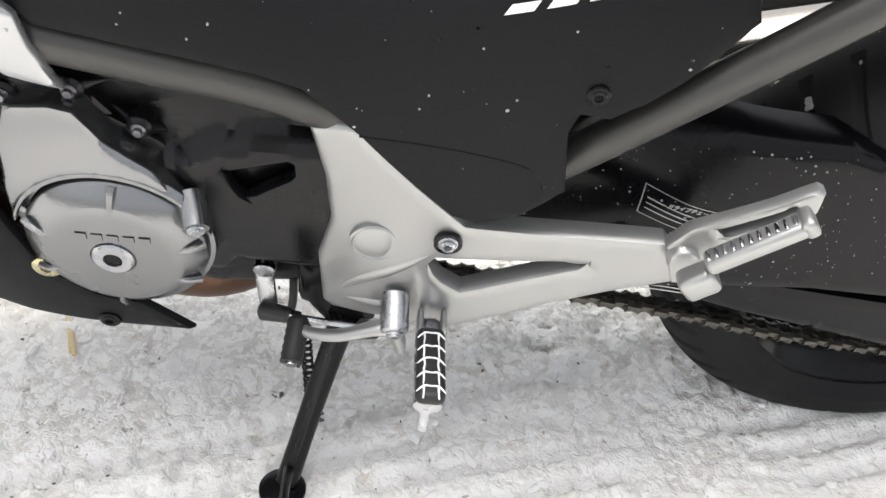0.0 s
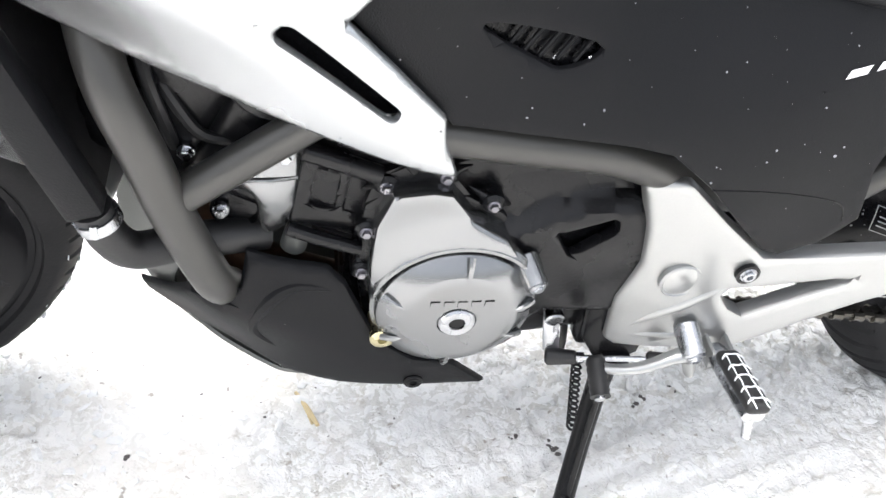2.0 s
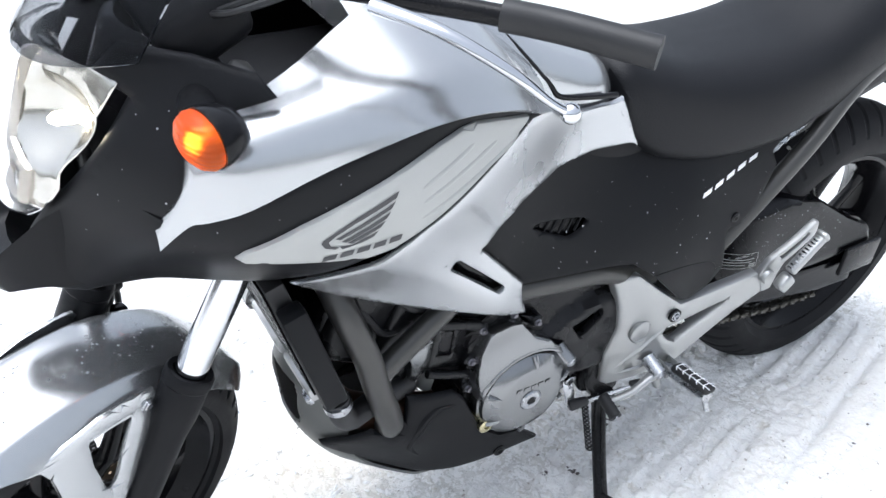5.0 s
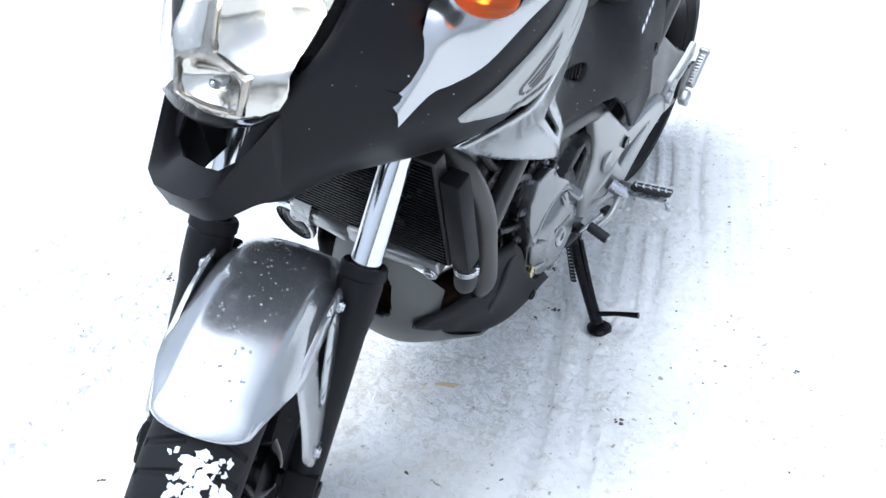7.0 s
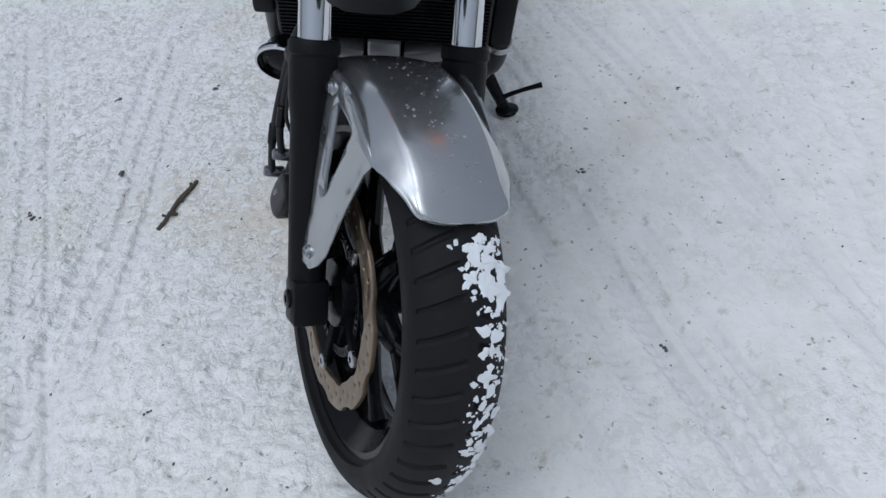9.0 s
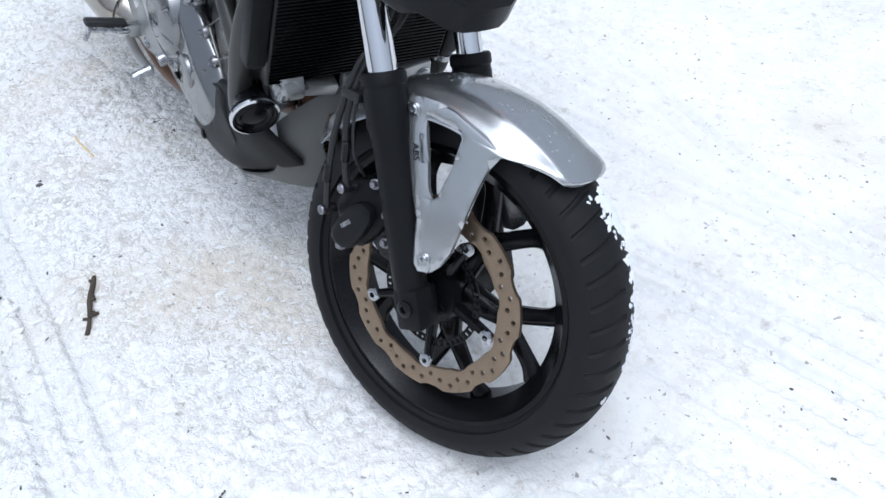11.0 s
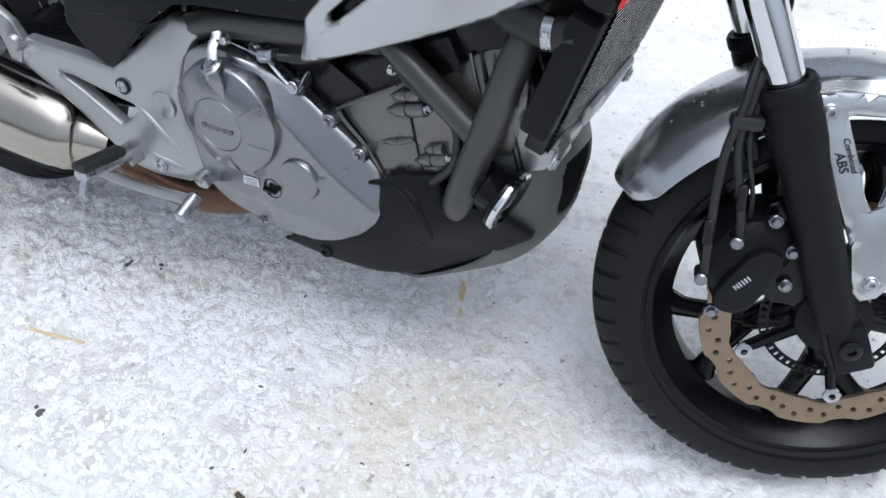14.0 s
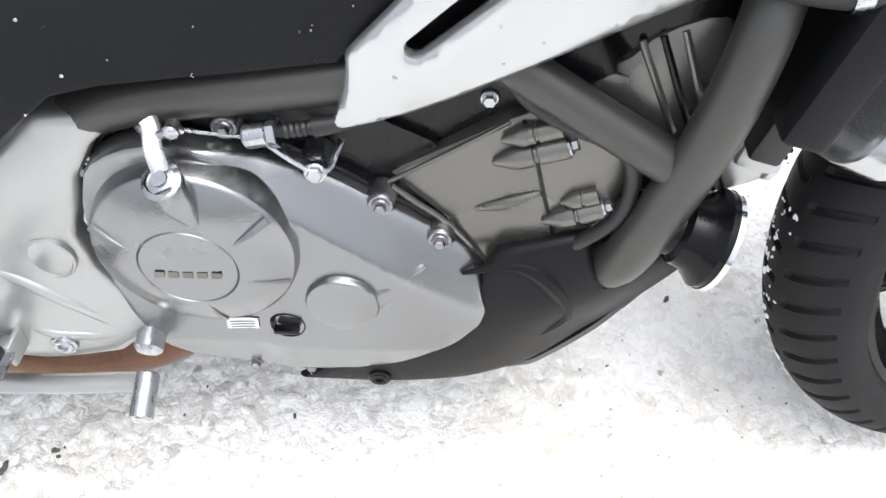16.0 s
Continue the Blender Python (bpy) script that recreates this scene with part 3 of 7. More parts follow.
def wave_disc(c, y, r_in, r_out, waves, thick=0.005):
    """A wavy brake ring pierced by rows of holes."""
    def ring_at(r0, dip, n, ph):
        out = []
        for t in np.arange(n) * 2 * math.pi / n:
            f = max(0.0, (math.cos(waves * t + ph) - 0.30) / 0.70) ** 0.6
            out.append((c[0] + (r0 + dip * f) * math.cos(t), c[2] + (r0 + dip * f) * math.sin(t)))
        return out
    outer, inner = ring_at(r_out, -0.0062, 200, 0), ring_at(r_in, 0.0045, 160, 1.6)
    holes = [inner]
    for k in range(waves * 5):
        t = 2 * math.pi * k / (waves * 5)
        rr = r_in + (r_out - r_in) * (0.32, 0.52, 0.70, 0.44, 0.62)[k % 5]
        holes.append([(c[0] + rr * math.cos(t) + 0.0036 * math.cos(b), c[2] + rr * math.sin(t) + 0.0036 * math.sin(b)) for b in np.arange(8) * math.pi / 4])
    return panel(outer, lambda u, v: -y, thick, 0.0008, 0.012, holes, side=-1)


disc = steered("brake_disc", wave_disc(FC, -0.066, 0.119, 0.1565, 10), DISC, front_wheel, "brown tarnished wavy brake disc with holes")
steered("abs_ring", panel([(FC[0] + 0.086 * math.cos(t), FC[2] + 0.086 * math.sin(t)) for t in np.arange(80) * math.pi / 40], lambda u, v: 0.060, 0.002, 0.0006, 0.02,
        [[(FC[0] + 0.074 * math.cos(-t), FC[2] + 0.074 * math.sin(-t)) for t in np.arange(60) * math.pi / 30]]
        + [[(FC[0] + q * math.cos(t + d), FC[2] + q * math.sin(t + d)) for q, d in ((0.0775, -0.028), (0.0835, -0.028), (0.0835, 0.028), (0.0775, 0.028))] for t in np.arange(50) * 2 * math.pi / 50], side=-1),
        GLOSS, front_wheel, "black slotted sensor ring")
for k in range(5):
    a = radians(68 + 72 * k)
    bm = bmesh.new()
    p_in, p_out = (FC[0] + 0.04 * math.cos(a), -0.052, FC[2] + 0.04 * math.sin(a)), (FC[0] + 0.114 * math.cos(a), -0.062, FC[2] + 0.114 * math.sin(a))
    tube(bm, [p_in, p_out], 0.011, 8, 1, radii=[0.012, 0.0085], flat=0.7)
    steered("disc_carrier", bm, GLOSS, front_wheel)
    bm = bmesh.new()
    lathe(bm, [(0.0105, 0), (0.0105, 0.004), (0.007, 0.0055), (0.0045, 0.0055), (0.0045, 0.002)], (FC[0] + 0.110 * math.cos(a), -0.066, FC[2] + 0.110 * math.sin(a)), (0, -1, 0), 20)
    steered("disc_bolt", bm, ZINC, front_wheel, "bright disc bolt")
steered("axle", rod(bmesh.new(), (1.548, -0.122, 0.294), (1.548, 0.122, 0.294), 0.011, seg=20), ENGINE, front_wheel)
steered("valve_stem", rod(bmesh.new(), (FC[0] - 0.165, 0.0, FC[2] + 0.095), (FC[0] - 0.14, -0.012, FC[2] + 0.08), 0.0045, 0.004), HOSE, front_wheel)

rear_wheel = part("rear_wheel", rim_mesh(RC, 0.212, 0.062), GLOSS, bike, "black cast alloy rim of the rear wheel")
part("tyre", weld(tyre_mesh(RC, 0.317, 0.160, 0.219, 40, 400)), RUBBER, rear_wheel, "wide black rear road tyre", 25)
for k in range(5):
    part("spoke", spoke_mesh(RC, radians(20 + 72 * k), 0.06, 0.205, radians(19)), GLOSS, rear_wheel)
part("hub", lathe(bmesh.new(), [(0.02, -0.08), (0.06, -0.06), (0.05, 0), (0.06, 0.06), (0.02, 0.08)], RC, (0, 1, 0), 32), GLOSS, rear_wheel)
part("sprocket", lathe(bmesh.new(), [(0.05, 0.088), (0.092, 0.088), (0.096, 0.09), (0.092, 0.094), (0.05, 0.094)], RC, (0, 1, 0), 60), CHAIN, rear_wheel)

# ==== fork and front mudguard ====
fork = steered("fork", block(bmesh.new(), (1.318, 0, 0.772), (0.07, 0.25, 0.045), Matrix.Rotation(-RAKE, 4, "Y"), 0.012), GLOSS, bike, "telescopic fork with black lower legs")
for s in (-1, 1):
    y = s * 0.101
    top, seal, foot = np.array((1.262, y, 0.87)), np.array((1.410, y, 0.582)), np.array((1.560, y, 0.262))
    steered("fork_tube", rod(bmesh.new(), top, seal - (seal - foot) * -0.02, 0.0205, seg=32), CHROME, fork, "polished chrome fork tube")
    d = (seal - foot) / np.linalg.norm(seal - foot)
    n = np.linalg.norm(seal - foot)
    prof = [(0.0208, n + 0.002), (0.0225, n + 0.007), (0.029, n + 0.008), (0.0318, n + 0.004), (0.0318, n - 0.008), (0.0295, n - 0.011), (0.0295, n - 0.014), (0.0305, n - 0.018), (0.0302, n - 0.060), (0.0268, n - 0.088), (0.0255, 0.14), (0.0240, 0.02), (0.020, 0.0)]
    leg = steered("lower_leg", lathe(bmesh.new(), prof[::-1], foot, d, 36), BLACK, fork, "black fork lower leg with dust seal")
    bm = block(bmesh.new(), (1.553, y, 0.291), (0.044, 0.048, 0.062), Matrix.Rotation(-RAKE, 4, "Y"), 0.006)
    steered("axle_clamp", bm, BLACK, fork)
    bm = bmesh.new()
    lathe(bm, [(0.0125, 0), (0.0125, 0.003), (0.010, 0.0045), (0.0055, 0.0045), (0.0055, 0.001)], (1.551, s * 0.1255, 0.294), (0, s, 0), 20)
    steered("axle_nut", bm, ENGINE, fork)
    bm = bmesh.new()
    lathe(bm, [(0.031, 0), (0.034, 0.004), (0.034, 0.05), (0.028, 0.058)], (1.318 + 0.012, y, 0.735), STEER_AXIS, 28)
    steered("fork_clamp", bm, GLOSS, fork)


def fender_section(a, crease, edge, crown, drop):
    """Cross-section of the mudguard: a gently bowed crown, a soft crease and a slanted flank on either side."""
    c = min(0.0075, drop * 0.45)
    half = [(0, 0), (crease * 0.5, -c * 0.16), (crease * 0.88, -c * 0.55), (crease, -c), (crease + (edge - crease) * 0.14, -c - (drop - c) * 0.12), (crease + (edge - crease) * 0.58, -c - (drop - c) * 0.52),
            (edge - 0.0012, -drop + (drop - c) * 0.06), (edge, -drop)]
    half = [tuple(q) for q in spline(half, 3)]
    full = [(-y, d) for y, d in half[:0:-1]] + half
    return [(FC[0] + (crown + d) * math.cos(a), y, FC[2] + (crown + d) * math.sin(a)) for y, d in full]


bm = bmesh.new()
rows = []
for deg in [58.4, 58.6, 59.0, 59.6, 60.4, 61.4] + list(np.linspace(63, 146, 52)) + [148, 150, 152, 153.6, 154.8, 155.5, 156]:
    e0, e1 = min(1, (deg - 58.4) / 4), min(1, (156 - deg) / 9)
    k = (0.20 + 0.80 * math.sqrt(max(0.0, 1 - (1 - e0) ** 2))) * (0.45 + 0.55 * math.sqrt(max(0.0, 1 - (1 - e1) ** 2)))
    crease = np.interp(deg, (58, 72, 90, 110, 156), (0.053, 0.053, 0.055, 0.058, 0.056))
    edge = np.interp(deg, (58, 62, 66, 70, 75, 80, 90, 140, 156), (0.056, 0.058, 0.064, 0.072, 0.080, 0.0845, 0.0865, 0.087, 0.080))
    crown = np.interp(deg, (58, 75, 90, 110, 135, 156), (0.2965, 0.2985, 0.302, 0.308, 0.311, 0.308))
    rows.append(fender_section(radians(deg), crease * k, edge * k, crown, np.interp(deg, (58, 64, 69, 77, 90, 130, 150, 156), (0.006, 0.010, 0.018, 0.036, 0.043, 0.042, 0.034, 0.020))))
loft(bm, rows)
fender = steered("front_fender", thicken(bm, 0.003), SILVER, bike, "silver painted front mudguard", 60)
for s in (-1, 1):
    hgt = plate_spline([(1.465, 0.555, 0.0895), (1.553, 0.372, 0.113), (1.62, 0.550, 0.080), (1.54, 0.565, 0.086), (1.59, 0.53, 0.087), (1.57, 0.45, 0.103), (1.50, 0.47, 0.102)])
    bm = panel([(1.444, 0.560), (1.450, 0.574), (1.478, 0.579), (1.523, 0.578), (1.57, 0.566), (1.612, 0.553), (1.602, 0.546), (1.594, 0.528), (1.591, 0.50), (1.586, 0.40), (1.578, 0.376), (1.564, 0.358), (1.546, 0.352), (1.534, 0.362), (1.520, 0.415), (1.488, 0.474)],
               hgt, 0.003, 0.004, 0.012, [[(1.484, 0.553), (1.490, 0.557), (1.532, 0.557), (1.543, 0.549), (1.544, 0.51), (1.538, 0.462), (1.532, 0.456), (1.522, 0.470), (1.503, 0.514)]], side=s)
    brace = steered("fender_brace", bm, SILVER, fender, "silver mudguard stay with a triangular opening")
    for q in ((1.463, 0.557, 0.0905), (1.552, 0.376, 0.1135)):
        steered("brace_bolt", bolt(bmesh.new(), (q[0], s * (q[2] - 0.0005), q[1]), (0, s, 0), 0.007, 0.004, False), ZINC, fender)
    bm = block(bmesh.new(), (1.392, s * 0.078, 0.515), (0.022, 0.02, 0.05), Matrix.Rotation(-0.3, 4, "Y"), 0.006)
    steered("rear_stay", bm, GLOSS, fender)


def lettering(body, size, m, mat, parent, name="lettering", label="", depth=0.0004, steer=False, drape=None):
    """Raised print from the built-in font, at a pose in the motorcycle's frame."""
    cu = bpy.data.curves.new(name, "FONT")
    cu.body, cu.size, cu.extrude, cu.resolution_u, cu.shear, cu.offset = body, size, depth, 3, 0.2, size * 0.012
    cu.align_x, cu.align_y = "CENTER", "CENTER"
    tmp = bpy.data.objects.new(name, cu)
    scene.collection.objects.link(tmp)
    me = bpy.data.meshes.new_from_object(tmp.evaluated_get(bpy.context.evaluated_depsgraph_get()))
    bpy.data.objects.remove(tmp)
    bm = bmesh.new()
    bm.from_mesh(me)
    bm.transform(m)
    if drape:
        for v in bm.verts:
            v.co.y = -(drape(v.co.x, v.co.z) + 0.0014)
    if steer:
        bm.transform(STEER)
    return part(name, bm, mat, parent, label)


for s in (1, -1):
    slope = radians(63)
    m = Matrix.Translation((1.494, s * 0.1035, 0.512)) @ Matrix.Rotation(math.pi / 2, 4, "X")
    if s < 0:
        m = Matrix.Translation((1.489, -0.1025, 0.513)) @ Matrix.Rotation(math.pi / 2, 4, "X") @ Matrix.Rotation(-slope, 4, "Z")
        lettering("Combined", 0.0094, m @ Matrix.Translation((0, 0.0052, 0.0)), SMOKE_GREY, fender, label="dark grey italic lettering", steer=True, drape=hgt)
        lettering("ABS", 0.0140, m @ Matrix.Translation((0.004, -0.0052, 0.0)), SMOKE_GREY, fender, label="dark grey italic lettering", steer=True, drape=hgt)

# brake caliper on the right leg
caliper = steered("brake_caliper", panel([(1.385, 0.335), (1.372, 0.365), (1.385, 0.405), (1.41, 0.425), (1.445, 0.43), (1.468, 0.415), (1.47, 0.385), (1.452, 0.35), (1.43, 0.32), (1.40, 0.315)],
                  plate_spline([(1.38, 0.34, 0.098), (1.42, 0.37, 0.112), (1.46, 0.42, 0.095), (1.40, 0.42, 0.098), (1.46, 0.36, 0.10)]), 0.06, 0.010, 0.012, smooth=3, side=-1), BLACK, bike, "black two-piston front brake caliper")
bm = panel([(1.388, 0.338), (1.40, 0.318), (1.43, 0.325), (1.455, 0.385), (1.44, 0.402), (1.415, 0.392)], lambda u, v: 0.121, 0.008, 0.005, 0.01, smooth=2, side=-1)
steered("caliper_cover", bm, COWL, caliper)
for q in ((1.437, 0.432, 0.103), (1.470, 0.349, 0.094), (1.395, 0.305, 0.098), (1.465, 0.395, 0.099)):
    steered("caliper_bolt", bolt(bmesh.new(), (q[0], -q[2], q[1]), (0, -1, 0), 0.0062, 0.006), BOLT, caliper, "dull zinc flange bolt")
for q in ((1.372, 0.36), (1.40, 0.41)):
    bm = bmesh.new()
    rod(bm, (q[0], -0.10, q[1]), (q[0] - 0.004, -0.128, q[1]), 0.0085, 0.0075, 12, 0.002)
    steered("banjo_bolt", bm, BOLT, caliper)
steered("caliper_bracket", panel([(1.44, 0.335), (1.435, 0.40), (1.43, 0.445), (1.47, 0.452), (1.505, 0.42), (1.508, 0.36), (1.49, 0.32)], lambda u, v: 0.088, 0.010, 0.003, 0.012, smooth=2, side=-1), ENGINE, caliper)
strokes = [[(0, 0), (0.0, 0.010), (0.002, 0.010), (0.006, 0.003), (0.006, 0.010), (0.008, 0.010), (0.008, 0), (0.006, 0), (0.002, 0.007), (0.002, 0)]]
strokes += [[(k, 0), (k, 0.010), (k + 0.003, 0.010), (k + 0.003, 0)] for k in (0.010, 0.0155, 0.021, 0.0265)]
rotn = lambda p: (1.410 + 0.7 * (p[0] * math.cos(0.85) - p[1] * math.sin(0.85)), 0.350 + 0.7 * (p[0] * math.sin(0.85) + p[1] * math.cos(0.85)))
bm = draped([[rotn(p) for p in poly] for poly in strokes], lambda u, v: 0.1213, 0.0006, side=-1)
steered("maker_mark", bm, ZINC, caliper, "small pale maker mark")
HOSES = [
    [(1.372, -0.118, 0.362), (1.366, -0.122, 0.42), (1.362, -0.118, 0.50), (1.372, -0.112, 0.58), (1.38, -0.075, 0.66), (1.34, -0.06, 0.76), (1.30, -0.06, 0.85)],
    [(1.40, -0.116, 0.412), (1.392, -0.122, 0.45), (1.374, -0.115, 0.52), (1.382, -0.106, 0.59), (1.394, -0.068, 0.66), (1.36, -0.05, 0.76), (1.31, -0.05, 0.85)],
    [(1.41, -0.095, 0.43), (1.40, -0.118, 0.47), (1.384, -0.112, 0.53), (1.390, -0.10, 0.60), (1.40, -0.06, 0.68), (1.36, -0.04, 0.78)],
]
for k, line in enumerate(HOSES):
    steered("brake_hose", tube(bmesh.new(), line, 0.0050 if k < 2 else 0.0026, 10, 8), HOSE, bike, "black brake hose tied to the fork leg")
steered("hose_clip", block(bmesh.new(), (1.377, -0.112, 0.545), (0.034, 0.022, 0.016), None, 0.005), HOSE, bike)
for q in ((1.366, -0.122, 0.405), (1.391, -0.122, 0.45)):
    bm = bmesh.new()
    rod(bm, q, (q[0] - 0.003, q[1], q[2] + 0.03), 0.0062, seg=12, chamfer=0.001)
    steered("hose_ferrule", bm, ENGINE, bike)

# ==== bodywork ====
BODY_CTRL = [(1.242, 0.806, 0.236), (1.237, 0.781, 0.229), (1.169, 0.86, 0.245), (1.39, 0.80, 0.166), (1.343, 0.887, 0.196), (1.325, 0.79, 0.210), (1.255, 0.708, 0.172), (0.896, 0.531, 0.172),
             (0.953, 0.599, 0.181), (0.68, 0.722, 0.122), (0.94, 0.872, 0.190), (0.75, 0.815, 0.125), (1.04, 0.68, 0.192), (1.09, 0.775, 0.226), (1.385, 0.70, 0.090), (1.472, 0.82, 0.074),
             (1.51, 0.74, 0.064), (1.50, 0.712, 0.068), (1.49, 0.785, 0.060), (1.39, 0.94, 0.120), (1.34, 0.95, 0.152), (1.44, 0.73, 0.092), (0.86, 0.754, 0.150)]
body = plate_spline(BODY_CTRL)
STRIP_TOP = [(0.938, 0.868), (0.960, 0.884), (0.987, 0.897), (1.048, 0.914), (1.104, 0.916), (1.157, 0.908), (1.235, 0.888), (1.311, 0.861), (1.384, 0.832)]
COWL_OUT = STRIP_TOP + [(1.362, 0.868), (1.352, 0.905), (1.318, 0.935), (1.262, 0.952), (1.275, 0.972), (1.325, 0.985), (1.385, 0.990), (1.412, 0.962), (1.386, 0.943), (1.430, 0.880),
            (1.472, 0.818), (1.494, 0.785), (1.508, 0.765), (1.515, 0.740), (1.505, 0.712), (1.46, 0.694), (1.385, 0.698), (1.325, 0.706), (1.265, 0.712), (1.20, 0.730),
            (1.157, 0.752), (1.099, 0.783), (1.011, 0.828)]
cowl_y = lambda u, v: max(0.001, body(u, v) - 0.004)
GREY_OUT = [(1.326, 0.792), (1.318, 0.803), (1.264, 0.830), (1.211, 0.850), (1.158, 0.869), (1.103, 0.888), (1.070, 0.896), (1.050, 0.897), (1.015, 0.889), (0.958, 0.874), (0.955, 0.869), (1.011, 0.835), (1.099, 0.788), (1.150, 0.760), (1.180, 0.754), (1.268, 0.772), (1.318, 0.783)]
LOWER_OUT = [(1.253, 0.704), (1.205, 0.724), (1.162, 0.745), (1.099, 0.780), (1.011, 0.828), (0.947, 0.866), (0.905, 0.862), (0.873, 0.838), (0.816, 0.824), (0.752, 0.815), (0.733, 0.818), (0.712, 0.779), (0.681, 0.723),
             (0.70, 0.738), (0.782, 0.750), (0.86, 0.750), (0.931, 0.732), (0.972, 0.709), (0.996, 0.682), (0.956, 0.640), (0.912, 0.592), (0.908, 0.565), (0.893, 0.524), (0.987, 0.564), (1.064, 0.598), (1.136, 0.633), (1.214, 0.676)]
SLOT = [(1.040 + 0.0075 * math.cos(a), 0.676 + 0.0075 * math.sin(a)) for a in np.radians(np.arange(-47, 134, 30))] + [(0.9585 + 0.0055 * math.cos(a), 0.6035 + 0.0055 * math.sin(a)) for a in np.radians(np.arange(133, 314, 30))]
CREASE = [  # x; lower edge, crease, shoulder and inner edge as (y, z)
    (1.392, (0.170, 0.796), (0.170, 0.804), (0.168, 0.812), (0.162, 0.818)),
    (1.365, (0.192, 0.832), (0.187, 0.858), (0.180, 0.866), (0.172, 0.870)),
    (1.348, (0.208, 0.842), (0.202, 0.888), (0.190, 0.905), (0.172, 0.912)),
    (1.311, (0.228, 0.858), (0.215, 0.903), (0.192, 0.925), (0.160, 0.933)),
    (1.235, (0.238, 0.888), (0.228, 0.914), (0.203, 0.941), (0.140, 0.955)),
    (1.157, (0.244, 0.909), (0.233, 0.928), (0.203, 0.955), (0.105, 0.982)),
    (1.104, (0.244, 0.917), (0.231, 0.932), (0.198, 0.962), (0.080, 0.995)),
    (1.048, (0.239, 0.915), (0.226, 0.927), (0.190, 0.955), (0.070, 0.985)),
    (0.987, (0.222, 0.898), (0.209, 0.908), (0.172, 0.938), (0.065, 0.968)),
    (0.946, (0.200, 0.876), (0.190, 0.884), (0.155, 0.914), (0.060, 0.945)),
    (0.905, (0.176, 0.858), (0.168, 0.864), (0.135, 0.890), (0.055, 0.918)),
]
fold = lambda u, v: (u - 1.126) * 0.613 - (v - 0.712) * 0.790
spear_y = lambda u, v: body(u, v) + 0.001 + 0.0085 * max(0.0, 1 - abs(fold(u, v)) / 0.055) * min(1, max(0, u - 0.90) / 0.05) * min(1, max(0, 1.25 - u) / 0.08)
for s in (1, -1):
    cowl = part("side_cowl", panel(COWL_OUT, cowl_y, 0.005, 0.006, 0.014, side=s), COWL, bike, "satin black front cowl with a beak", 40)
    part("accent_panel", panel(GREY_OUT, lambda u, v: body(u, v) + 0.003, 0.003, 0.004, 0.012, side=s), PEARL, cowl, "pale grey badge panel with raised ribs")
    for a, b in (((1.131, 0.841), (1.049, 0.876)), ((1.131, 0.820), (1.009, 0.867)), ((1.132, 0.796), (0.974, 0.855))):
        line = [(a[0] + (b[0] - a[0]) * k, s * (body(a[0] + (b[0] - a[0]) * k, a[1] + (b[1] - a[1]) * k) + 0.0002), a[1] + (b[1] - a[1]) * k) for k in np.linspace(0, 1, 12)]
        part("raised_rib", tube(bmesh.new(), line, 0.0045, 12, 1, radii=[0.001, 0.0038] + [0.0045] * 8 + [0.0038, 0.001]), PEARL, cowl)
    skin = []
    for w in spline([(x, *e, *f, *g, *h) for x, e, f, g, h in CREASE], 4):
        skin.append([tuple(q) for q in spline([(w[0], s * w[1 + 2 * j], w[2 + 2 * j]) for j in range(4)], 4)])
    part("upper_fairing", thicken(loft(bmesh.new(), skin), 0.003), SILVER, bike, "glossy silver upper fairing", 60)
    lower = part("lower_fairing", panel(LOWER_OUT, spear_y, 0.004, 0.005, 0.009, [SLOT], side=s), SILVER, bike, "silver fairing spear with a slot", 40)
    part("slot_backing", panel([(1.062, 0.69), (1.03, 0.69), (0.94, 0.60), (0.945, 0.59), (0.965, 0.59), (1.055, 0.665)], lambda u, v: body(u, v) - 0.014, 0.002, 0.001, 0.02, side=s), GLOSS, lower)

# wing-shaped badge: five feathers and a row of plain bars, left and right
FEATHERS = [[(1.243, 0.803), (1.241, 0.808), (1.228, 0.817), (1.205, 0.831), (1.157, 0.852), (1.160, 0.844), (1.208, 0.823), (1.228, 0.811), (1.235, 0.804), (1.232, 0.797), (1.222, 0.793), (1.226, 0.790), (1.238, 0.795)],
            [(1.228, 0.807), (1.161, 0.840), (1.165, 0.832), (1.222, 0.804)], [(1.221, 0.801), (1.166, 0.828), (1.170, 0.820), (1.215, 0.798)],
            [(1.214, 0.797), (1.171, 0.817), (1.176, 0.809), (1.208, 0.794)], [(1.222, 0.794), (1.208, 0.792), (1.178, 0.805), (1.183, 0.797), (1.196, 0.792), (1.218, 0.788)]]
for s in (1, -1):
    grey_y = lambda u, v: body(u, v) + 0.003
    badge = part("wing_badge", draped(FEATHERS[:1], grey_y, 0.0007, side=s), SMOKE_GREY, bike, "dark wing-shaped badge")
    for quill in FEATHERS[1:]:
        part("feather", draped([quill], grey_y, 0.0007, side=s), SMOKE_GREY, badge)
    for k in range(5):
        x0, z0 = 1.238 - 0.0192 * k, 0.770 + 0.0015 * k
        part("badge_bar", draped([[(x0, z0), (x0 - 0.001, z0 + 0.010), (x0 - 0.016, z0 + 0.0112), (x0 - 0.015, z0 + 0.0012)]], grey_y, 0.0007, side=s), SMOKE_GREY, badge)

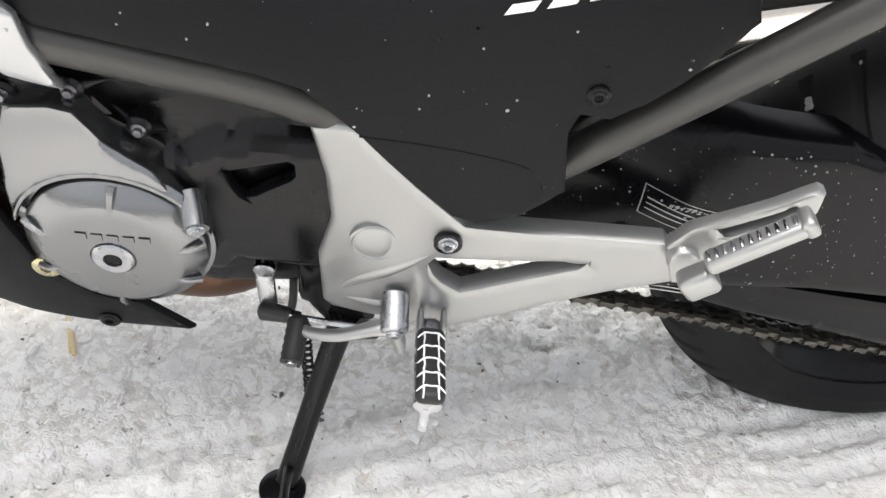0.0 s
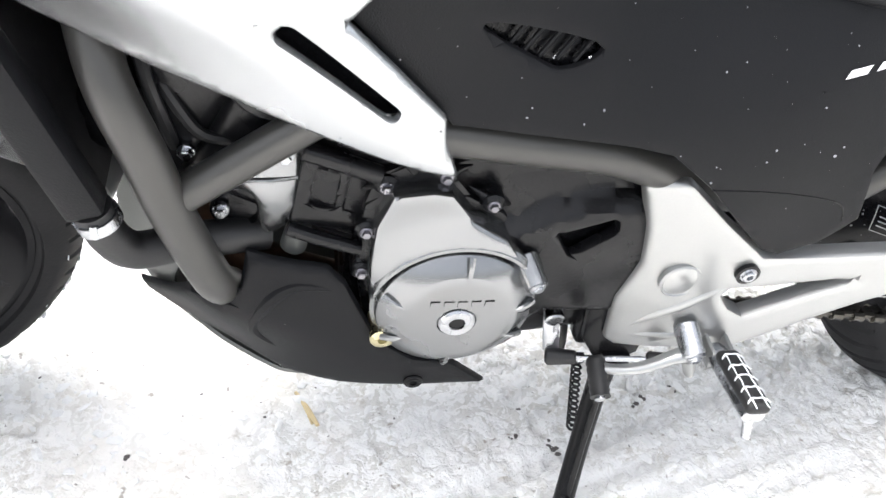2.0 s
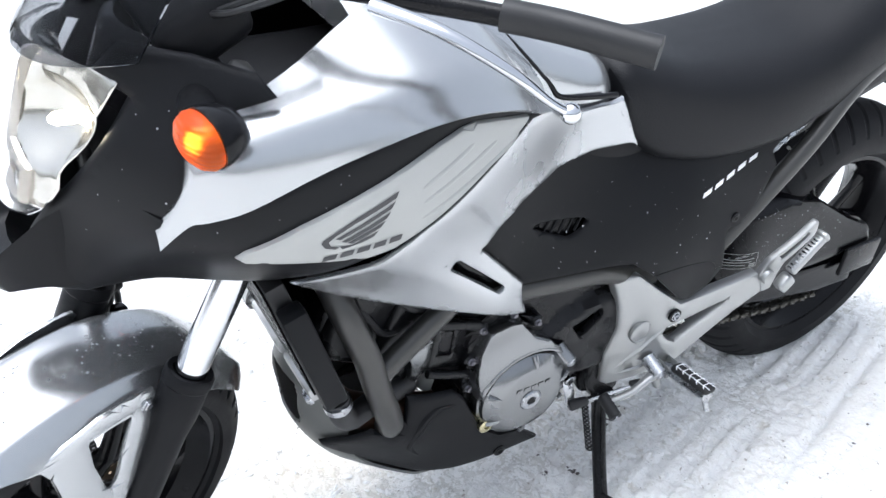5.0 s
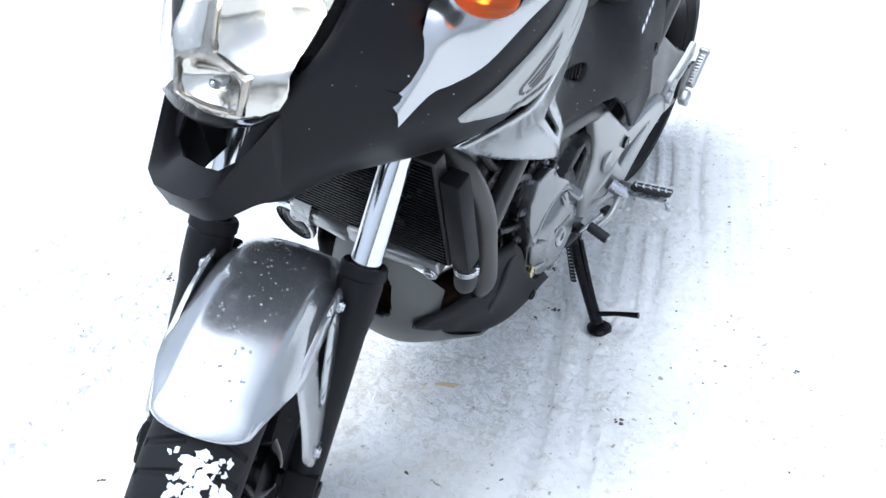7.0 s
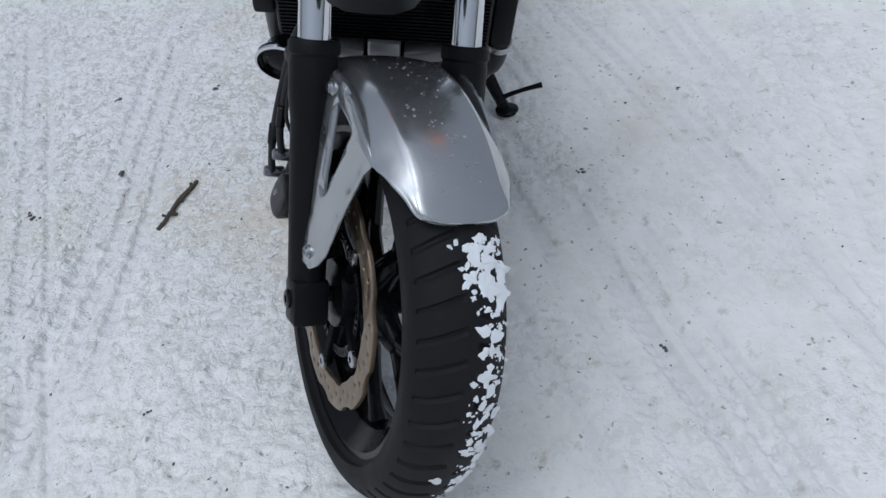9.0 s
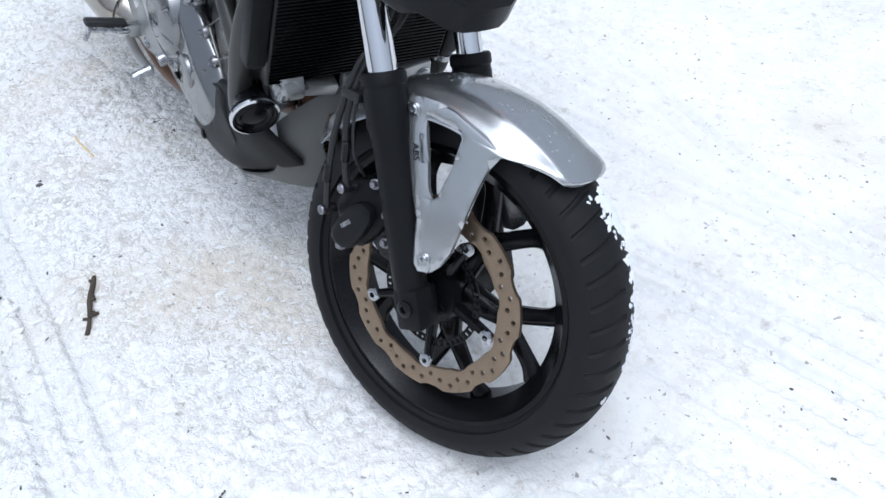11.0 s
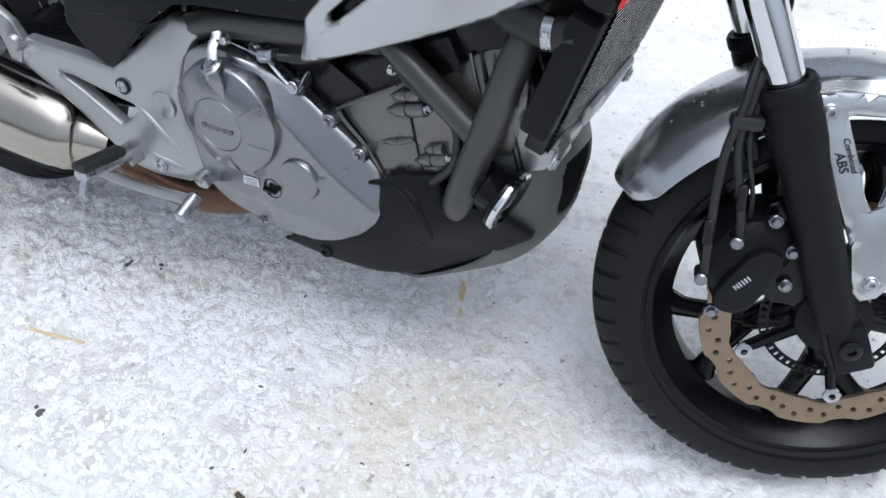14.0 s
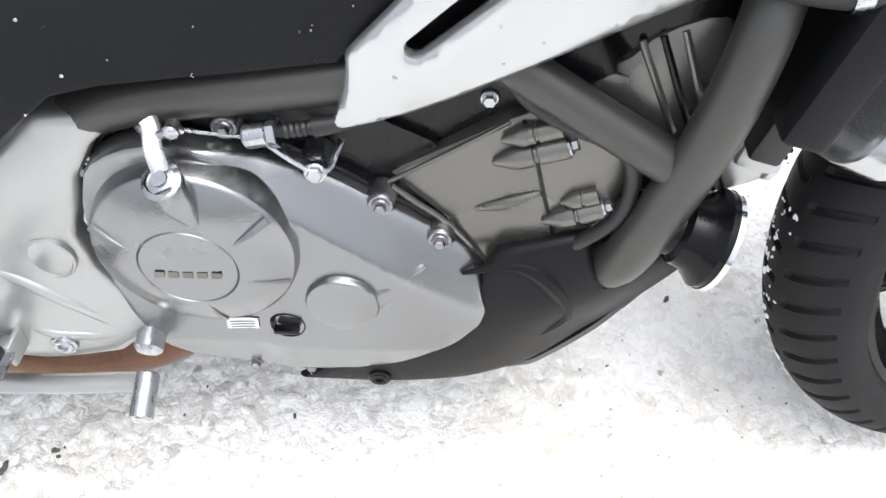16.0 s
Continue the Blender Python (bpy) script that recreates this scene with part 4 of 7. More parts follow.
# side covers
cover_y = plate_spline([(0.794, 0.641, 0.153), (0.585, 0.643, 0.168), (0.605, 0.518, 0.195), (0.68, 0.722, 0.102), (0.396, 0.66, 0.146), (0.57, 0.45, 0.192), (0.50, 0.56, 0.186), (0.93, 0.60, 0.166), (0.96, 0.70, 0.162), (0.86, 0.745, 0.126), (0.72, 0.58, 0.184), (0.46, 0.70, 0.128)])
COVER_OUT = [(1.005, 0.690), (0.972, 0.718), (0.931, 0.740), (0.86, 0.760), (0.782, 0.760), (0.70, 0.748), (0.676, 0.724), (0.634, 0.704), (0.555, 0.692), (0.443, 0.703), (0.335, 0.722), (0.352, 0.690), (0.396, 0.664), (0.388, 0.642), (0.412, 0.616), (0.434, 0.595), (0.458, 0.577), (0.482, 0.564), (0.505, 0.567), (0.511, 0.551),
             (0.500, 0.492), (0.530, 0.460), (0.566, 0.446), (0.587, 0.453), (0.628, 0.493), (0.668, 0.533), (0.684, 0.545), (0.712, 0.565), (0.745, 0.570), (0.84, 0.574), (0.905, 0.580), (0.955, 0.634)]
VENT = [(0.884, 0.658), (0.878, 0.666), (0.793, 0.650), (0.794, 0.637), (0.818, 0.629), (0.834, 0.633)]
for s in (1, -1):
    cover = part("side_cover", panel(COVER_OUT, cover_y, 0.005, 0.003, 0.011, [[tuple(q) for q in spline(VENT, 3, True)]], side=s), BLACK, bike, "grained black side cover with a louvre", 40)
    part("vent_backing", panel([(0.894, 0.658), (0.882, 0.674), (0.784, 0.656), (0.785, 0.632), (0.818, 0.620), (0.838, 0.624)], lambda u, v: cover_y(u, v) - 0.016, 0.002, 0.001, 0.02, side=s), GLOSS, cover)
    for k in range(5):
        x0 = 0.864 - 0.0150 * k
        zt, zb = 0.664 - 0.0028 * k, 0.640 - 0.0020 * k
        line = [(x0 - 0.012, s * (cover_y(x0, zt) - 0.007), zt), (x0 + 0.004, s * (cover_y(x0, zb) - 0.009), zb)]
        part("louvre", tube(bmesh.new(), line, 0.0022, 6, 1), BLACK, cover)
    part("parting_line", tube(bmesh.new(), [(x, s * (cover_y(x, z) - 0.0006), z) for x, z in ((0.668, 0.533), (0.62, 0.531), (0.57, 0.524), (0.53, 0.512), (0.518, 0.49))], 0.0011, 6, 6), GLOSS, cover)
    part("cover_clip", bolt(bmesh.new(), (0.496, s * (cover_y(0.496, 0.584) + 0.0005), 0.584), (0, s, 0), 0.007, 0.002, False), GLOSS, cover)
    # model mark as plain slanted bars
    mark_at = lambda a, b: (0.5785 - 0.148 * a - 0.003 * b, 0.632 + 0.030 * a + 0.0145 * b)
    for k in range(5):
        part("model_mark", draped([[mark_at((k + a + 0.25 * b) / 5.1, b) for a, b in ((0.0, 0.28), (0.0, 0.72), (0.70, 0.72), (0.70, 0.28))]], cover_y, 0.0008, side=s), WHITE, cover, "white slanted bar of the model mark")
    tail_y = plate_spline([(0.385, 0.640, 0.140), (0.30, 0.71, 0.142), (0.0, 0.83, 0.12), (0.1, 0.76, 0.14)])
    part("tail_panel", panel([(0.418, 0.632), (0.404, 0.652), (0.36, 0.680), (0.30, 0.722), (0.15, 0.79), (0.0, 0.832), (-0.12, 0.855), (-0.12, 0.840), (0.10, 0.786), (0.30, 0.710), (0.36, 0.668), (0.408, 0.634)], tail_y, 0.004, 0.004, 0.016, side=s), SILVER, bike, "silver tail panel under the seat")

# seat
SEAT_ROWS = [(0.728, 0.075, 0.808, 0.838), (0.715, 0.108, 0.775, 0.852), (0.69, 0.122, 0.735, 0.862), (0.64, 0.135, 0.700, 0.850), (0.55, 0.148, 0.680, 0.828), (0.43, 0.157, 0.682, 0.822), (0.31, 0.152, 0.702, 0.835), (0.20, 0.142, 0.73, 0.875), (0.10, 0.130, 0.76, 0.905), (-0.06, 0.105, 0.80, 0.915), (-0.13, 0.06, 0.83, 0.905)]
rings = []
for x, w, zb, zt in spline(SEAT_ROWS, 5):
    half = [(w * 0.90, zb), (w * 0.985, zb + 0.012), (w, zb + 0.035), (w * 0.97, zb + (zt - zb) * 0.5), (w * 0.86, zb + (zt - zb) * 0.76), (w * 0.62, zb + (zt - zb) * 0.93), (w * 0.3, zt - 0.002), (0, zt)]
    half = [tuple(q) for q in spline(half, 3)]
    rings.append([(x, y, z) for y, z in half] + [(x, -y, z) for y, z in half[-2::-1]])
part("seat", loft(bmesh.new(), rings, closed=True, caps=True), SEAT, bike, "black vinyl seat with a stepped pillion", 60)

# luggage lid between the fairing shoulders
LID = [(1.14, 0.105, 0.955, 0.995), (1.09, 0.092, 0.96, 1.005), (1.02, 0.092, 0.945, 0.995), (0.95, 0.105, 0.90, 0.965), (0.88, 0.128, 0.825, 0.925), (0.82, 0.126, 0.80, 0.895), (0.765, 0.116, 0.79, 0.872), (0.735, 0.095, 0.79, 0.855)]
rings = []
for x, w, zb, zt in spline(LID, 5):
    half = [(w, zb), (w * 0.985, zb + (zt - zb) * 0.35), (w * 0.9, zb + (zt - zb) * 0.65), (w * 0.6, zb + (zt - zb) * 0.93), (0, zt)]
    half = [tuple(q) for q in spline(half, 3)]
    rings.append([(x, y, z) for y, z in half] + [(x, -y, z) for y, z in half[-2::-1]])
part("luggage_lid", loft(bmesh.new(), rings, closed=True, caps=True), SILVER, bike, "silver luggage lid ahead of the seat", 50)
part("lid_seam", tube(bmesh.new(), [(0.96, 0.07, 0.962), (0.915, 0.105, 0.912), (0.875, 0.122, 0.868), (0.855, 0.127, 0.846), (0.80, 0.126, 0.834), (0.75, 0.122, 0.826)], 0.004, 8, 5), GLOSS, bike, "dark seam of the luggage lid")
part("inner_fairing", block(bmesh.new(), (1.16, 0, 0.80), (0.34, 0.24, 0.20), None, 0.04, 3), BLACK, bike, "black inner fairing")
part("airbox", block(bmesh.new(), (0.80, 0, 0.67), (0.34, 0.22, 0.22), None, 0.04, 3), BLACK, bike, "black storage box under the lid")
part("nose_filler", block(bmesh.new(), (1.345, 0, 0.80), (0.12, 0.10, 0.16), Matrix.Rotation(0.3, 4, "Y"), 0.03, 3), BLACK, bike)

# beak joining both cowl halves under the lamp
BEAK = [  # y; inner top, front top, front bottom, back bottom as (x, z)
    (0.000, (1.522, 0.748), (1.566, 0.735), (1.546, 0.698), (1.512, 0.698)),
    (0.026, (1.520, 0.750), (1.565, 0.736), (1.547, 0.700), (1.508, 0.699)),
    (0.045, (1.505, 0.764), (1.554, 0.743), (1.536, 0.703), (1.490, 0.699)),
    (0.060, (1.478, 0.792), (1.520, 0.775), (1.508, 0.711), (1.445, 0.700)),
    (0.074, (1.462, 0.815), (1.488, 0.805), (1.482, 0.713), (1.435, 0.704)),
]
rings = []
for y, *pts in [(-y, *p) for y, *p in BEAK[:0:-1]] + BEAK:
    loop = [pts[0], tuple((0.85 * np.array(pts[1]) + 0.15 * np.array(pts[0]))), pts[1], tuple((0.85 * np.array(pts[1]) + 0.15 * np.array(pts[2]))), tuple((0.15 * np.array(pts[1]) + 0.85 * np.array(pts[2]))), pts[2], pts[3]]
    rings.append([(x, y, z) for x, z in loop])
part("beak", loft(bmesh.new(), rings, closed=True, caps=True), COWL, bike, "blunt satin black beak below the headlamp", 50)

# headlamp
LAMP_SIDE = [(0.045, 0.978), (0.090, 0.972), (0.114, 0.962), (0.109, 0.934), (0.100, 0.905), (0.092, 0.878), (0.086, 0.856), (0.088, 0.838), (0.081, 0.821), (0.066, 0.808), (0.036, 0.799)]
LAMP_OUT = [(0, 0.980)] + LAMP_SIDE + [(0, 0.796)] + [(-u, v) for u, v in LAMP_SIDE[::-1]]
lamp_x = lambda u, v: 1.512 - 0.10 * max(0, v - 0.82) ** 1.0 * 3.2 * 0.9 - 6.0 * u * u * (0.7 + 1.5 * (v - 0.78)) * 0.9 + 0.01 * math.cos((v - 0.85) * 12)
to_front = lambda u, v, h: (h, u, v)
lamp = part("headlamp", panel([(u * 1.03, 0.875 + (v - 0.875) * 1.02) for u, v in LAMP_OUT], lambda u, v: lamp_x(u, v) - 0.085, 0.010, 0.004, 0.014, place=to_front), GLOSS, bike, "clear headlamp with chrome reflector, lit")
part("lens", panel(LAMP_OUT, lamp_x, 0.001, 0.008, 0.010, place=to_front), GLASS, lamp, "clear curved lamp lens", 60).visible_shadow = False


def bowl(u, v):
    """The reflector: two large bowls and a small one below, set back from the lens."""
    d = 0.0
    for cy, cz, ry, rz in ((0.052, 0.905, 0.050, 0.050), (-0.052, 0.905, 0.050, 0.050), (0.0, 0.832, 0.042, 0.028)):
        q = ((u - cy) / ry) ** 2 + ((v - cz) / rz) ** 2
        d = max(d, 0.034 * (1 - q))
    return lamp_x(u, v) - 0.020 - d


part("reflector", panel([(u * 0.93, 0.875 + (v - 0.875) * 0.94) for u, v in LAMP_OUT], bowl, 0.001, 0.002, 0.008, place=to_front), REFLECT, lamp, "chrome faceted reflector", 40)
for cz, cy, on in ((0.905, 0.052, 1), (0.905, -0.052, 1), (0.832, 0.0, 0)):
    bm = lathe(bmesh.new(), [(0.004, -0.006), (0.007, 0.0), (0.007, 0.012), (0.003, 0.018)], (bowl(cy, cz) + 0.010, cy, cz), (1, 0, 0), 14)
    part("bulb", bm, LAMP_ON if on else ZINC, lamp, "glowing bulb" if on else "")
bm = panel([(0.004, 0.965), (0.006, 0.90), (0.008, 0.872), (0.050, 0.852), (0.046, 0.812), (-0.046, 0.812), (-0.050, 0.852), (-0.008, 0.872), (-0.006, 0.90), (-0.004, 0.965)],
           lambda u, v: lamp_x(u, v) - 0.012, 0.006, 0.003, 0.012, [[(0.043, 0.849), (0, 0.864), (-0.043, 0.849), (-0.040, 0.816), (0.040, 0.816)]], place=to_front)
part("lamp_divider", bm, STEEL, lamp, "tan dividing strip of the reflector")

# windscreen
scr = []
for k in np.linspace(0, 1, 12):
    row = []
    for u in np.linspace(-1, 1, 21):
        w = 0.165 - 0.01 * k
        row.append((1.470 - 0.20 * k - 0.085 * u * u * (1 - 0.2 * k), w * u, 0.968 + 0.032 * u * u + 0.27 * k))
    scr.append(row)
screen = part("windscreen", thicken(loft(bmesh.new(), scr), 0.003), SMOKE, bike, "smoked clear windscreen", 60)
screen.visible_shadow = False
for s in (1, -1):
    part("screen_bolt", bolt(bmesh.new(), (1.418, s * 0.07, 1.045), (0.8, 0, 0.6), 0.008, 0.004, False), CHROME, screen)
part("instrument_cowl", block(bmesh.new(), (1.30, 0, 0.99), (0.10, 0.22, 0.06), Matrix.Rotation(0.5, 4, "Y"), 0.02, 3), BLACK, bike, "black instrument panel cowl")

# turn signals
for s in (1, -1):
    sig = part("turn_signal", tube(bmesh.new(), [(1.325, s * 0.140, 0.940), (1.335, s * 0.165, 0.944), (1.340, s * 0.200, 0.950)], 0.016, 18, 5, radii=[0.024, 0.0185, 0.017]), BLACK, bike, "front turn signal on a black stalk")
    bm = bmesh.new()
    shell = [(0.006, -0.040), (0.020, -0.034), (0.029, -0.022), (0.033, -0.006), (0.033, 0.0)]
    lathe(bm, shell, (1.352, s * 0.240, 0.954), (0.95, s * 0.24, -0.05), 26)
    bm.transform(Matrix.Translation((1.352, s * 0.24, 0.954)) @ Matrix.Diagonal((1, 1.15, 0.85, 1)) @ Matrix.Translation((-1.352, -s * 0.24, -0.954)))
    part("housing", bm, GLOSS, sig, "black signal housing")
    bm = bmesh.new()
    lathe(bm, [(0.031, 0.0), (0.0315, 0.006), (0.027, 0.014), (0.018, 0.020), (0.006, 0.0225)], (1.352, s * 0.240, 0.954), (0.95, s * 0.24, -0.05), 30)
    bm.transform(Matrix.Translation((1.352, s * 0.24, 0.954)) @ Matrix.Diagonal((1, 1.15, 0.85, 1)) @ Matrix.Translation((-1.352, -s * 0.24, -0.954)))
    part("lens", bm, AMBER, sig, "orange signal lens", 60).visible_shadow = False
    bm = bmesh.new()
    lathe(bm, [(0.004, 0), (0.008, 0.003), (0.008, 0.008), (0.003, 0.012)], (1.354, s * 0.241, 0.954), (0.95, s * 0.24, -0.05), 12)
    part("bulb", bm, AMBER_ON, sig)

# handlebar, clutch lever and grip
bar = part("handlebar", tube(bmesh.new(), [(1.22, 0.05, 1.02), (1.16, 0.16, 1.035), (1.06, 0.27, 1.035), (0.985, 0.36, 1.03)], 0.011, 14, 6), GLOSS, bike, "black handlebar with rubber grip")
part("grip", tube(bmesh.new(), [(1.06, 0.265, 1.035), (1.02, 0.31, 1.033), (0.965, 0.385, 1.028)], 0.0165, 18, 6), HOSE, bar, "ribbed black rubber grip")
part("clutch_lever", tube(bmesh.new(), [(1.19, 0.245, 1.055), (1.15, 0.30, 1.045), (1.10, 0.338, 1.015), (1.062, 0.357, 0.985), (1.045, 0.362, 0.975)], 0.008, 12, 6, radii=[0.009, 0.008, 0.0075, 0.006, 0.006], flat=0.75), CHROME, bar, "polished clutch lever")
bm = bmesh.new()
bmesh.ops.create_uvsphere(bm, u_segments=20, v_segments=12, radius=0.0105, matrix=Matrix.Translation((1.041, 0.363, 0.972)))
part("lever_ball", bm, CHROME, bar)
for k in range(3):
    part("cable", tube(bmesh.new(), [(1.20, 0.12 + 0.01 * k, 1.04), (1.28, 0.10 + 0.015 * k, 1.02), (1.30, 0.06, 0.97 + 0.01 * k), (1.26, 0.04, 0.90)], 0.004, 8, 6), HOSE, bar)

# ==== frame ====
frame_tubes = part("main_frame", block(bmesh.new(), (1.24, 0, 0.83), (0.08, 0.07, 0.14), Matrix.Rotation(-RAKE, 4, "Y"), 0.02, 3), TUBE, bike, "graphite grey tubular steel frame")
for s in (1, -1):
    part("main_tube", tube(bmesh.new(), [(1.02, s * 0.140, 0.575), (0.93, s * 0.147, 0.560), (0.838, s * 0.149, 0.548), (0.753, s * 0.149, 0.536), (0.707, s * 0.146, 0.520), (0.66, s * 0.138, 0.498), (0.60, s * 0.125, 0.468)], 0.0195, 20, 6), TUBE, frame_tubes)
    dx = 0.003 * s
    part("down_tube", tube(bmesh.new(), [(1.200, s * 0.06, 0.71), (1.190 - dx, s * 0.120, 0.655), (1.1765 - dx, s * 0.155, 0.605), (1.159 - dx * 2, s * 0.167, 0.547), (1.141 - dx * 1.5, s * 0.168, 0.483), (1.1125 - dx, s * 0.160, 0.394), (1.098, s * 0.130, 0.35)], 0.0195, 20, 6), TUBE, frame_tubes)
    part("brace_tube", tube(bmesh.new(), [(1.138, s * 0.163, 0.493), (1.082, s * 0.157, 0.5290), (1.037, s * 0.153, 0.5590), (0.96, s * 0.145, 0.610)], 0.0165, 18, 2), TUBE, frame_tubes)
    part("seat_rail", tube(bmesh.new(), [(0.56, s * 0.15, 0.44), (0.49, s * 0.152, 0.500), (0.40, s * 0.153, 0.586), (0.315, s * 0.150, 0.665), (0.20, s * 0.13, 0.755), (0.0, s * 0.10, 0.82)], 0.0165, 18, 6), TUBE, frame_tubes)
part("undertail", block(bmesh.new(), (0.22, 0, 0.705), (0.56, 0.22, 0.09), Matrix.Rotation(0.30, 4, "Y"), 0.03, 3), BLACK, bike, "black undertail tray")
part("rear_hanger", block(bmesh.new(), (0.47, 0.095, 0.515), (0.05, 0.05, 0.10), None, 0.01), ENGINE, bike, "dark shock linkage bracket")

# ==== radiator ====
tilt = math.atan2(0.068, 0.215)
RM = Matrix.Translation((1.236, 0, 0.590)) @ Matrix.Rotation(tilt, 4, "Y")
bm = block(bmesh.new(), (0, 0, 0), (0.026, 0.310, 0.215), None, 0.004)
bm.transform(RM)
radiator = part("radiator", bm, FINS, bike, "black finned radiator")
for k in range(30):
    bm = block(bmesh.new(), (0.0145, 0, -0.100 + 0.0069 * k), (0.004, 0.300, 0.0026), None, 0)
    bm.transform(RM)
    part("fin", bm, GLOSS, radiator)
for s in (1, -1):
    bm = block(bmesh.new(), (-0.003, s * 0.172, -0.012 if s > 0 else 0.008), (0.034, 0.032, 0.182 if s > 0 else 0.150), None, 0.006)
    bm.transform(RM)
    part("side_tank", bm, BLACK, radiator, "black radiator side shroud")
bm = rod(bmesh.new(), (0.0, -0.175, 0.10), (0.0, -0.175, 0.135), 0.020, 0.022, 20, 0.003)
bm.transform(RM)
part("filler_cap", bm, GLOSS, radiator, "black radiator cap with a red warning band")
bm = block(bmesh.new(), (0.022, -0.178, 0.118), (0.003, 0.026, 0.010), None, 0.001)
bm.transform(RM)
part("warning_label", bm, RED, radiator, "red warning label")
bm = bmesh.new()
for s in (-1, 1):
    block(bm, (0.006, s * 0.085, -0.124), (0.034, 0.11, 0.024), Matrix.Rotation(s * 0.18, 4, "X"), 0.006)
block(bm, (0.014, 0.0, -0.118), (0.02, 0.05, 0.034), None, 0.006)
bm.transform(RM)
part("lower_bracket", bm, PLATE, radiator, "grey cast lower bracket")
for s in (-1, 1):
    bm = bolt(bmesh.new(), (0.024, s * 0.125, -0.126), (1, 0, 0), 0.009, 0.004, False)
    bm.transform(RM)
    part("bracket_bolt", bm, ZINC, radiator)
part("lower_hose", tube(bmesh.new(), [(1.200, 0.172, 0.495), (1.190, 0.168, 0.455), (1.172, 0.160, 0.432), (1.13, 0.145, 0.428), (1.06, 0.12, 0.415)], 0.0175, 18, 7), HOSE, bike, "black coolant hose with clamp")
part("upper_hose", tube(bmesh.new(), [(1.25, -0.170, 0.648), (1.222, -0.168, 0.642), (1.17, -0.158, 0.646), (1.10, -0.12, 0.655)], 0.0185, 20, 7), HOSE, bike, "black upper coolant hose with clamp")
for p, d in (((1.197, 0.171, 0.482), (0.25, 0.05, 1)), ((1.219, -0.168, 0.642), (1, 0.05, 0.1))):
    bm = lathe(bmesh.new(), [(0.0180, -0.0055), (0.0200, -0.0055), (0.0200, 0.0055), (0.0180, 0.0055)], p, d, 24)
    rod(bm, (p[0], p[1] * 1.10, p[2] - 0.006), (p[0], p[1] * 1.10, p[2] + 0.008), 0.004, seg=8)
    part("hose_clamp", bm, ZINC, bike, "bright hose clamp")
HORN, HORN_WAY = (1.178, -0.160, 0.417), (0.93, -0.10, -0.34)
horn = part("horn", lathe(bmesh.new(), [(0.012, -0.048), (0.022, -0.046), (0.024, -0.030), (0.029, -0.026), (0.031, -0.014), (0.037, -0.006), (0.0405, -0.002), (0.0405, 0.004), (0.034, 0.008), (0.031, 0.005), (0.026, 0.008), (0.021, 0.005), (0.010, 0.008), (0.001, 0.008)], HORN, HORN_WAY, 44), GLOSS, bike, "round black horn with a chrome rim")
part("horn_rim", lathe(bmesh.new(), [(0.0375, 0.004), (0.0412, 0.003), (0.0412, 0.0075), (0.0375, 0.0095)], HORN, HORN_WAY, 44, True), CHROME, horn)
part("horn_bracket", block(bmesh.new(), (1.140, -0.140, 0.424), (0.055, 0.012, 0.030), Matrix.Rotation(0.35, 4, "Y"), 0.004), ENGINE, horn)
part("horn_terminal", block(bmesh.new(), (1.136, -0.156, 0.440), (0.024, 0.016, 0.014), Matrix.Rotation(0.5, 4, "Y"), 0.003), ENGINE, horn)

# ==== engine ====
flat_y = lambda h: (lambda u, v: h)
crank = [(0.66, 0.30), (0.68, 0.44), (0.72, 0.52), (0.80, 0.535), (0.90, 0.525), (0.965, 0.49), (0.985, 0.42), (0.99, 0.33), (0.93, 0.265), (0.80, 0.25), (0.70, 0.265)]
engine = part("engine", panel(crank, flat_y(0.128), 0.0, 0.012, 0.02, back=-0.138), ENGINE, bike, "black parallel-twin engine with silver covers")
# cylinder block and head, inclined forwards
CM = Matrix.Translation((0.95, 0, 0.46)) @ Matrix.Rotation(-radians(28), 4, "Y")
bm = bmesh.new()
block(bm, (0.075, 0, 0.0), (0.20, 0.262, 0.125), None, 0.014, 3)
bm.transform(CM)
cylinder = part("cylinder_block", bm, ENGINE, engine)
bm = bmesh.new()
block(bm, (0.215, 0, 0.004), (0.10, 0.250, 0.150), None, 0.02, 3)
block(bm, (0.262, 0, 0.010), (0.030, 0.225, 0.135), None, 0.014, 3)
bm.transform(CM)
part("cylinder_head", bm, ENGINE, engine, "black cylinder head")
for k in range(5):
    bm = bmesh.new()
    block(bm, (0.02 + 0.03 * k, 0, 0.066), (0.006, 0.235, 0.012), None, 0.002)
    bm.transform(CM)
    part("casting_rib", bm, ENGINE, engine)
# left alternator cover
AC = np.array((0.876, 0, 0.356))
OUT_L = [(0.947, 0.497), (0.911, 0.503), (0.893, 0.500), (0.870, 0.470), (0.836, 0.450), (0.822, 0.430), (0.800, 0.405), (0.793, 0.372), (0.797, 0.335), (0.815, 0.296), (0.850, 0.275), (0.885, 0.271), (0.925, 0.283), (0.950, 0.310), (0.961, 0.36), (0.964, 0.412), (0.960, 0.46)]
part("cover_gasket_flange", panel([(AC[0] + (x - AC[0]) * 1.09 + 0.002, 0.375 + (z - 0.375) * 1.09) for x, z in OUT_L], flat_y(0.143), 0.02, 0.004, 0.014, smooth=2), ENGINE, engine)


def alternator_y(u, v):
    lip = math.exp(-((math.hypot(u - AC[0], v - AC[2]) - 0.086) / 0.024) ** 2) / (1 + math.exp(-(v - AC[2] - 0.022) / 0.008))
    return 0.163 + 0.004 * math.cos((u - AC[0]) * 14) + 0.0115 * lip


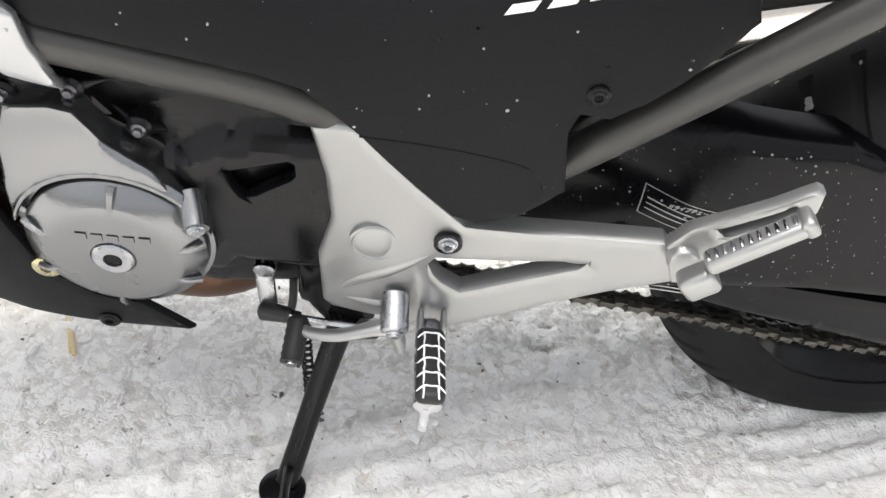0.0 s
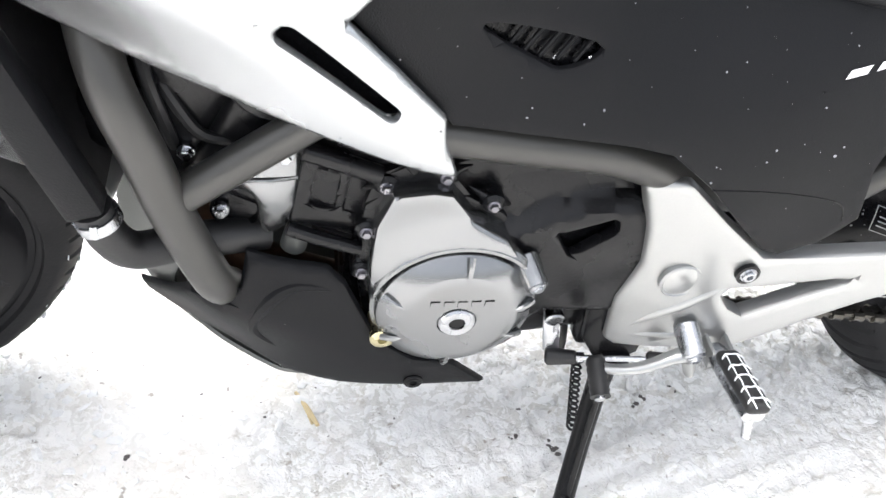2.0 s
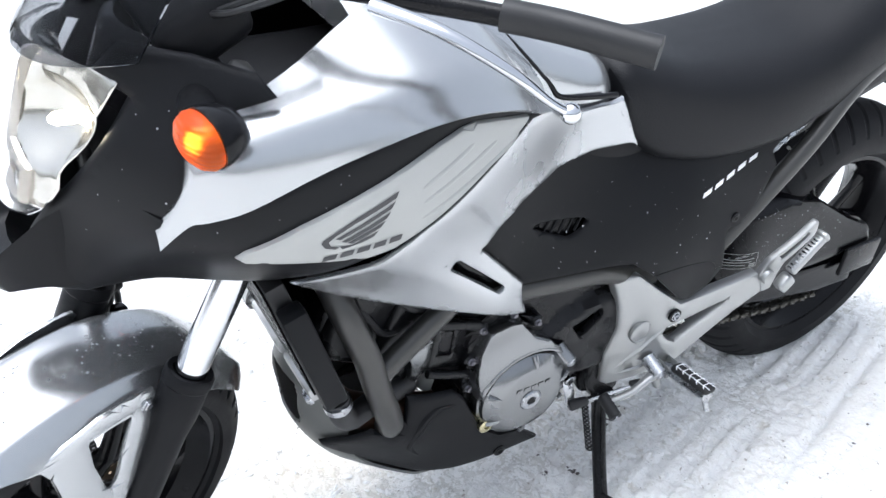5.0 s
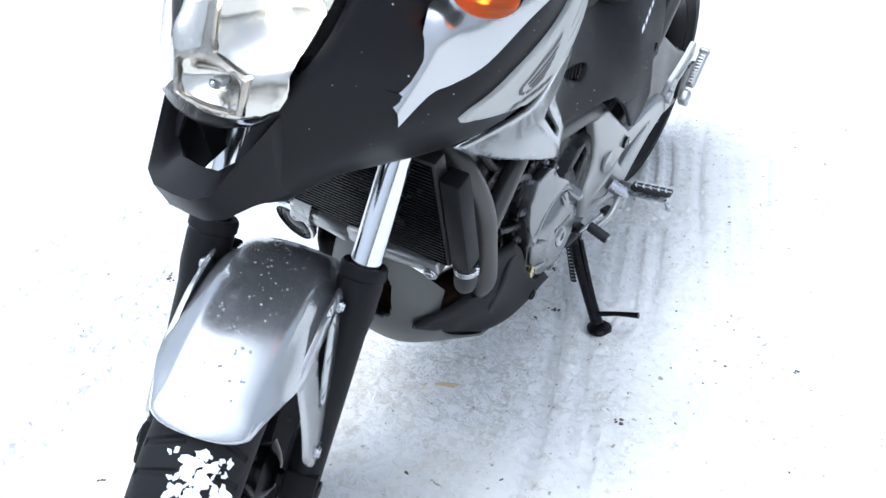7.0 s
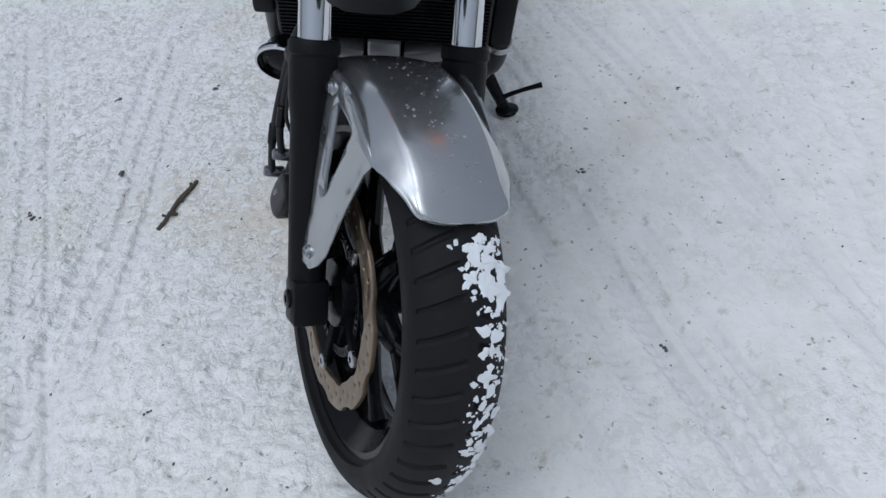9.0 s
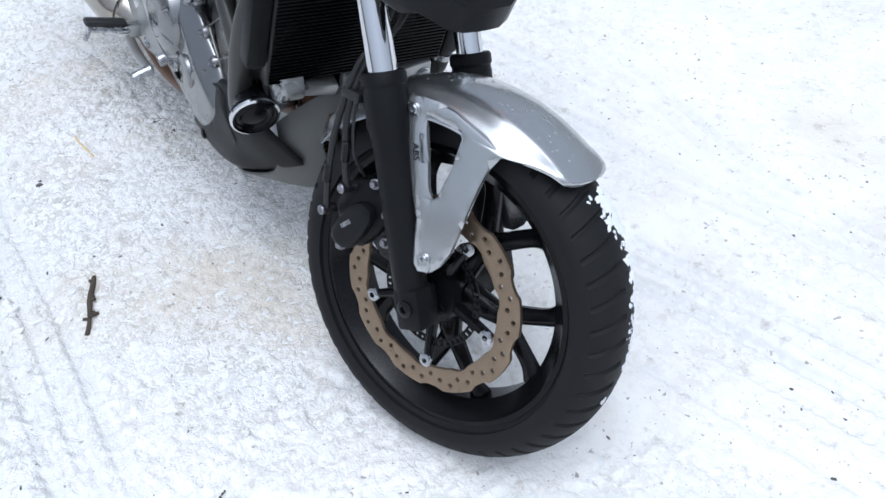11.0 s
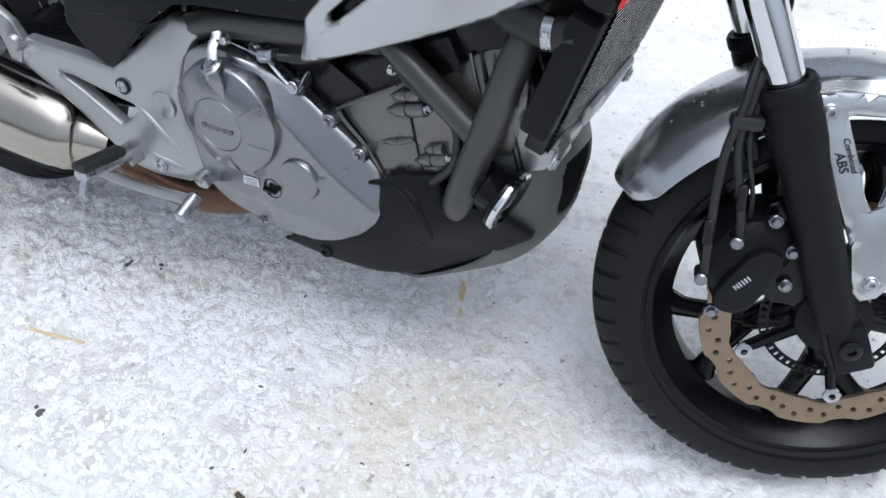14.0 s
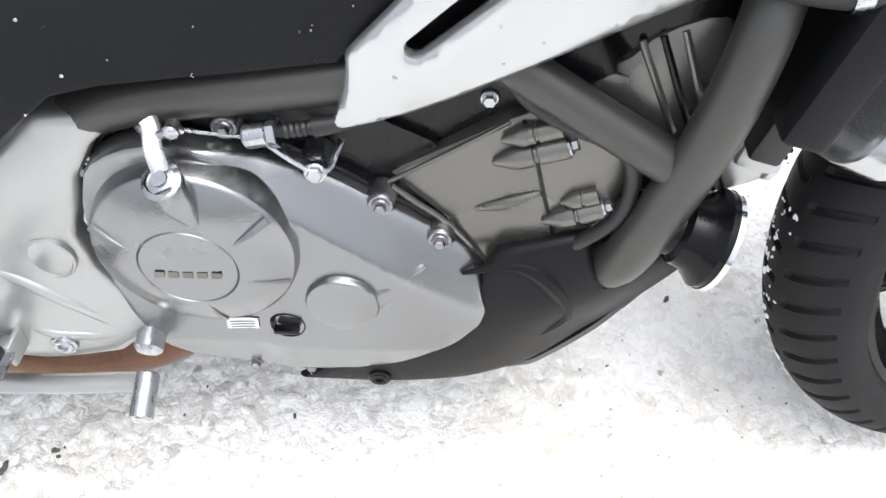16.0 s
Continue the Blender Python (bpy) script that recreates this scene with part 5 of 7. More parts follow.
GROOVE = [(AC[0] + q * math.cos(radians(a)), AC[2] + q * math.sin(radians(a))) for q, span in ((0.0868, range(24, 150, 6)), (0.062, range(144, 20, -8))) for a in span]
part("alternator_cover", panel(OUT_L, alternator_y, 0.03, 0.004, 0.007, [GROOVE]), CAST, engine, "silver alternator cover with a round dome")
part("cover_dome", lathe(bmesh.new(), [(0.0845, 0.150), (0.0845, 0.1655), (0.0805, 0.1665), (0.0800, 0.1745), (0.0790, 0.1765), (0.0615, 0.1885), (0.0595, 0.1895), (0.050, 0.1903), (0.020, 0.1912), (0.019, 0.1895), (0.002, 0.1895)], AC, (0, 1, 0), 96), CAST, engine, "raised silver dome")
collar = []
for a in np.radians(np.linspace(16, 153, 60)):
    g = math.sin(math.pi * (math.degrees(a) - 16) / 137) ** 0.35
    collar.append([(AC[0] + q * math.cos(a), h, AC[2] + q * math.sin(a)) for q, h in ((0.0853, 0.164), (0.0853, 0.1768), (0.0862, 0.1785), (0.0868 + 0.0030 * g, 0.1782), (0.0875 + 0.0080 * g, 0.172), (0.0875 + 0.0080 * g, 0.164))])
part("step_ring", loft(bmesh.new(), collar, caps=True), CAST, engine, "raised collar over the dome")
bm = lathe(bmesh.new(), [(0.0185, 0.186), (0.0185, 0.1925), (0.0165, 0.1945), (0.0085, 0.1945), (0.0085, 0.190)], AC, (0, 1, 0), 40)
part("inspection_plug", bm, ZINC, engine, "bright inspection plug with a hexagon socket")
part("plug_socket", lathe(bmesh.new(), [(0.008, 0.1885), (0.008, 0.1935), (0.001, 0.1935)], AC, (0, 1, 0), 6), GLOSS, engine)
for a in (95, 168, 20, 335, 205, 272):
    a0, r0, r1 = radians(a), 0.046, 0.079
    p = lambda r, o, y: (AC[0] + r * math.cos(a0) - o * math.sin(a0), y, AC[2] + r * math.sin(a0) + o * math.cos(a0))
    if a in (95, 20, 168):
        r0 = 0.03
    bm = tube(bmesh.new(), [p(r0 + 0.01, 0, 0.1885), p(0.066, 0, 0.187), p(r1, 0, 0.179)], 0.003, 8, 3, radii=[0.001, 0.0032, 0.0042])
    part("dome_flute", bm, CAST, engine)
part("cover_mark", draped([[(0.905 - 0.0135 * k, 0.378), (0.905 - 0.0135 * k, 0.386), (0.895 - 0.0135 * k, 0.386), (0.895 - 0.0135 * k, 0.378)] for k in range(5)], flat_y(0.1907), 0.0012), CAST, engine, "small raised maker mark")
bm = tube(bmesh.new(), [(0.811, 0.160, 0.414), (0.804, 0.178, 0.405), (0.801, 0.188, 0.401)], 0.0125, 20, 3, radii=[0.015, 0.0128, 0.0115])
part("breather_boss", bm, CAST, engine)
part("breather_bolt", bolt(bmesh.new(), (0.8007, 0.1885, 0.4005), (-0.25, 0.95, -0.25), 0.006, 0.003), ZINC, engine)
for q in ((0.898, 0.507), (0.849, 0.473), (0.952, 0.496), (0.967, 0.440), (0.969, 0.385)):
    bm = bmesh.new()
    lathe(bm, [(0.011, 0.120), (0.011, 0.146), (0.008, 0.149)], (q[0], 0, q[1]), (0, 1, 0), 20)
    part("bolt_boss", bm, ENGINE, engine)
    out = np.array((q[0] - 0.885, q[1] - 0.400)) / math.hypot(q[0] - 0.885, q[1] - 0.400)
    part("lug_web", tube(bmesh.new(), [(q[0] - out[1] * e, 0.140 - abs(e) * 0.25, q[1] + out[0] * e) for e in (-0.026, -0.013, 0, 0.013, 0.026)], 0.008, 10, 3, radii=[0.001, 0.005, 0.0105, 0.005, 0.001]), ENGINE, engine, "gloss black winged bolt lug")
    part("cover_bolt", bolt(bmesh.new(), (q[0], 0.149, q[1]), (0, 1, 0), 0.0048, 0.0045), BOLT, engine, "dull zinc flange bolt")
bm = lathe(bmesh.new(), [(0.013, 0.145), (0.013, 0.178), (0.010, 0.180), (0.005, 0.180), (0.005, 0.176)], (0.946, 0, 0.316), (0, 1, 0), 24)
part("oil_plug", bm, BRASS, engine, "yellowish oil gallery plug")
# sprocket cover
SPR = [(0.860, 0.512), (0.845, 0.526), (0.72, 0.520), (0.700, 0.500), (0.690, 0.46), (0.668, 0.395), (0.680, 0.335), (0.700, 0.322), (0.775, 0.325), (0.790, 0.300), (0.805, 0.30), (0.800, 0.372), (0.828, 0.424), (0.84, 0.455)]
spr_y = plate_spline([(0.85, 0.51, 0.135), (0.72, 0.51, 0.135), (0.70, 0.46, 0.155), (0.80, 0.46, 0.158), (0.69, 0.34, 0.155), (0.80, 0.31, 0.150), (0.76, 0.40, 0.162)])


def sprocket_y(u, v):
    """The cover steps back above a fold that runs over the vent."""
    fold = np.interp(u, (0.7068, 0.74, 0.7727, 0.7978, 0.8243), (0.4716, 0.4685, 0.4645, 0.4577, 0.4413))
    return spr_y(u, v) - 0.016 * float(np.clip((v - fold) / 0.010, 0, 1))


VENT_L = [(0.783, 0.4435), (0.727, 0.4580), (0.722, 0.4560), (0.721, 0.4460), (0.724, 0.4420), (0.7456, 0.4280), (0.763, 0.4150), (0.7677, 0.4180)]
sprocket_cover = part("sprocket_cover", panel(SPR, sprocket_y, 0.01, 0.005, 0.008, [VENT_L]), ENGINE, bike, "black plastic sprocket cover with a slanted vent")
part("vent_backing", panel([(0.790, 0.450), (0.715, 0.470), (0.713, 0.44), (0.76, 0.408), (0.78, 0.412)], lambda u, v: spr_y(u, v) - 0.022, 0.002, 0.001, 0.02), GLOSS, sprocket_cover)
# thermostat and starter parts on the left of the cylinder
part("water_pump_cover", panel([(1.120, 0.470), (1.100, 0.498), (1.075, 0.517), (1.050, 0.530), (1.034, 0.533), (1.026, 0.522), (1.024, 0.500), (1.026, 0.469), (1.034, 0.448), (1.0416, 0.4355), (1.055, 0.424), (1.064, 0.428), (1.067, 0.445), (1.068, 0.468), (1.074, 0.480), (1.082, 0.480), (1.0937, 0.4717), (1.105, 0.460)],
     plate_spline([(1.11, 0.475, 0.122), (1.06, 0.505, 0.143), (1.03, 0.525, 0.134), (1.026, 0.48, 0.132), (1.045, 0.48, 0.147), (1.05, 0.435, 0.138), (1.08, 0.487, 0.140)]), 0.04, 0.008, 0.008, smooth=2), CAST, engine, "satin silver water pump cover")
part("pump_seam", tube(bmesh.new(), [(1.104, 0.1255, 0.4828), (1.0804, 0.1395, 0.4964), (1.0541, 0.1445, 0.5006), (1.029, 0.1350, 0.497)], 0.0022, 8, 5), CAST, engine)
part("pump_port", lathe(bmesh.new(), [(0.024, 0.095), (0.024, 0.128), (0.021, 0.130), (0.019, 0.124), (0.001, 0.122)], (1.086, 0, 0.452), (0, 1, 0), 32), ENGINE, engine, "black hose port under the pump cover")
for q in ((1.041, 0.523, 0.138), (1.10, 0.452, 0.13), (1.125, 0.52, 0.13)):
    part("pump_bolt", bolt(bmesh.new(), (q[0], q[2], q[1]), (0, 1, 0), 0.0058, 0.006), ZINC, engine)
part("crankcase_side", panel([(1.026, 0.520), (0.958, 0.492), (0.964, 0.420), (1.038, 0.446)], lambda u, v: 0.135 + 0.12 * (u - 0.99), 0.004, 0.003, 0.008,
     [[(1.014, 0.506), (0.992, 0.497), (0.997, 0.456), (1.020, 0.464)], [(0.983, 0.493), (0.968, 0.487), (0.972, 0.448), (0.988, 0.453)]]), ENGINE, engine, "gloss black crankcase side with square recesses")
part("recess_floor", panel([(1.024, 0.516), (0.960, 0.489), (0.966, 0.424), (1.034, 0.449)], lambda u, v: 0.127 + 0.12 * (u - 0.99), 0.003, 0.002, 0.02), ENGINE, engine)
part("oil_pipe", tube(bmesh.new(), [(1.025, 0.142, 0.532), (0.995, 0.144, 0.522), (0.958, 0.143, 0.506)], 0.009, 14, 3), ENGINE, engine)
part("oil_pipe", tube(bmesh.new(), [(1.040, 0.142, 0.440), (1.005, 0.146, 0.428), (0.972, 0.146, 0.416)], 0.007, 14, 3), ENGINE, engine)
part("breather_pipe", rod(bmesh.new(), (1.035, 0.125, 0.40), (1.028, 0.128, 0.435), 0.013, 0.012, 18, 0.002), GREY, engine)
part("plug_lead", tube(bmesh.new(), [(1.15, 0.11, 0.60), (1.13, 0.128, 0.57), (1.11, 0.13, 0.54), (1.08, 0.125, 0.53)], 0.0055, 8, 5), HOSE, engine)
part("wire_loom", tube(bmesh.new(), [(1.16, 0.10, 0.64), (1.15, 0.13, 0.60), (1.14, 0.135, 0.56), (1.135, 0.12, 0.52)], 0.006, 8, 5), HOSE, engine)
part("wire_loom", tube(bmesh.new(), [(1.10, 0.12, 0.62), (1.07, 0.135, 0.575), (1.02, 0.13, 0.56), (0.96, 0.12, 0.54)], 0.007, 8, 5), HOSE, engine)
for k in range(9):
    x = 0.74 + 0.024 * k
    bm = bmesh.new()
    block(bm, (x, 0.12 + 0.012 * (k % 2), 0.532 + 0.006 * ((k * 3) % 4)), (0.018, 0.02, 0.016), Matrix.Rotation(0.4 * k, 4, "Y"), 0.004)
    part("connector", bm, ENGINE, engine)
# right clutch cover
OUT_R = [(0.699, 0.474), (0.712, 0.496), (0.743, 0.512), (0.776, 0.514), (0.811, 0.505), (0.869, 0.479), (0.920, 0.445), (0.972, 0.407), (0.998, 0.380), (1.006, 0.350), (1.000, 0.318), (0.964, 0.282), (0.926, 0.256), (0.887, 0.239), (0.840, 0.232), (0.798, 0.232), (0.730, 0.250), (0.703, 0.295), (0.690, 0.36), (0.688, 0.43)]
part("clutch_flange", panel([(0.845 + (x - 0.845) * 1.05, 0.385 + (z - 0.385) * 1.07) for x, z in OUT_R], flat_y(0.146), 0.02, 0.004, 0.014, smooth=2, side=-1), ENGINE, engine)
def cl_y(u, v):
    """Height of the clutch cover: a bright chamfer along its upper edge, a flat middle and a turned-in foot."""
    d = -(u - 0.869) * 0.556 - (v - 0.476) * 0.831
    w = min(1, max(0, u - 0.80) / 0.03)
    lip = 0.026 * min(1, max(0, d / (0.030 + 0.016 * min(1, max(0, (u - 0.84) / 0.12)))))
    return 0.157 + w * lip + (1 - w) * 0.020 - 0.30 * max(0, 0.292 - v) - 0.10 * max(0, u - 0.93)


part("clutch_cover", panel(OUT_R, cl_y, 0.02, 0.005, 0.007, smooth=2, side=-1), CAST, engine, "satin silver clutch cover")
DC = np.array((0.777, 0, 0.4205))
part("clutch_dome", lathe(bmesh.new(), [(0.0865, 0.150), (0.0845, 0.166), (0.0800, 0.1905), (0.0788, 0.1932), (0.0765, 0.1948), (0.060, 0.2022), (0.041, 0.2085), (0.0395, 0.2085), (0.0385, 0.2072), (0.0375, 0.2085), (0.010, 0.2100), (0.001, 0.2100)], DC, (0, -1, 0), 96), CAST, engine, "round silver clutch dome")
part("dome_mark", draped([[(0.749 + 0.0112 * k, 0.4115), (0.7498 + 0.0112 * k, 0.4180), (0.7580 + 0.0112 * k, 0.4180), (0.7572 + 0.0112 * k, 0.4115)] for k in range(5)], flat_y(0.2098), 0.0007, side=-1), BRONZE, engine, "small dark maker mark")
for a, wide in ((32, 1.0), (158, 1.0), (278, 0.6), (340, 0.5)):
    a0 = radians(a)
    p = lambda r, y: (DC[0] + r * math.cos(a0), -y, DC[2] + r * math.sin(a0))
    part("dome_flute", tube(bmesh.new(), [p(0.046, 0.2065), p(0.060, 0.2025), p(0.0775, 0.1945)], 0.004, 6, 2, radii=[0.0006, 0.0030 * wide, 0.0042 * wide]), CAST, engine)
part("second_boss", lathe(bmesh.new(), [(0.033, 0.160), (0.031, 0.186), (0.0295, 0.1885), (0.027, 0.1895), (0.001, 0.190)], (0.886, 0, 0.356), (0, -1, 0), 48), CAST, engine)
part("boss_flute", tube(bmesh.new(), [(0.905, -0.172, 0.352), (0.928, -0.172, 0.370), (0.955, -0.168, 0.388)], 0.012, 12, 4, radii=[0.016, 0.012, 0.003]), CAST, engine)
filler = part("oil_filler_cap", lathe(bmesh.new(), [(0.0165, 0.165), (0.0165, 0.180), (0.015, 0.184), (0.013, 0.182), (0.001, 0.182)], (0.8345, 0, 0.3225), (0, -1, 0), 28), GLOSS, engine, "black oil filler cap")
part("cap_grip", block(bmesh.new(), (0.8345, -0.188, 0.3225), (0.022, 0.008, 0.005), None, 0.001), GLOSS, engine)
part("sticker", draped([[(0.779, 0.3235), (0.808, 0.3265), (0.807, 0.3125), (0.778, 0.3095)]], cl_y, 0.0012, side=-1), WHITE, engine, "small white sticker")
for k in range(3):
    part("sticker_print", draped([[(0.782, 0.3205 - 0.0036 * k), (0.804, 0.3228 - 0.0036 * k), (0.804, 0.3216 - 0.0036 * k), (0.782, 0.3193 - 0.0036 * k)]], cl_y, 0.0018, side=-1), SMOKE_GREY, engine)
for q in ((0.922, 0.4445), (0.967, 0.407), (0.876, 0.484), (0.757, 0.520), (0.814, 0.518), (0.698, 0.478), (0.840, 0.234), (0.786, 0.236)):
    part("bolt_boss", lathe(bmesh.new(), [(0.0125, 0.140), (0.0120, 0.156), (0.0095, 0.160)], (q[0], 0, q[1]), (0, -1, 0), 20), CAST, engine)
    part("cover_bolt", bolt(bmesh.new(), (q[0], -0.160, q[1]), (0, -1, 0), 0.0052, 0.005), BOLT, engine, "dull zinc flange bolt")
# clutch arm and cable
part("arm_post", tube(bmesh.new(), [(0.792, -0.203, 0.462), (0.784, -0.203, 0.485), (0.778, -0.201, 0.501)], 0.012, 20, 3, radii=[0.004, 0.0125, 0.0135]), CAST, engine)
part("arm_washer", lathe(bmesh.new(), [(0.0125, -0.002), (0.0150, 0.000), (0.0150, 0.003), (0.0115, 0.005), (0.0105, 0.003), (0.006, 0.004), (0.006, 0.0075), (0.001, 0.0075)], (0.777, -0.2015, 0.503), (-0.12, -0.45, 0.88), 28), ZINC, engine, "zinc clutch arm pivot")
part("clutch_arm", tube(bmesh.new(), [(0.777, -0.199, 0.510), (0.772, -0.190, 0.523), (0.769, -0.176, 0.532), (0.766, -0.172, 0.536)], 0.0066, 10, 3, flat=0.18), ZINC, engine, "bright zinc clutch release arm")
part("arm_clevis", tube(bmesh.new(), [(0.764, -0.176, 0.528), (0.775, -0.180, 0.527), (0.786, -0.178, 0.531), (0.790, -0.176, 0.528)], 0.0032, 10, 4), ZINC, engine)
part("cable_end", rod(bmesh.new(), (0.784, -0.183, 0.531), (0.784, -0.171, 0.531), 0.0058, seg=16, chamfer=0.001), ZINC, engine)
part("cable_bracket", tube(bmesh.new(), [(0.848, -0.168, 0.514), (0.862, -0.168, 0.500), (0.877, -0.166, 0.488), (0.889, -0.165, 0.490), (0.896, -0.164, 0.504), (0.899, -0.160, 0.510)], 0.0068, 10, 4, flat=0.35), ZINC, engine, "zinc clutch cable bracket")
part("bracket_bolt", bolt(bmesh.new(), (0.878, -0.170, 0.486), (0, -1, 0.15), 0.0065, 0.004), ZINC, engine)
part("cable_ferrule", rod(bmesh.new(), (0.831, -0.168, 0.518), (0.850, -0.168, 0.5215), 0.0095, seg=18, chamfer=0.002), ZINC, engine)
part("ferrule_nut", rod(bmesh.new(), (0.850, -0.168, 0.5215), (0.856, -0.168, 0.5225), 0.0115, seg=6), ZINC, engine)
part("clutch_cable", tube(bmesh.new(), [(0.784, -0.176, 0.531), (0.80, -0.174, 0.526), (0.829, -0.169, 0.518)], 0.0013, 8, 3), ZINC, engine)
part("cable_sleeve", tube(bmesh.new(), [(0.856, -0.168, 0.5225)] + [(0.860 + 0.0022 * k, -0.168, 0.5233 + 0.0004 * k) for k in range(12)], 0.005, 12, 1, radii=[0.0045] + [0.0062 if k % 2 else 0.0050 for k in range(12)]), HOSE, engine)
part("cable_sleeve", tube(bmesh.new(), [(0.882, -0.168, 0.527), (0.91, -0.165, 0.533), (0.96, -0.150, 0.552), (1.05, -0.12, 0.60)], 0.0062, 12, 6, radii=[0.0075, 0.0065, 0.0055, 0.0055]), HOSE, engine, "black clutch cable sleeve")
# right side of the cylinder
CYL = [(0.927, 0.461), (1.019, 0.519), (1.044, 0.531), (1.075, 0.520), (1.108, 0.503), (1.114, 0.468), (1.096, 0.412), (1.061, 0.389), (1.005, 0.366), (0.972, 0.418)]
cyl_y = lambda u, v: 0.144 + 0.006 * math.cos((u - 1.05) * 18) - 0.10 * max(0, (v - 0.447) - (u - 0.947) * 0.55)
part("cylinder_side", panel(CYL, cyl_y, 0.02, 0.003, 0.0065, side=-1), BRONZE, engine, "bronze-grey cylinder casting", 28)
part("casting_edge", tube(bmesh.new(), [(0.928, -0.1475, 0.459), (0.975, -0.148, 0.489), (1.02, -0.146, 0.517)], 0.0018, 8, 2), BRONZE, engine)
part("casting_edge", tube(bmesh.new(), [(0.930, -0.1475, 0.455), (0.950, -0.1485, 0.437), (0.974, -0.149, 0.416), (1.004, -0.148, 0.372)], 0.0026, 8, 2), BRONZE, engine)
part("casting_joint", tube(bmesh.new(), [(1.030, -0.1485, 0.520), (1.040, -0.1505, 0.487), (1.048, -0.1505, 0.45), (1.058, -0.1495, 0.405)], 0.0016, 8, 4), ENGINE, engine)
part("casting_rib", tube(bmesh.new(), [(0.995, -0.1475, 0.432), (1.02, -0.1500, 0.441), (1.045, -0.1500, 0.452)], 0.006, 10, 4, radii=[0.002, 0.0055, 0.003]), BRONZE, engine)
STUDS = [((1.013, 0.4845), (1.063, 0.5005), 0.0098), ((1.018, 0.5055), (1.057, 0.5180), 0.0085), ((1.052, 0.4245), (1.094, 0.4395), 0.0095), ((1.064, 0.4445), (1.089, 0.4525), 0.0075)]
for a, b, r in STUDS:
    at = lambda f: (a[0] + (b[0] - a[0]) * f, -0.1515, a[1] + (b[1] - a[1]) * f)
    part("stud_boss", tube(bmesh.new(), [at(-0.10), at(0.10), at(0.26), at(0.50), at(0.52), at(0.56), at(0.58), at(1.0)], r, 16, 1, radii=[0.002, r * 0.7, r, r, r * 0.82, r * 0.82, r, r]), BRONZE, engine)
for b in (STUDS[0][1], STUDS[2][1]):
    part("stud_bolt", bolt(bmesh.new(), (b[0] + 0.001, -0.1515, b[1]), (0.93, 0, 0.36), 0.0058, 0.006), ZINC, engine)
part("block_bolt", bolt(bmesh.new(), (1.005, -0.132, 0.528), (0, -1, 0), 0.0055, 0.006), ZINC, engine)
part("head_side", panel([(1.058, 0.530), (1.090, 0.550), (1.114, 0.576), (1.150, 0.592), (1.172, 0.586), (1.184, 0.556), (1.182, 0.50), (1.172, 0.455), (1.13, 0.46), (1.085, 0.50)],
     plate_spline([(1.06, 0.53, 0.132), (1.115, 0.573, 0.130), (1.15, 0.59, 0.128), (1.18, 0.55, 0.130), (1.13, 0.52, 0.140), (1.17, 0.46, 0.136)]), 0.03, 0.007, 0.010, smooth=2, side=-1), BRONZE, engine, "bronze-grey head cover")
for k in range(3):
    part("head_rib", tube(bmesh.new(), [(1.108 + 0.014 * k, -0.128, 0.574 + 0.004 * k), (1.121 + 0.014 * k, -0.137, 0.545), (1.138 + 0.013 * k, -0.139, 0.505)], 0.0028, 8, 3), ENGINE if k == 1 else BRONZE, engine)
part("head_front", panel([(1.140, 0.500), (1.177, 0.528), (1.207, 0.519), (1.228, 0.480), (1.223, 0.457), (1.190, 0.440), (1.150, 0.433), (1.135, 0.46)], flat_y(0.134), 0.03, 0.010, 0.010, smooth=2, side=-1), PLATE, engine, "pale grey cast front of the cylinder head")
for x, z in ((1.168, 0.47), (1.176, 0.468)):
    part("front_joint", tube(bmesh.new(), [(x - 0.006, -0.1345, z + 0.03), (x + 0.012, -0.1345, z - 0.026)], 0.0016, 6, 1), ENGINE, engine)
part("sensor_loom", tube(bmesh.new(), [(1.012, -0.150, 0.575), (1.0196, -0.156, 0.5624), (1.0337, -0.158, 0.544), (1.058, -0.160, 0.5274), (1.087, -0.160, 0.5129), (1.107, -0.160, 0.495), (1.1118, -0.160, 0.4678), (1.104, -0.160, 0.4354), (1.076, -0.156, 0.403), (1.06, -0.150, 0.385)], 0.0062, 12, 8), HOSE, engine, "ribbed black wiring sleeve")
part("intake_box", block(bmesh.new(), (0.86, 0, 0.570), (0.36, 0.25, 0.11), None, 0.02, 3), ENGINE, engine)
part("top_clutter", block(bmesh.new(), (0.93, -0.10, 0.565), (0.20, 0.09, 0.05), Matrix.Rotation(-0.2, 4, "Y"), 0.015, 3), ENGINE, engine)
part("throttle_body", block(bmesh.new(), (1.0, 0, 0.62), (0.16, 0.20, 0.10), Matrix.Rotation(-0.3, 4, "Y"), 0.03, 3), ENGINE, engine)

# exhaust
exhaust = part("exhaust_pipe", tube(bmesh.new(), [(1.13, -0.04, 0.41), (1.15, -0.03, 0.35), (1.11, 0.0, 0.275), (1.0, 0.03, 0.235), (0.86, 0.07, 0.226), (0.775, 0.04, 0.218), (0.70, -0.085, 0.208), (0.60, -0.135, 0.210), (0.50, -0.16, 0.270)], 0.031, 24, 6, radii=[0.026, 0.028, 0.03, 0.036, 0.046, 0.044, 0.034, 0.028, 0.028]), EXHAUST, bike, "brown heat-tinted exhaust pipe")
muffler = part("muffler", tube(bmesh.new(), [(0.50, -0.165, 0.275), (0.455, -0.180, 0.285), (0.42, -0.19, 0.293), (0.24, -0.215, 0.335), (0.0, -0.235, 0.395), (-0.16, -0.245, 0.432)], 0.05, 36, 5, radii=[0.029, 0.040, 0.056, 0.062, 0.064, 0.058], flat=1.18), STEEL, exhaust, "polished muffler canister")
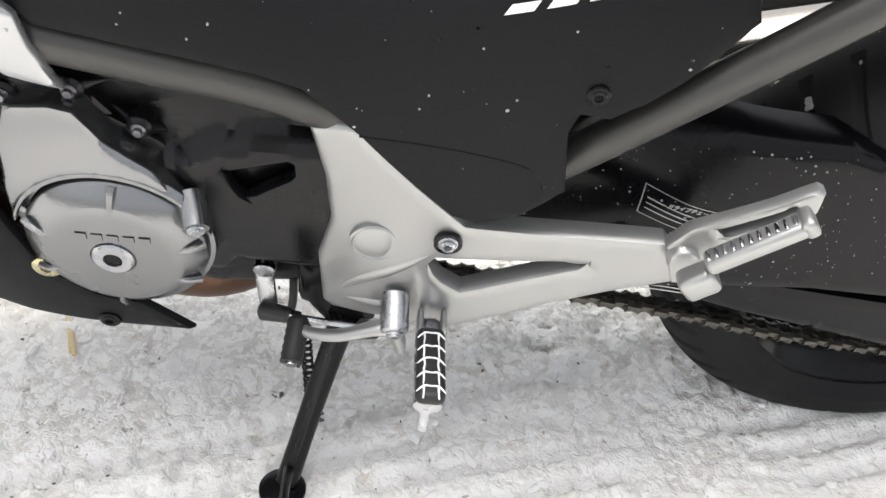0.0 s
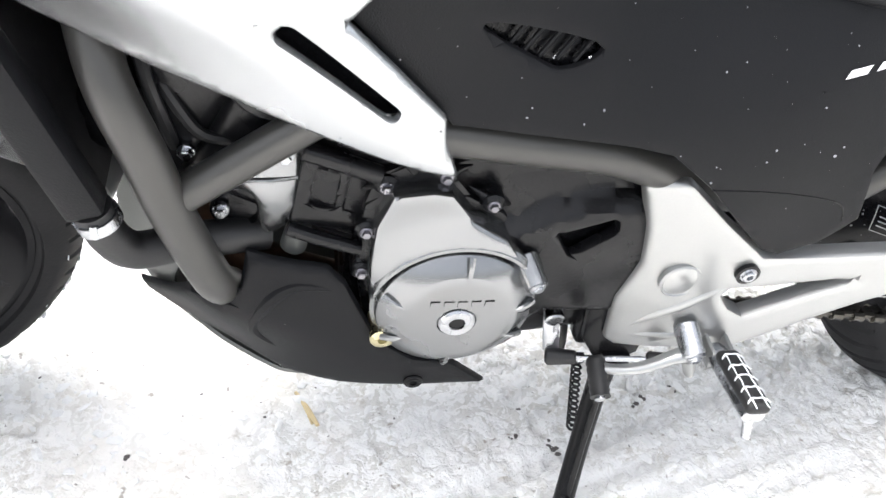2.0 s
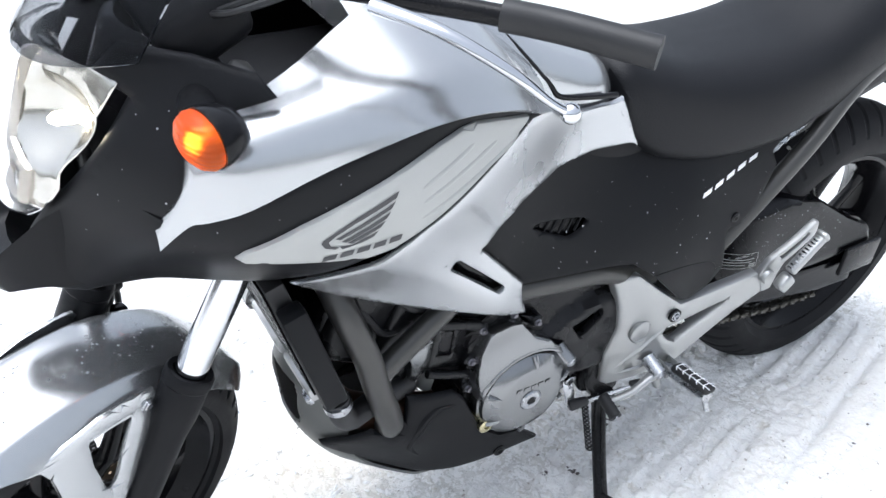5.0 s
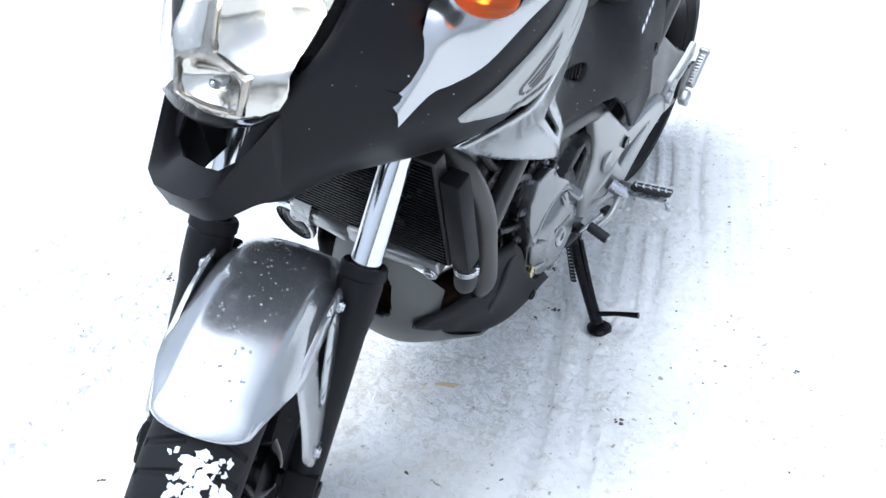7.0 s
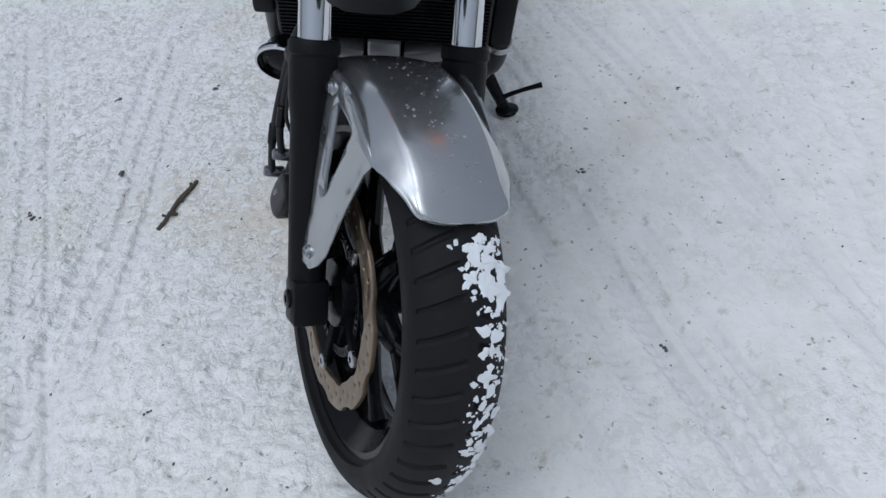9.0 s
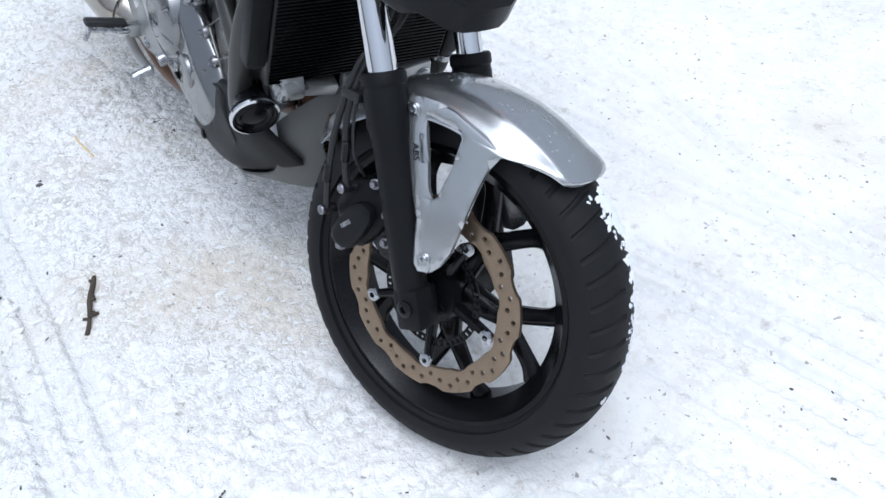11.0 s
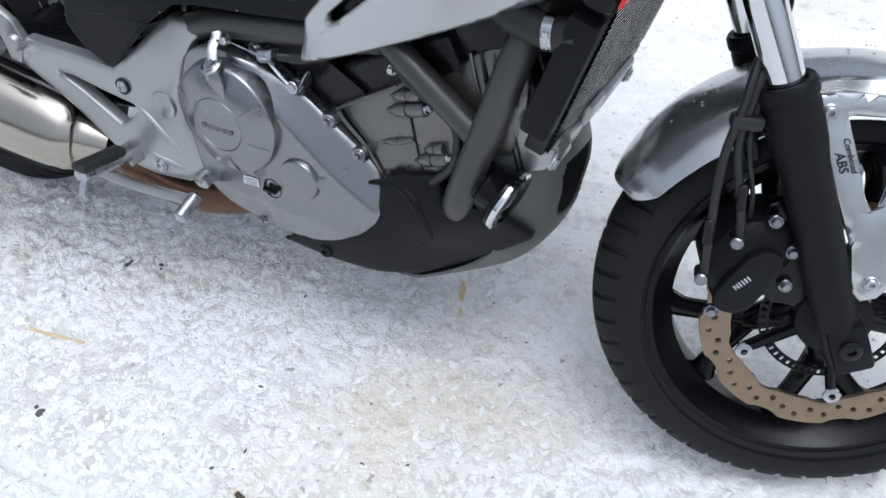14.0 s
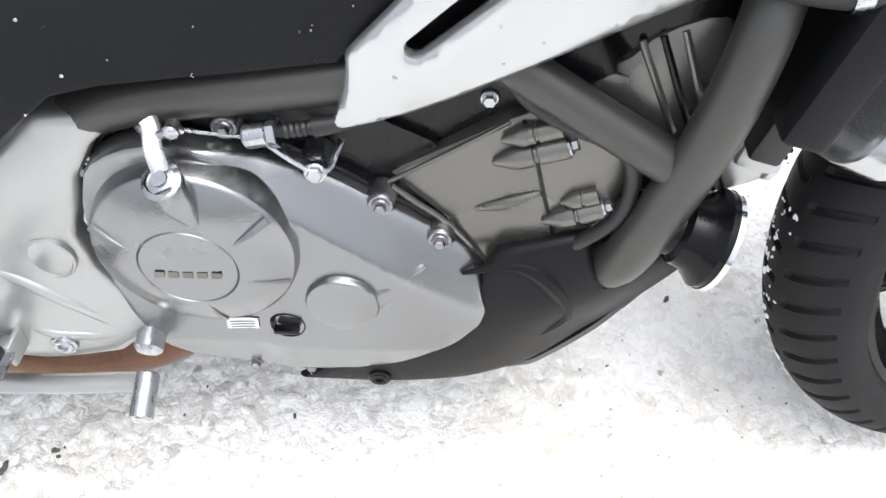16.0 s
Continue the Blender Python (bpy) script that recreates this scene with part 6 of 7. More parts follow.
part("heat_shield", panel([(0.46, 0.26), (0.42, 0.235), (0.15, 0.285), (0.12, 0.31), (0.40, 0.262)], plate_spline([(0.46, 0.26, 0.225), (0.15, 0.29, 0.268), (0.12, 0.31, 0.27), (0.42, 0.235, 0.228)]), 0.004, 0.003, 0.02, side=-1), BLACK, exhaust)

# ==== footpeg plates ====
PL = [(0.7095, 0.503), (0.704, 0.510), (0.677, 0.518), (0.668, 0.515), (0.622, 0.475), (0.572, 0.4345), (0.518, 0.4370), (0.402, 0.447), (0.378, 0.425), (0.381, 0.400), (0.436, 0.371), (0.563, 0.296), (0.574, 0.284), (0.600, 0.288), (0.610, 0.291), (0.650, 0.281), (0.683, 0.275), (0.693, 0.281), (0.699, 0.350), (0.688, 0.407), (0.6945, 0.455)]
PL_R = [(0.735, 0.522), (0.725, 0.531), (0.676, 0.534), (0.570, 0.440), (0.40, 0.447), (0.378, 0.425), (0.385, 0.402), (0.46, 0.357), (0.545, 0.303), (0.575, 0.284), (0.610, 0.278), (0.676, 0.278), (0.704, 0.297), (0.712, 0.315), (0.699, 0.342), (0.679, 0.380), (0.675, 0.418), (0.688, 0.45), (0.6965, 0.478), (0.714, 0.505)]
PH = [(0.599, 0.378), (0.592, 0.389), (0.536, 0.3957), (0.480, 0.4045), (0.458, 0.403), (0.4995, 0.3815), (0.565, 0.349), (0.584, 0.360)]
pl_y = plate_spline([(0.71, 0.52, 0.166), (0.67, 0.53, 0.166), (0.66, 0.47, 0.178), (0.648, 0.397, 0.180), (0.586, 0.417, 0.188), (0.40, 0.43, 0.196), (0.50, 0.36, 0.192), (0.58, 0.30, 0.196), (0.70, 0.31, 0.176), (0.70, 0.37, 0.170), (0.64, 0.34, 0.190)])
pl_left = plate_spline([(0.70, 0.505, 0.162), (0.67, 0.51, 0.171), (0.66, 0.47, 0.175), (0.648, 0.397, 0.180), (0.586, 0.417, 0.186), (0.40, 0.43, 0.196), (0.50, 0.36, 0.191), (0.58, 0.30, 0.189), (0.69, 0.285, 0.162), (0.698, 0.36, 0.163), (0.64, 0.34, 0.182)])
for s in (1, -1):
    face_y = pl_left if s > 0 else pl_y
    plate = part("footpeg_plate", panel(PL if s > 0 else PL_R, face_y, 0.014, 0.006, 0.008, [PH], side=s), PLATE, bike, "silver alloy footpeg plate", 40)
    bm = lathe(bmesh.new(), [(0.0225, 0.176), (0.0225, 0.1815), (0.0205, 0.183), (0.019, 0.1815), (0.012, 0.1835), (0.001, 0.184)], (0.648, 0, 0.3975), (0, s, 0), 44)
    part("pivot_cap", bm, PLATE, plate, "round silver swingarm pivot cap")
    bm = lathe(bmesh.new(), [(0.0125, 0.186), (0.0125, 0.191), (0.0095, 0.1915), (0.0095, 0.1895), (0.008, 0.1895)], (0.585, 0, 0.4155), (0, s, 0), 32)
    part("bolt_recess", bm, ENGINE, plate)
    part("plate_bolt", bolt(bmesh.new(), (0.585, s * 0.190, 0.4155), (0, s, 0), 0.0068, 0.004, False), ZINC, plate)
    rib = [(0.684, 0.300), (0.660, 0.335), (0.636, 0.360), (0.612, 0.382), (0.592, 0.398)]
    part("plate_ridge", tube(bmesh.new(), [(x, s * (face_y(x, z) - 0.004), z) for x, z in rib], 0.006, 12, 4, radii=[0.002, 0.006, 0.007, 0.006, 0.002]), PLATE, plate)
    rib = [(0.682, 0.296), (0.655, 0.305), (0.628, 0.312), (0.606, 0.326)]
    part("plate_ridge", tube(bmesh.new(), [(x, s * (face_y(x, z) - 0.004), z) for x, z in rib], 0.006, 12, 4, radii=[0.002, 0.006, 0.007, 0.003]), PLATE, plate)
    # rider's footpeg
    peg = part("footpeg", tube(bmesh.new(), [(0.588, s * 0.200, 0.312), (0.588, s * 0.224, 0.316), (0.590, s * 0.300, 0.328)], 0.012, 14, 3, radii=[0.010, 0.014, 0.0125], flat=0.7), ZINC, bike, "folding rider footpeg with black rubber pad")
    bm = bmesh.new()
    block(bm, (0, 0, 0), (0.026, 0.084, 0.014), None, 0.0065, 4)
    bm.transform(Matrix.Translation((0.589, s * 0.262, 0.335)) @ Matrix.Rotation(s * 0.15, 4, "X"))
    pad = part("peg_rubber", bm, HOSE, peg, "black rubber peg pad packed with snow")
    if s > 0:
        bm = bmesh.new()
        for k in range(5):
            yy, wob = -0.032 + 0.0155 * k, 0.0012 * math.sin(k * 2.3)
            tube(bm, [(-0.0125, yy + 0.006, 0.0062), (-0.0065, yy, 0.0072), (0.0, yy + wob, 0.0073), (0.0065, yy, 0.0072), (0.0125, yy + 0.006, 0.0062)], 0.0009, 6, 2, radii=[0.0006, 0.0011, 0.0008, 0.0012, 0.0005])
            for e in (-1, 1):
                tube(bm, [(e * 0.0065, yy, 0.0072), (e * (0.0062 + wob * 0.4), yy + 0.007, 0.0073), (e * 0.0068, yy + 0.0135, 0.0071)], 0.0009, 6, 1, radii=[0.0011, 0.0008, 0.0006 + 0.0002 * (k % 3)])
        bm.transform(Matrix.Translation((0.589, s * 0.262, 0.335)) @ Matrix.Rotation(s * 0.15, 4, "X"))
        part("snow_in_grooves", bm, PACKED, peg, "white snow in the peg grooves")
    part("peg_feeler", rod(bmesh.new(), (0.591, s * 0.296, 0.322), (0.592, s * 0.308, 0.302), 0.0055, 0.0045, 12, 0.001), ZINC, peg)
    bm = bmesh.new()
    for dx in (-0.011, 0.011):
        block(bm, (0.587 + dx, s * 0.205, 0.312), (0.006, 0.030, 0.026), None, 0.004)
    part("peg_hinge", bm, PLATE, peg)
    part("peg_spring", tube(bmesh.new(), [(0.587 + 0.006 * math.cos(k * 1.2), s * (0.204 + 0.006 * math.sin(k * 1.2)), 0.303 + 0.0012 * k) for k in range(14)], 0.0014, 6, 1), ZINC, peg)
    # pillion footpeg and its bracket
    pb = part("pillion_bracket", panel([(0.402, 0.447), (0.390, 0.474), (0.340, 0.5165), (0.314, 0.542), (0.308, 0.540), (0.306, 0.520), (0.311, 0.508), (0.356, 0.464), (0.362, 0.440), (0.366, 0.408), (0.384, 0.402)],
              plate_spline([(0.40, 0.43, 0.198), (0.35, 0.50, 0.209), (0.31, 0.54, 0.214), (0.37, 0.42, 0.203)]), 0.009, 0.003, 0.006, [[(0.371, 0.479), (0.330, 0.515), (0.322, 0.5225), (0.3205, 0.516), (0.326, 0.507), (0.362, 0.472)]], side=s), PLATE, bike, "silver pillion footpeg bracket")
    turn = Matrix.Rotation(0.7725, 4, "Y")
    part("pillion_peg", block(bmesh.new(), (0.355, s * 0.238, 0.5045), (0.084, 0.020, 0.0150), turn, 0.005, 3), PLATE, pb, "folded silver pillion footpeg")
    part("peg_end", block(bmesh.new(), (0.3265, s * 0.238, 0.5335), (0.011, 0.022, 0.0185), turn, 0.004, 3), PLATE, pb)
    bm = bmesh.new()
    for k in range(12):
        f = k / 11
        block(bm, (0.387 - 0.055 * f, s * 0.238, 0.4845 + 0.0535 * f), (0.0030, 0.010, 0.0030), Matrix.Rotation(1.558, 4, "Y"), 0.0006)
    part("peg_teeth", bm, ZINC, pb)
    part("peg_hinge", block(bmesh.new(), (0.380, s * 0.232, 0.447), (0.031, 0.022, 0.027), turn, 0.006, 3), PLATE, pb)
    part("peg_pivot", lathe(bmesh.new(), [(0.014, 0.190), (0.014, 0.205), (0.012, 0.208)], (0.386, 0, 0.440), (0, s, 0), 24), PLATE, pb)

# gear lever, left
shift = part("gear_lever", tube(bmesh.new(), [(0.622, 0.212, 0.318), (0.640, 0.214, 0.316), (0.672, 0.214, 0.300), (0.700, 0.206, 0.288), (0.713, 0.196, 0.284)], 0.008, 14, 5, radii=[0.012, 0.0085, 0.007, 0.0062, 0.006], flat=0.7), PLATE, bike, "silver gear lever with black rubber toe peg")
part("lever_pivot", rod(bmesh.new(), (0.624, 0.186, 0.336), (0.622, 0.222, 0.322), 0.0135, 0.013, 24, 0.002), ZINC, shift)
part("lever_bolt", bolt(bmesh.new(), (0.622, 0.2225, 0.3215), (0, 0.93, -0.36), 0.006, 0.003, False), ZINC, shift)
part("lever_tail", tube(bmesh.new(), [(0.622, 0.210, 0.312), (0.616, 0.212, 0.296), (0.614, 0.214, 0.286)], 0.010, 12, 3, radii=[0.013, 0.010, 0.008], flat=0.7), PLATE, shift)
part("toe_rubber", tube(bmesh.new(), [(0.713, 0.188, 0.285)] + [(0.713 + 0.0002 * k, 0.190 + 0.0037 * k, 0.2845 - 0.0011 * k) for k in range(12)], 0.0115, 16, 1, radii=[0.009] + [0.0112 if k % 2 else 0.0102 for k in range(12)]), HOSE, shift, "ribbed black toe peg")
part("toe_tip", rod(bmesh.new(), (0.7154, 0.2300, 0.2725), (0.7156, 0.2335, 0.2715), 0.0060, seg=16), ZINC, shift)
part("link_rod", rod(bmesh.new(), (0.745, 0.160, 0.252), (0.635, 0.200, 0.292), 0.0035, seg=10), ZINC, shift)
for p0, p1 in (((0.755, 0.156, 0.250), (0.722, 0.167, 0.259)), ((0.655, 0.193, 0.284), (0.635, 0.200, 0.292))):
    part("ball_joint", rod(bmesh.new(), p0, p1, 0.0105, 0.008, 16, 0.003), HOSE, shift)
part("link_nut", rod(bmesh.new(), (0.722, 0.167, 0.259), (0.715, 0.1695, 0.2615), 0.0065, seg=6), ZINC, shift)
part("shift_arm", tube(bmesh.new(), [(0.752, 0.130, 0.305), (0.752, 0.142, 0.285), (0.748, 0.150, 0.255)], 0.0095, 12, 3, flat=0.45), ZINC, shift, "zinc gear shaft arm")
part("shaft_boss", rod(bmesh.new(), (0.752, 0.10, 0.308), (0.752, 0.148, 0.300), 0.012, 0.011, 18, 0.002), ZINC, shift)

# side stand
stand = part("side_stand", tube(bmesh.new(), [(0.668, 0.150, 0.245), (0.676, 0.152, 0.215), (0.698, 0.200, 0.135), (0.718, 0.250, 0.062)], 0.013, 16, 3, radii=[0.020, 0.0145, 0.0125, 0.013]), GLOSS, bike, "black steel side stand on the snow")
part("stand_groove", tube(bmesh.new(), [(0.680, 0.168, 0.222), (0.700, 0.212, 0.141), (0.714, 0.246, 0.083)], 0.004, 8, 1), ENGINE, stand)
part("stand_foot", lathe(bmesh.new(), [(0.020, 0), (0.026, 0.003), (0.026, 0.009), (0.018, 0.013)], (0.722, 0.258, 0.050), (0, -0.165, 0.986), 24), GLOSS, stand)
part("stand_tang", tube(bmesh.new(), [(0.716, 0.245, 0.085), (0.716, 0.285, 0.106), (0.713, 0.328, 0.121)], 0.005, 10, 2, radii=[0.006, 0.005, 0.0065]), GLOSS, stand)
part("stand_bracket", panel([(0.72, 0.325), (0.63, 0.325), (0.640, 0.24), (0.665, 0.225), (0.690, 0.23), (0.715, 0.27)], flat_y(0.150), 0.03, 0.005, 0.015), GLOSS, stand)
part("stand_spring", tube(bmesh.new(), [(0.712 - 0.00012 * k + 0.0055 * math.cos(k * 0.9), 0.150 + 0.00030 * k + 0.0055 * math.sin(k * 0.9), 0.235 - 0.00120 * k) for k in range(90)], 0.0017, 6, 1), ENGINE, stand, "coiled black return spring")
part("stand_switch", block(bmesh.new(), (0.69, 0.13, 0.285), (0.06, 0.03, 0.07), None, 0.01), GLOSS, stand)
part("vent_hose", tube(bmesh.new(), [(0.735, 0.10, 0.33), (0.728, 0.115, 0.28), (0.726, 0.13, 0.24), (0.730, 0.135, 0.215)], 0.0045, 8, 5), HOSE, bike, "thin black drain hose")

# brake pedal, right
pedal = part("brake_pedal", tube(bmesh.new(), [(0.48, -0.196, 0.243), (0.558, -0.203, 0.250), (0.624, -0.206, 0.257), (0.688, -0.209, 0.267), (0.707, -0.214, 0.271)], 0.0105, 14, 4, flat=0.7), PLATE, bike, "silver rear brake pedal with knurled tip")
part("pedal_tip", rod(bmesh.new(), (0.705, -0.205, 0.276), (0.706, -0.246, 0.262), 0.0105, 0.0105, 24, 0.002), ZINC, pedal, "knurled bright pedal tip")
part("pedal_spring", tube(bmesh.new(), [(0.565 + 0.0009 * k, -0.185 + 0.006 * math.sin(k * 0.9), 0.296 + 0.006 * math.cos(k * 0.9)) for k in range(80)], 0.0016, 6, 1), ENGINE, pedal)
part("pedal_mount", rod(bmesh.new(), (0.705, -0.165, 0.298), (0.704, -0.192, 0.290), 0.013, seg=18, chamfer=0.003), ZINC, bike, "bright mounting bolt with washer")
part("lower_bolt", bolt(bmesh.new(), (0.632, -0.194, 0.300), (0, -1, 0), 0.009, 0.003, False), ZINC, bike)

# ==== swingarm, chain and guard ====
sw_y = plate_spline([(0.45, 0.40, 0.095), (0.40, 0.48, 0.085), (0.25, 0.47, 0.105), (0.05, 0.38, 0.110), (0.30, 0.36, 0.128), (0.36, 0.43, 0.124), (0.20, 0.34, 0.128)])
swing = part("swingarm", panel([(0.52, 0.43), (0.46, 0.452), (0.42, 0.490), (0.34, 0.498), (0.22, 0.492), (0.12, 0.462), (0.02, 0.40), (-0.06, 0.36), (-0.07, 0.32), (0.05, 0.315), (0.20, 0.325), (0.30, 0.318), (0.40, 0.30), (0.50, 0.32), (0.56, 0.36)], sw_y, 0.03, 0.014, 0.012), GLOSS, bike, "glossy black swingarm and chain guard")
part("lower_arm", panel([(0.56, 0.33), (0.40, 0.305), (0.25, 0.312), (0.05, 0.295), (-0.05, 0.30), (-0.06, 0.215), (0.05, 0.222), (0.25, 0.262), (0.40, 0.30)], flat_y(0.112), 0.02, 0.006, 0.014), GLOSS, swing)
part("arm_right", panel([(0.52, 0.43), (0.30, 0.40), (0.05, 0.345), (-0.07, 0.34), (-0.07, 0.27), (0.05, 0.262), (0.30, 0.28), (0.54, 0.33)], flat_y(0.125), 0.04, 0.01, 0.02, side=-1), GLOSS, swing)
part("shock", tube(bmesh.new(), [(0.50, 0, 0.60), (0.49, 0, 0.40)], 0.035, 16, 1), ENGINE, swing)
part("axle_plate", block(bmesh.new(), (-0.03, 0.128, 0.30), (0.11, 0.012, 0.07), None, 0.006), ENGINE, swing)
part("arm_bolt", bolt(bmesh.new(), (0.412, 0.120, 0.372), (0, 1, 0), 0.008, 0.004, False), GLOSS, swing)
lab = lambda u, v: (0.4025 - u * 0.0845 + v * 0.001, 0.4335 - u * 0.0115 - v * 0.0305)
frame_lines = [[lab(0, 0), lab(1, 0), lab(1, 0.028), lab(0, 0.028)], [lab(0, 0.972), lab(1, 0.972), lab(1, 1), lab(0, 1)], [lab(0, 0), lab(0.012, 0), lab(0.012, 1), lab(0, 1)], [lab(0.988, 0), lab(1, 0), lab(1, 1), lab(0.988, 1)]]
frame_lines += [[lab(0.06, b), lab(c, b), lab(c, b + 0.045), lab(0.06, b + 0.045)] for b, c in ((0.36, 0.88), (0.54, 0.80), (0.72, 0.62))]
frame_lines += [[lab(a, 0.70), lab(b, 0.70), lab(b, 0.76), lab(a, 0.76)] for a, b in ((0.74, 0.94),)] + [[lab(0.74, 0.84), lab(0.94, 0.84), lab(0.94, 0.90), lab(0.74, 0.90)]]
part("warning_label", draped(frame_lines, sw_y, 0.0008), FADED, swing, "white-outlined warning label")
m = Matrix.Translation((0.359, sw_y(0.359, 0.4222) + 0.0012, 0.4222)) @ Matrix.Rotation(math.pi, 4, "Z") @ Matrix.Rotation(math.pi / 2, 4, "X") @ Matrix.Rotation(-0.135, 4, "Z")
lettering("ドライブチェーン", 0.0060, m, FADED, swing, label="white label heading")
low = flat_y(0.112)
part("lower_label", draped([[(0.365, 0.303 - 0.006 * k), (0.315, 0.299 - 0.006 * k), (0.315, 0.297 - 0.006 * k), (0.365, 0.301 - 0.006 * k)] for k in range(3)], low, 0.0008), FADED, swing)
# chain
bm = bmesh.new()
runs = [[(0.60, 0.262), (0.50, 0.252), (0.413, 0.243), (0.298, 0.228), (0.152, 0.204), (0.02, 0.196)], [(0.60, 0.325), (0.45, 0.345), (0.25, 0.36), (0.05, 0.385)]]
for run in runs:
    line = spline(run, 30)
    dist = np.r_[0, np.cumsum([np.linalg.norm(b - a) for a, b in zip(line, line[1:])])]
    for k, d in enumerate(np.arange(0, dist[-1] - 0.016, 0.0159)):
        p = [np.array([np.interp(d + e, dist, [q[i] for q in line]) for i in range(2)]) for e in (0, 0.0159)]
        for yy in ((0.0835, 0.0975) if k % 2 else (0.0865, 0.0945)):
            tube(bm, [(p[0][0], yy, p[0][1]), ((p[0] + p[1])[0] / 2, yy, (p[0] + p[1])[1] / 2), (p[1][0], yy, p[1][1])], 0.0072, 8, 1, radii=[0.0072, 0.0052, 0.0072])
        rod(bm, (p[0][0], 0.080, p[0][1]), (p[0][0], 0.101, p[0][1]), 0.0042, seg=8)
tagged(part("drive_chain", bm, CHAIN, bike, "dirty dark drive chain"), kind="stuff")

# ==== belly pan ====
PAN = [(1.190, 0.318), (1.186, 0.304), (1.150, 0.280), (1.102, 0.250), (1.047, 0.226), (0.986, 0.214), (0.900, 0.212), (0.822, 0.216), (0.868, 0.262), (0.909, 0.270), (0.950, 0.306), (0.985, 0.385), (1.003, 0.405), (1.055, 0.414), (1.078, 0.420), (1.085, 0.380), (1.100, 0.362), (1.118, 0.366), (1.132, 0.374), (1.158, 0.346)]
PAN_R = PAN[:7] + [(0.826, 0.218), (0.874, 0.2546), (0.933, 0.2746), (0.975, 0.2947), (1.000, 0.331), (1.002, 0.378), (1.014, 0.399), (1.066, 0.411), (1.086, 0.415), (1.090, 0.388), (1.102, 0.366), (1.116, 0.366), (1.128, 0.385), (1.155, 0.374), (1.176, 0.345)]
pan_y = plate_spline([(1.081, 0.42, 0.156), (1.19, 0.316, 0.090), (1.15, 0.285, 0.104), (1.10, 0.25, 0.118), (1.047, 0.226, 0.142), (0.826, 0.216, 0.166), (0.98, 0.39, 0.166), (0.95, 0.25, 0.168), (1.07, 0.34, 0.170), (1.125, 0.365, 0.158)])
for s in (1, -1):
    pan = part("belly_pan_side", panel(PAN if s > 0 else PAN_R, pan_y, 0.004, 0.006, 0.012, side=s), BLACK, bike, "matte black belly pan", 40)
    part("pan_bolt", bolt(bmesh.new(), (0.905, s * 0.168, 0.228), (0, s, 0), 0.008, 0.002, False), GLOSS, pan)
    part("pan_ridge", tube(bmesh.new(), [(x, s * (pan_y(x, z) - 0.003), z) for x, z in ((0.985, 0.375), (1.03, 0.385), (1.06, 0.365), (1.075, 0.32), (1.05, 0.28))], 0.007, 8, 5, radii=[0.002, 0.006, 0.008, 0.006, 0.002]), BLACK, pan)
    part("pan_tab", panel([(0.905, 0.282), (0.862, 0.280), (0.868, 0.250), (0.895, 0.250)], flat_y(0.160), 0.003, 0.002, 0.01, side=s), BLACK, pan)
rows = []
for u in np.linspace(-1, 1, 71):
    k = abs(u) ** 2.2
    prof = [(1.206 - 0.064 * k, 0.455 - 0.085 * k), (1.220 - 0.067 * k, 0.40 - 0.06 * k), (1.216 - 0.066 * k, 0.345 - 0.03 * k), (1.192 - 0.055 * k, 0.275), (1.14 - 0.04 * k, 0.212 + 0.03 * k), (1.05 - 0.02 * k, 0.192 + 0.022 * k), (0.94, 0.192 + 0.018 * k)]
    rows.append([(x, (0.110 + 0.03 * min(1, max(0, (1.13 - x) / 0.08))) * u, z) for x, z in spline(prof, 10)])
bm = loft(bmesh.new(), rows)
gone = [f for f in bm.faces if ((f.calc_center_median().y / 0.050) ** 4 + ((f.calc_center_median().z - 0.367) / 0.050) ** 4) < 1 and f.calc_center_median().x > 1.15]
bmesh.ops.delete(bm, geom=gone, context="FACES")
chin = part("belly_pan_chin", thicken(bm, 0.004), GREY, bike, "dark grey belly pan nose with air openings", 50)
part("oil_filter", lathe(bmesh.new(), [(0.030, 0), (0.034, 0.004), (0.034, 0.06), (0.026, 0.07)], (1.09, -0.02, 0.37), (1, 0, 0.1), 28), ENGINE, bike, "black oil filter behind the pan nose")
part("drain_bolt", bolt(bmesh.new(), (0.955, -0.135, 0.203), (0, -0.3, -1), 0.007, 0.006), ENGINE, bike)
# tail light bracket and rear signal
rear_signal = part("rear_signal", tube(bmesh.new(), [(-0.12, 0.06, 0.70), (-0.13, 0.14, 0.70), (-0.13, 0.20, 0.70)], 0.011, 12, 3, radii=[0.010, 0.010, 0.022]), BLACK, bike, "black rear turn signal")
part("tail_bracket", block(bmesh.new(), (-0.16, 0, 0.68), (0.05, 0.12, 0.16), Matrix.Rotation(0.4, 4, "Y"), 0.012), BLACK, bike, "black number plate bracket")

# ==== small things on the ground ====
rng = random.Random(7)


def lump(bm, p, r, squash=0.6, rough=0.35, sub=1):
    """One uneven clod."""
    made = bmesh.ops.create_icosphere(bm, subdivisions=sub, radius=r)["verts"]
    k = [rng.uniform(0.7, 1.3) for _ in range(3)]
    for v in made:
        n = 1 + rough * (rng.random() - 0.5)
        v.co = Vector((v.co.x * k[0] * n + p[0], v.co.y * k[1] * n + p[1], v.co.z * k[2] * squash * n + p[2]))


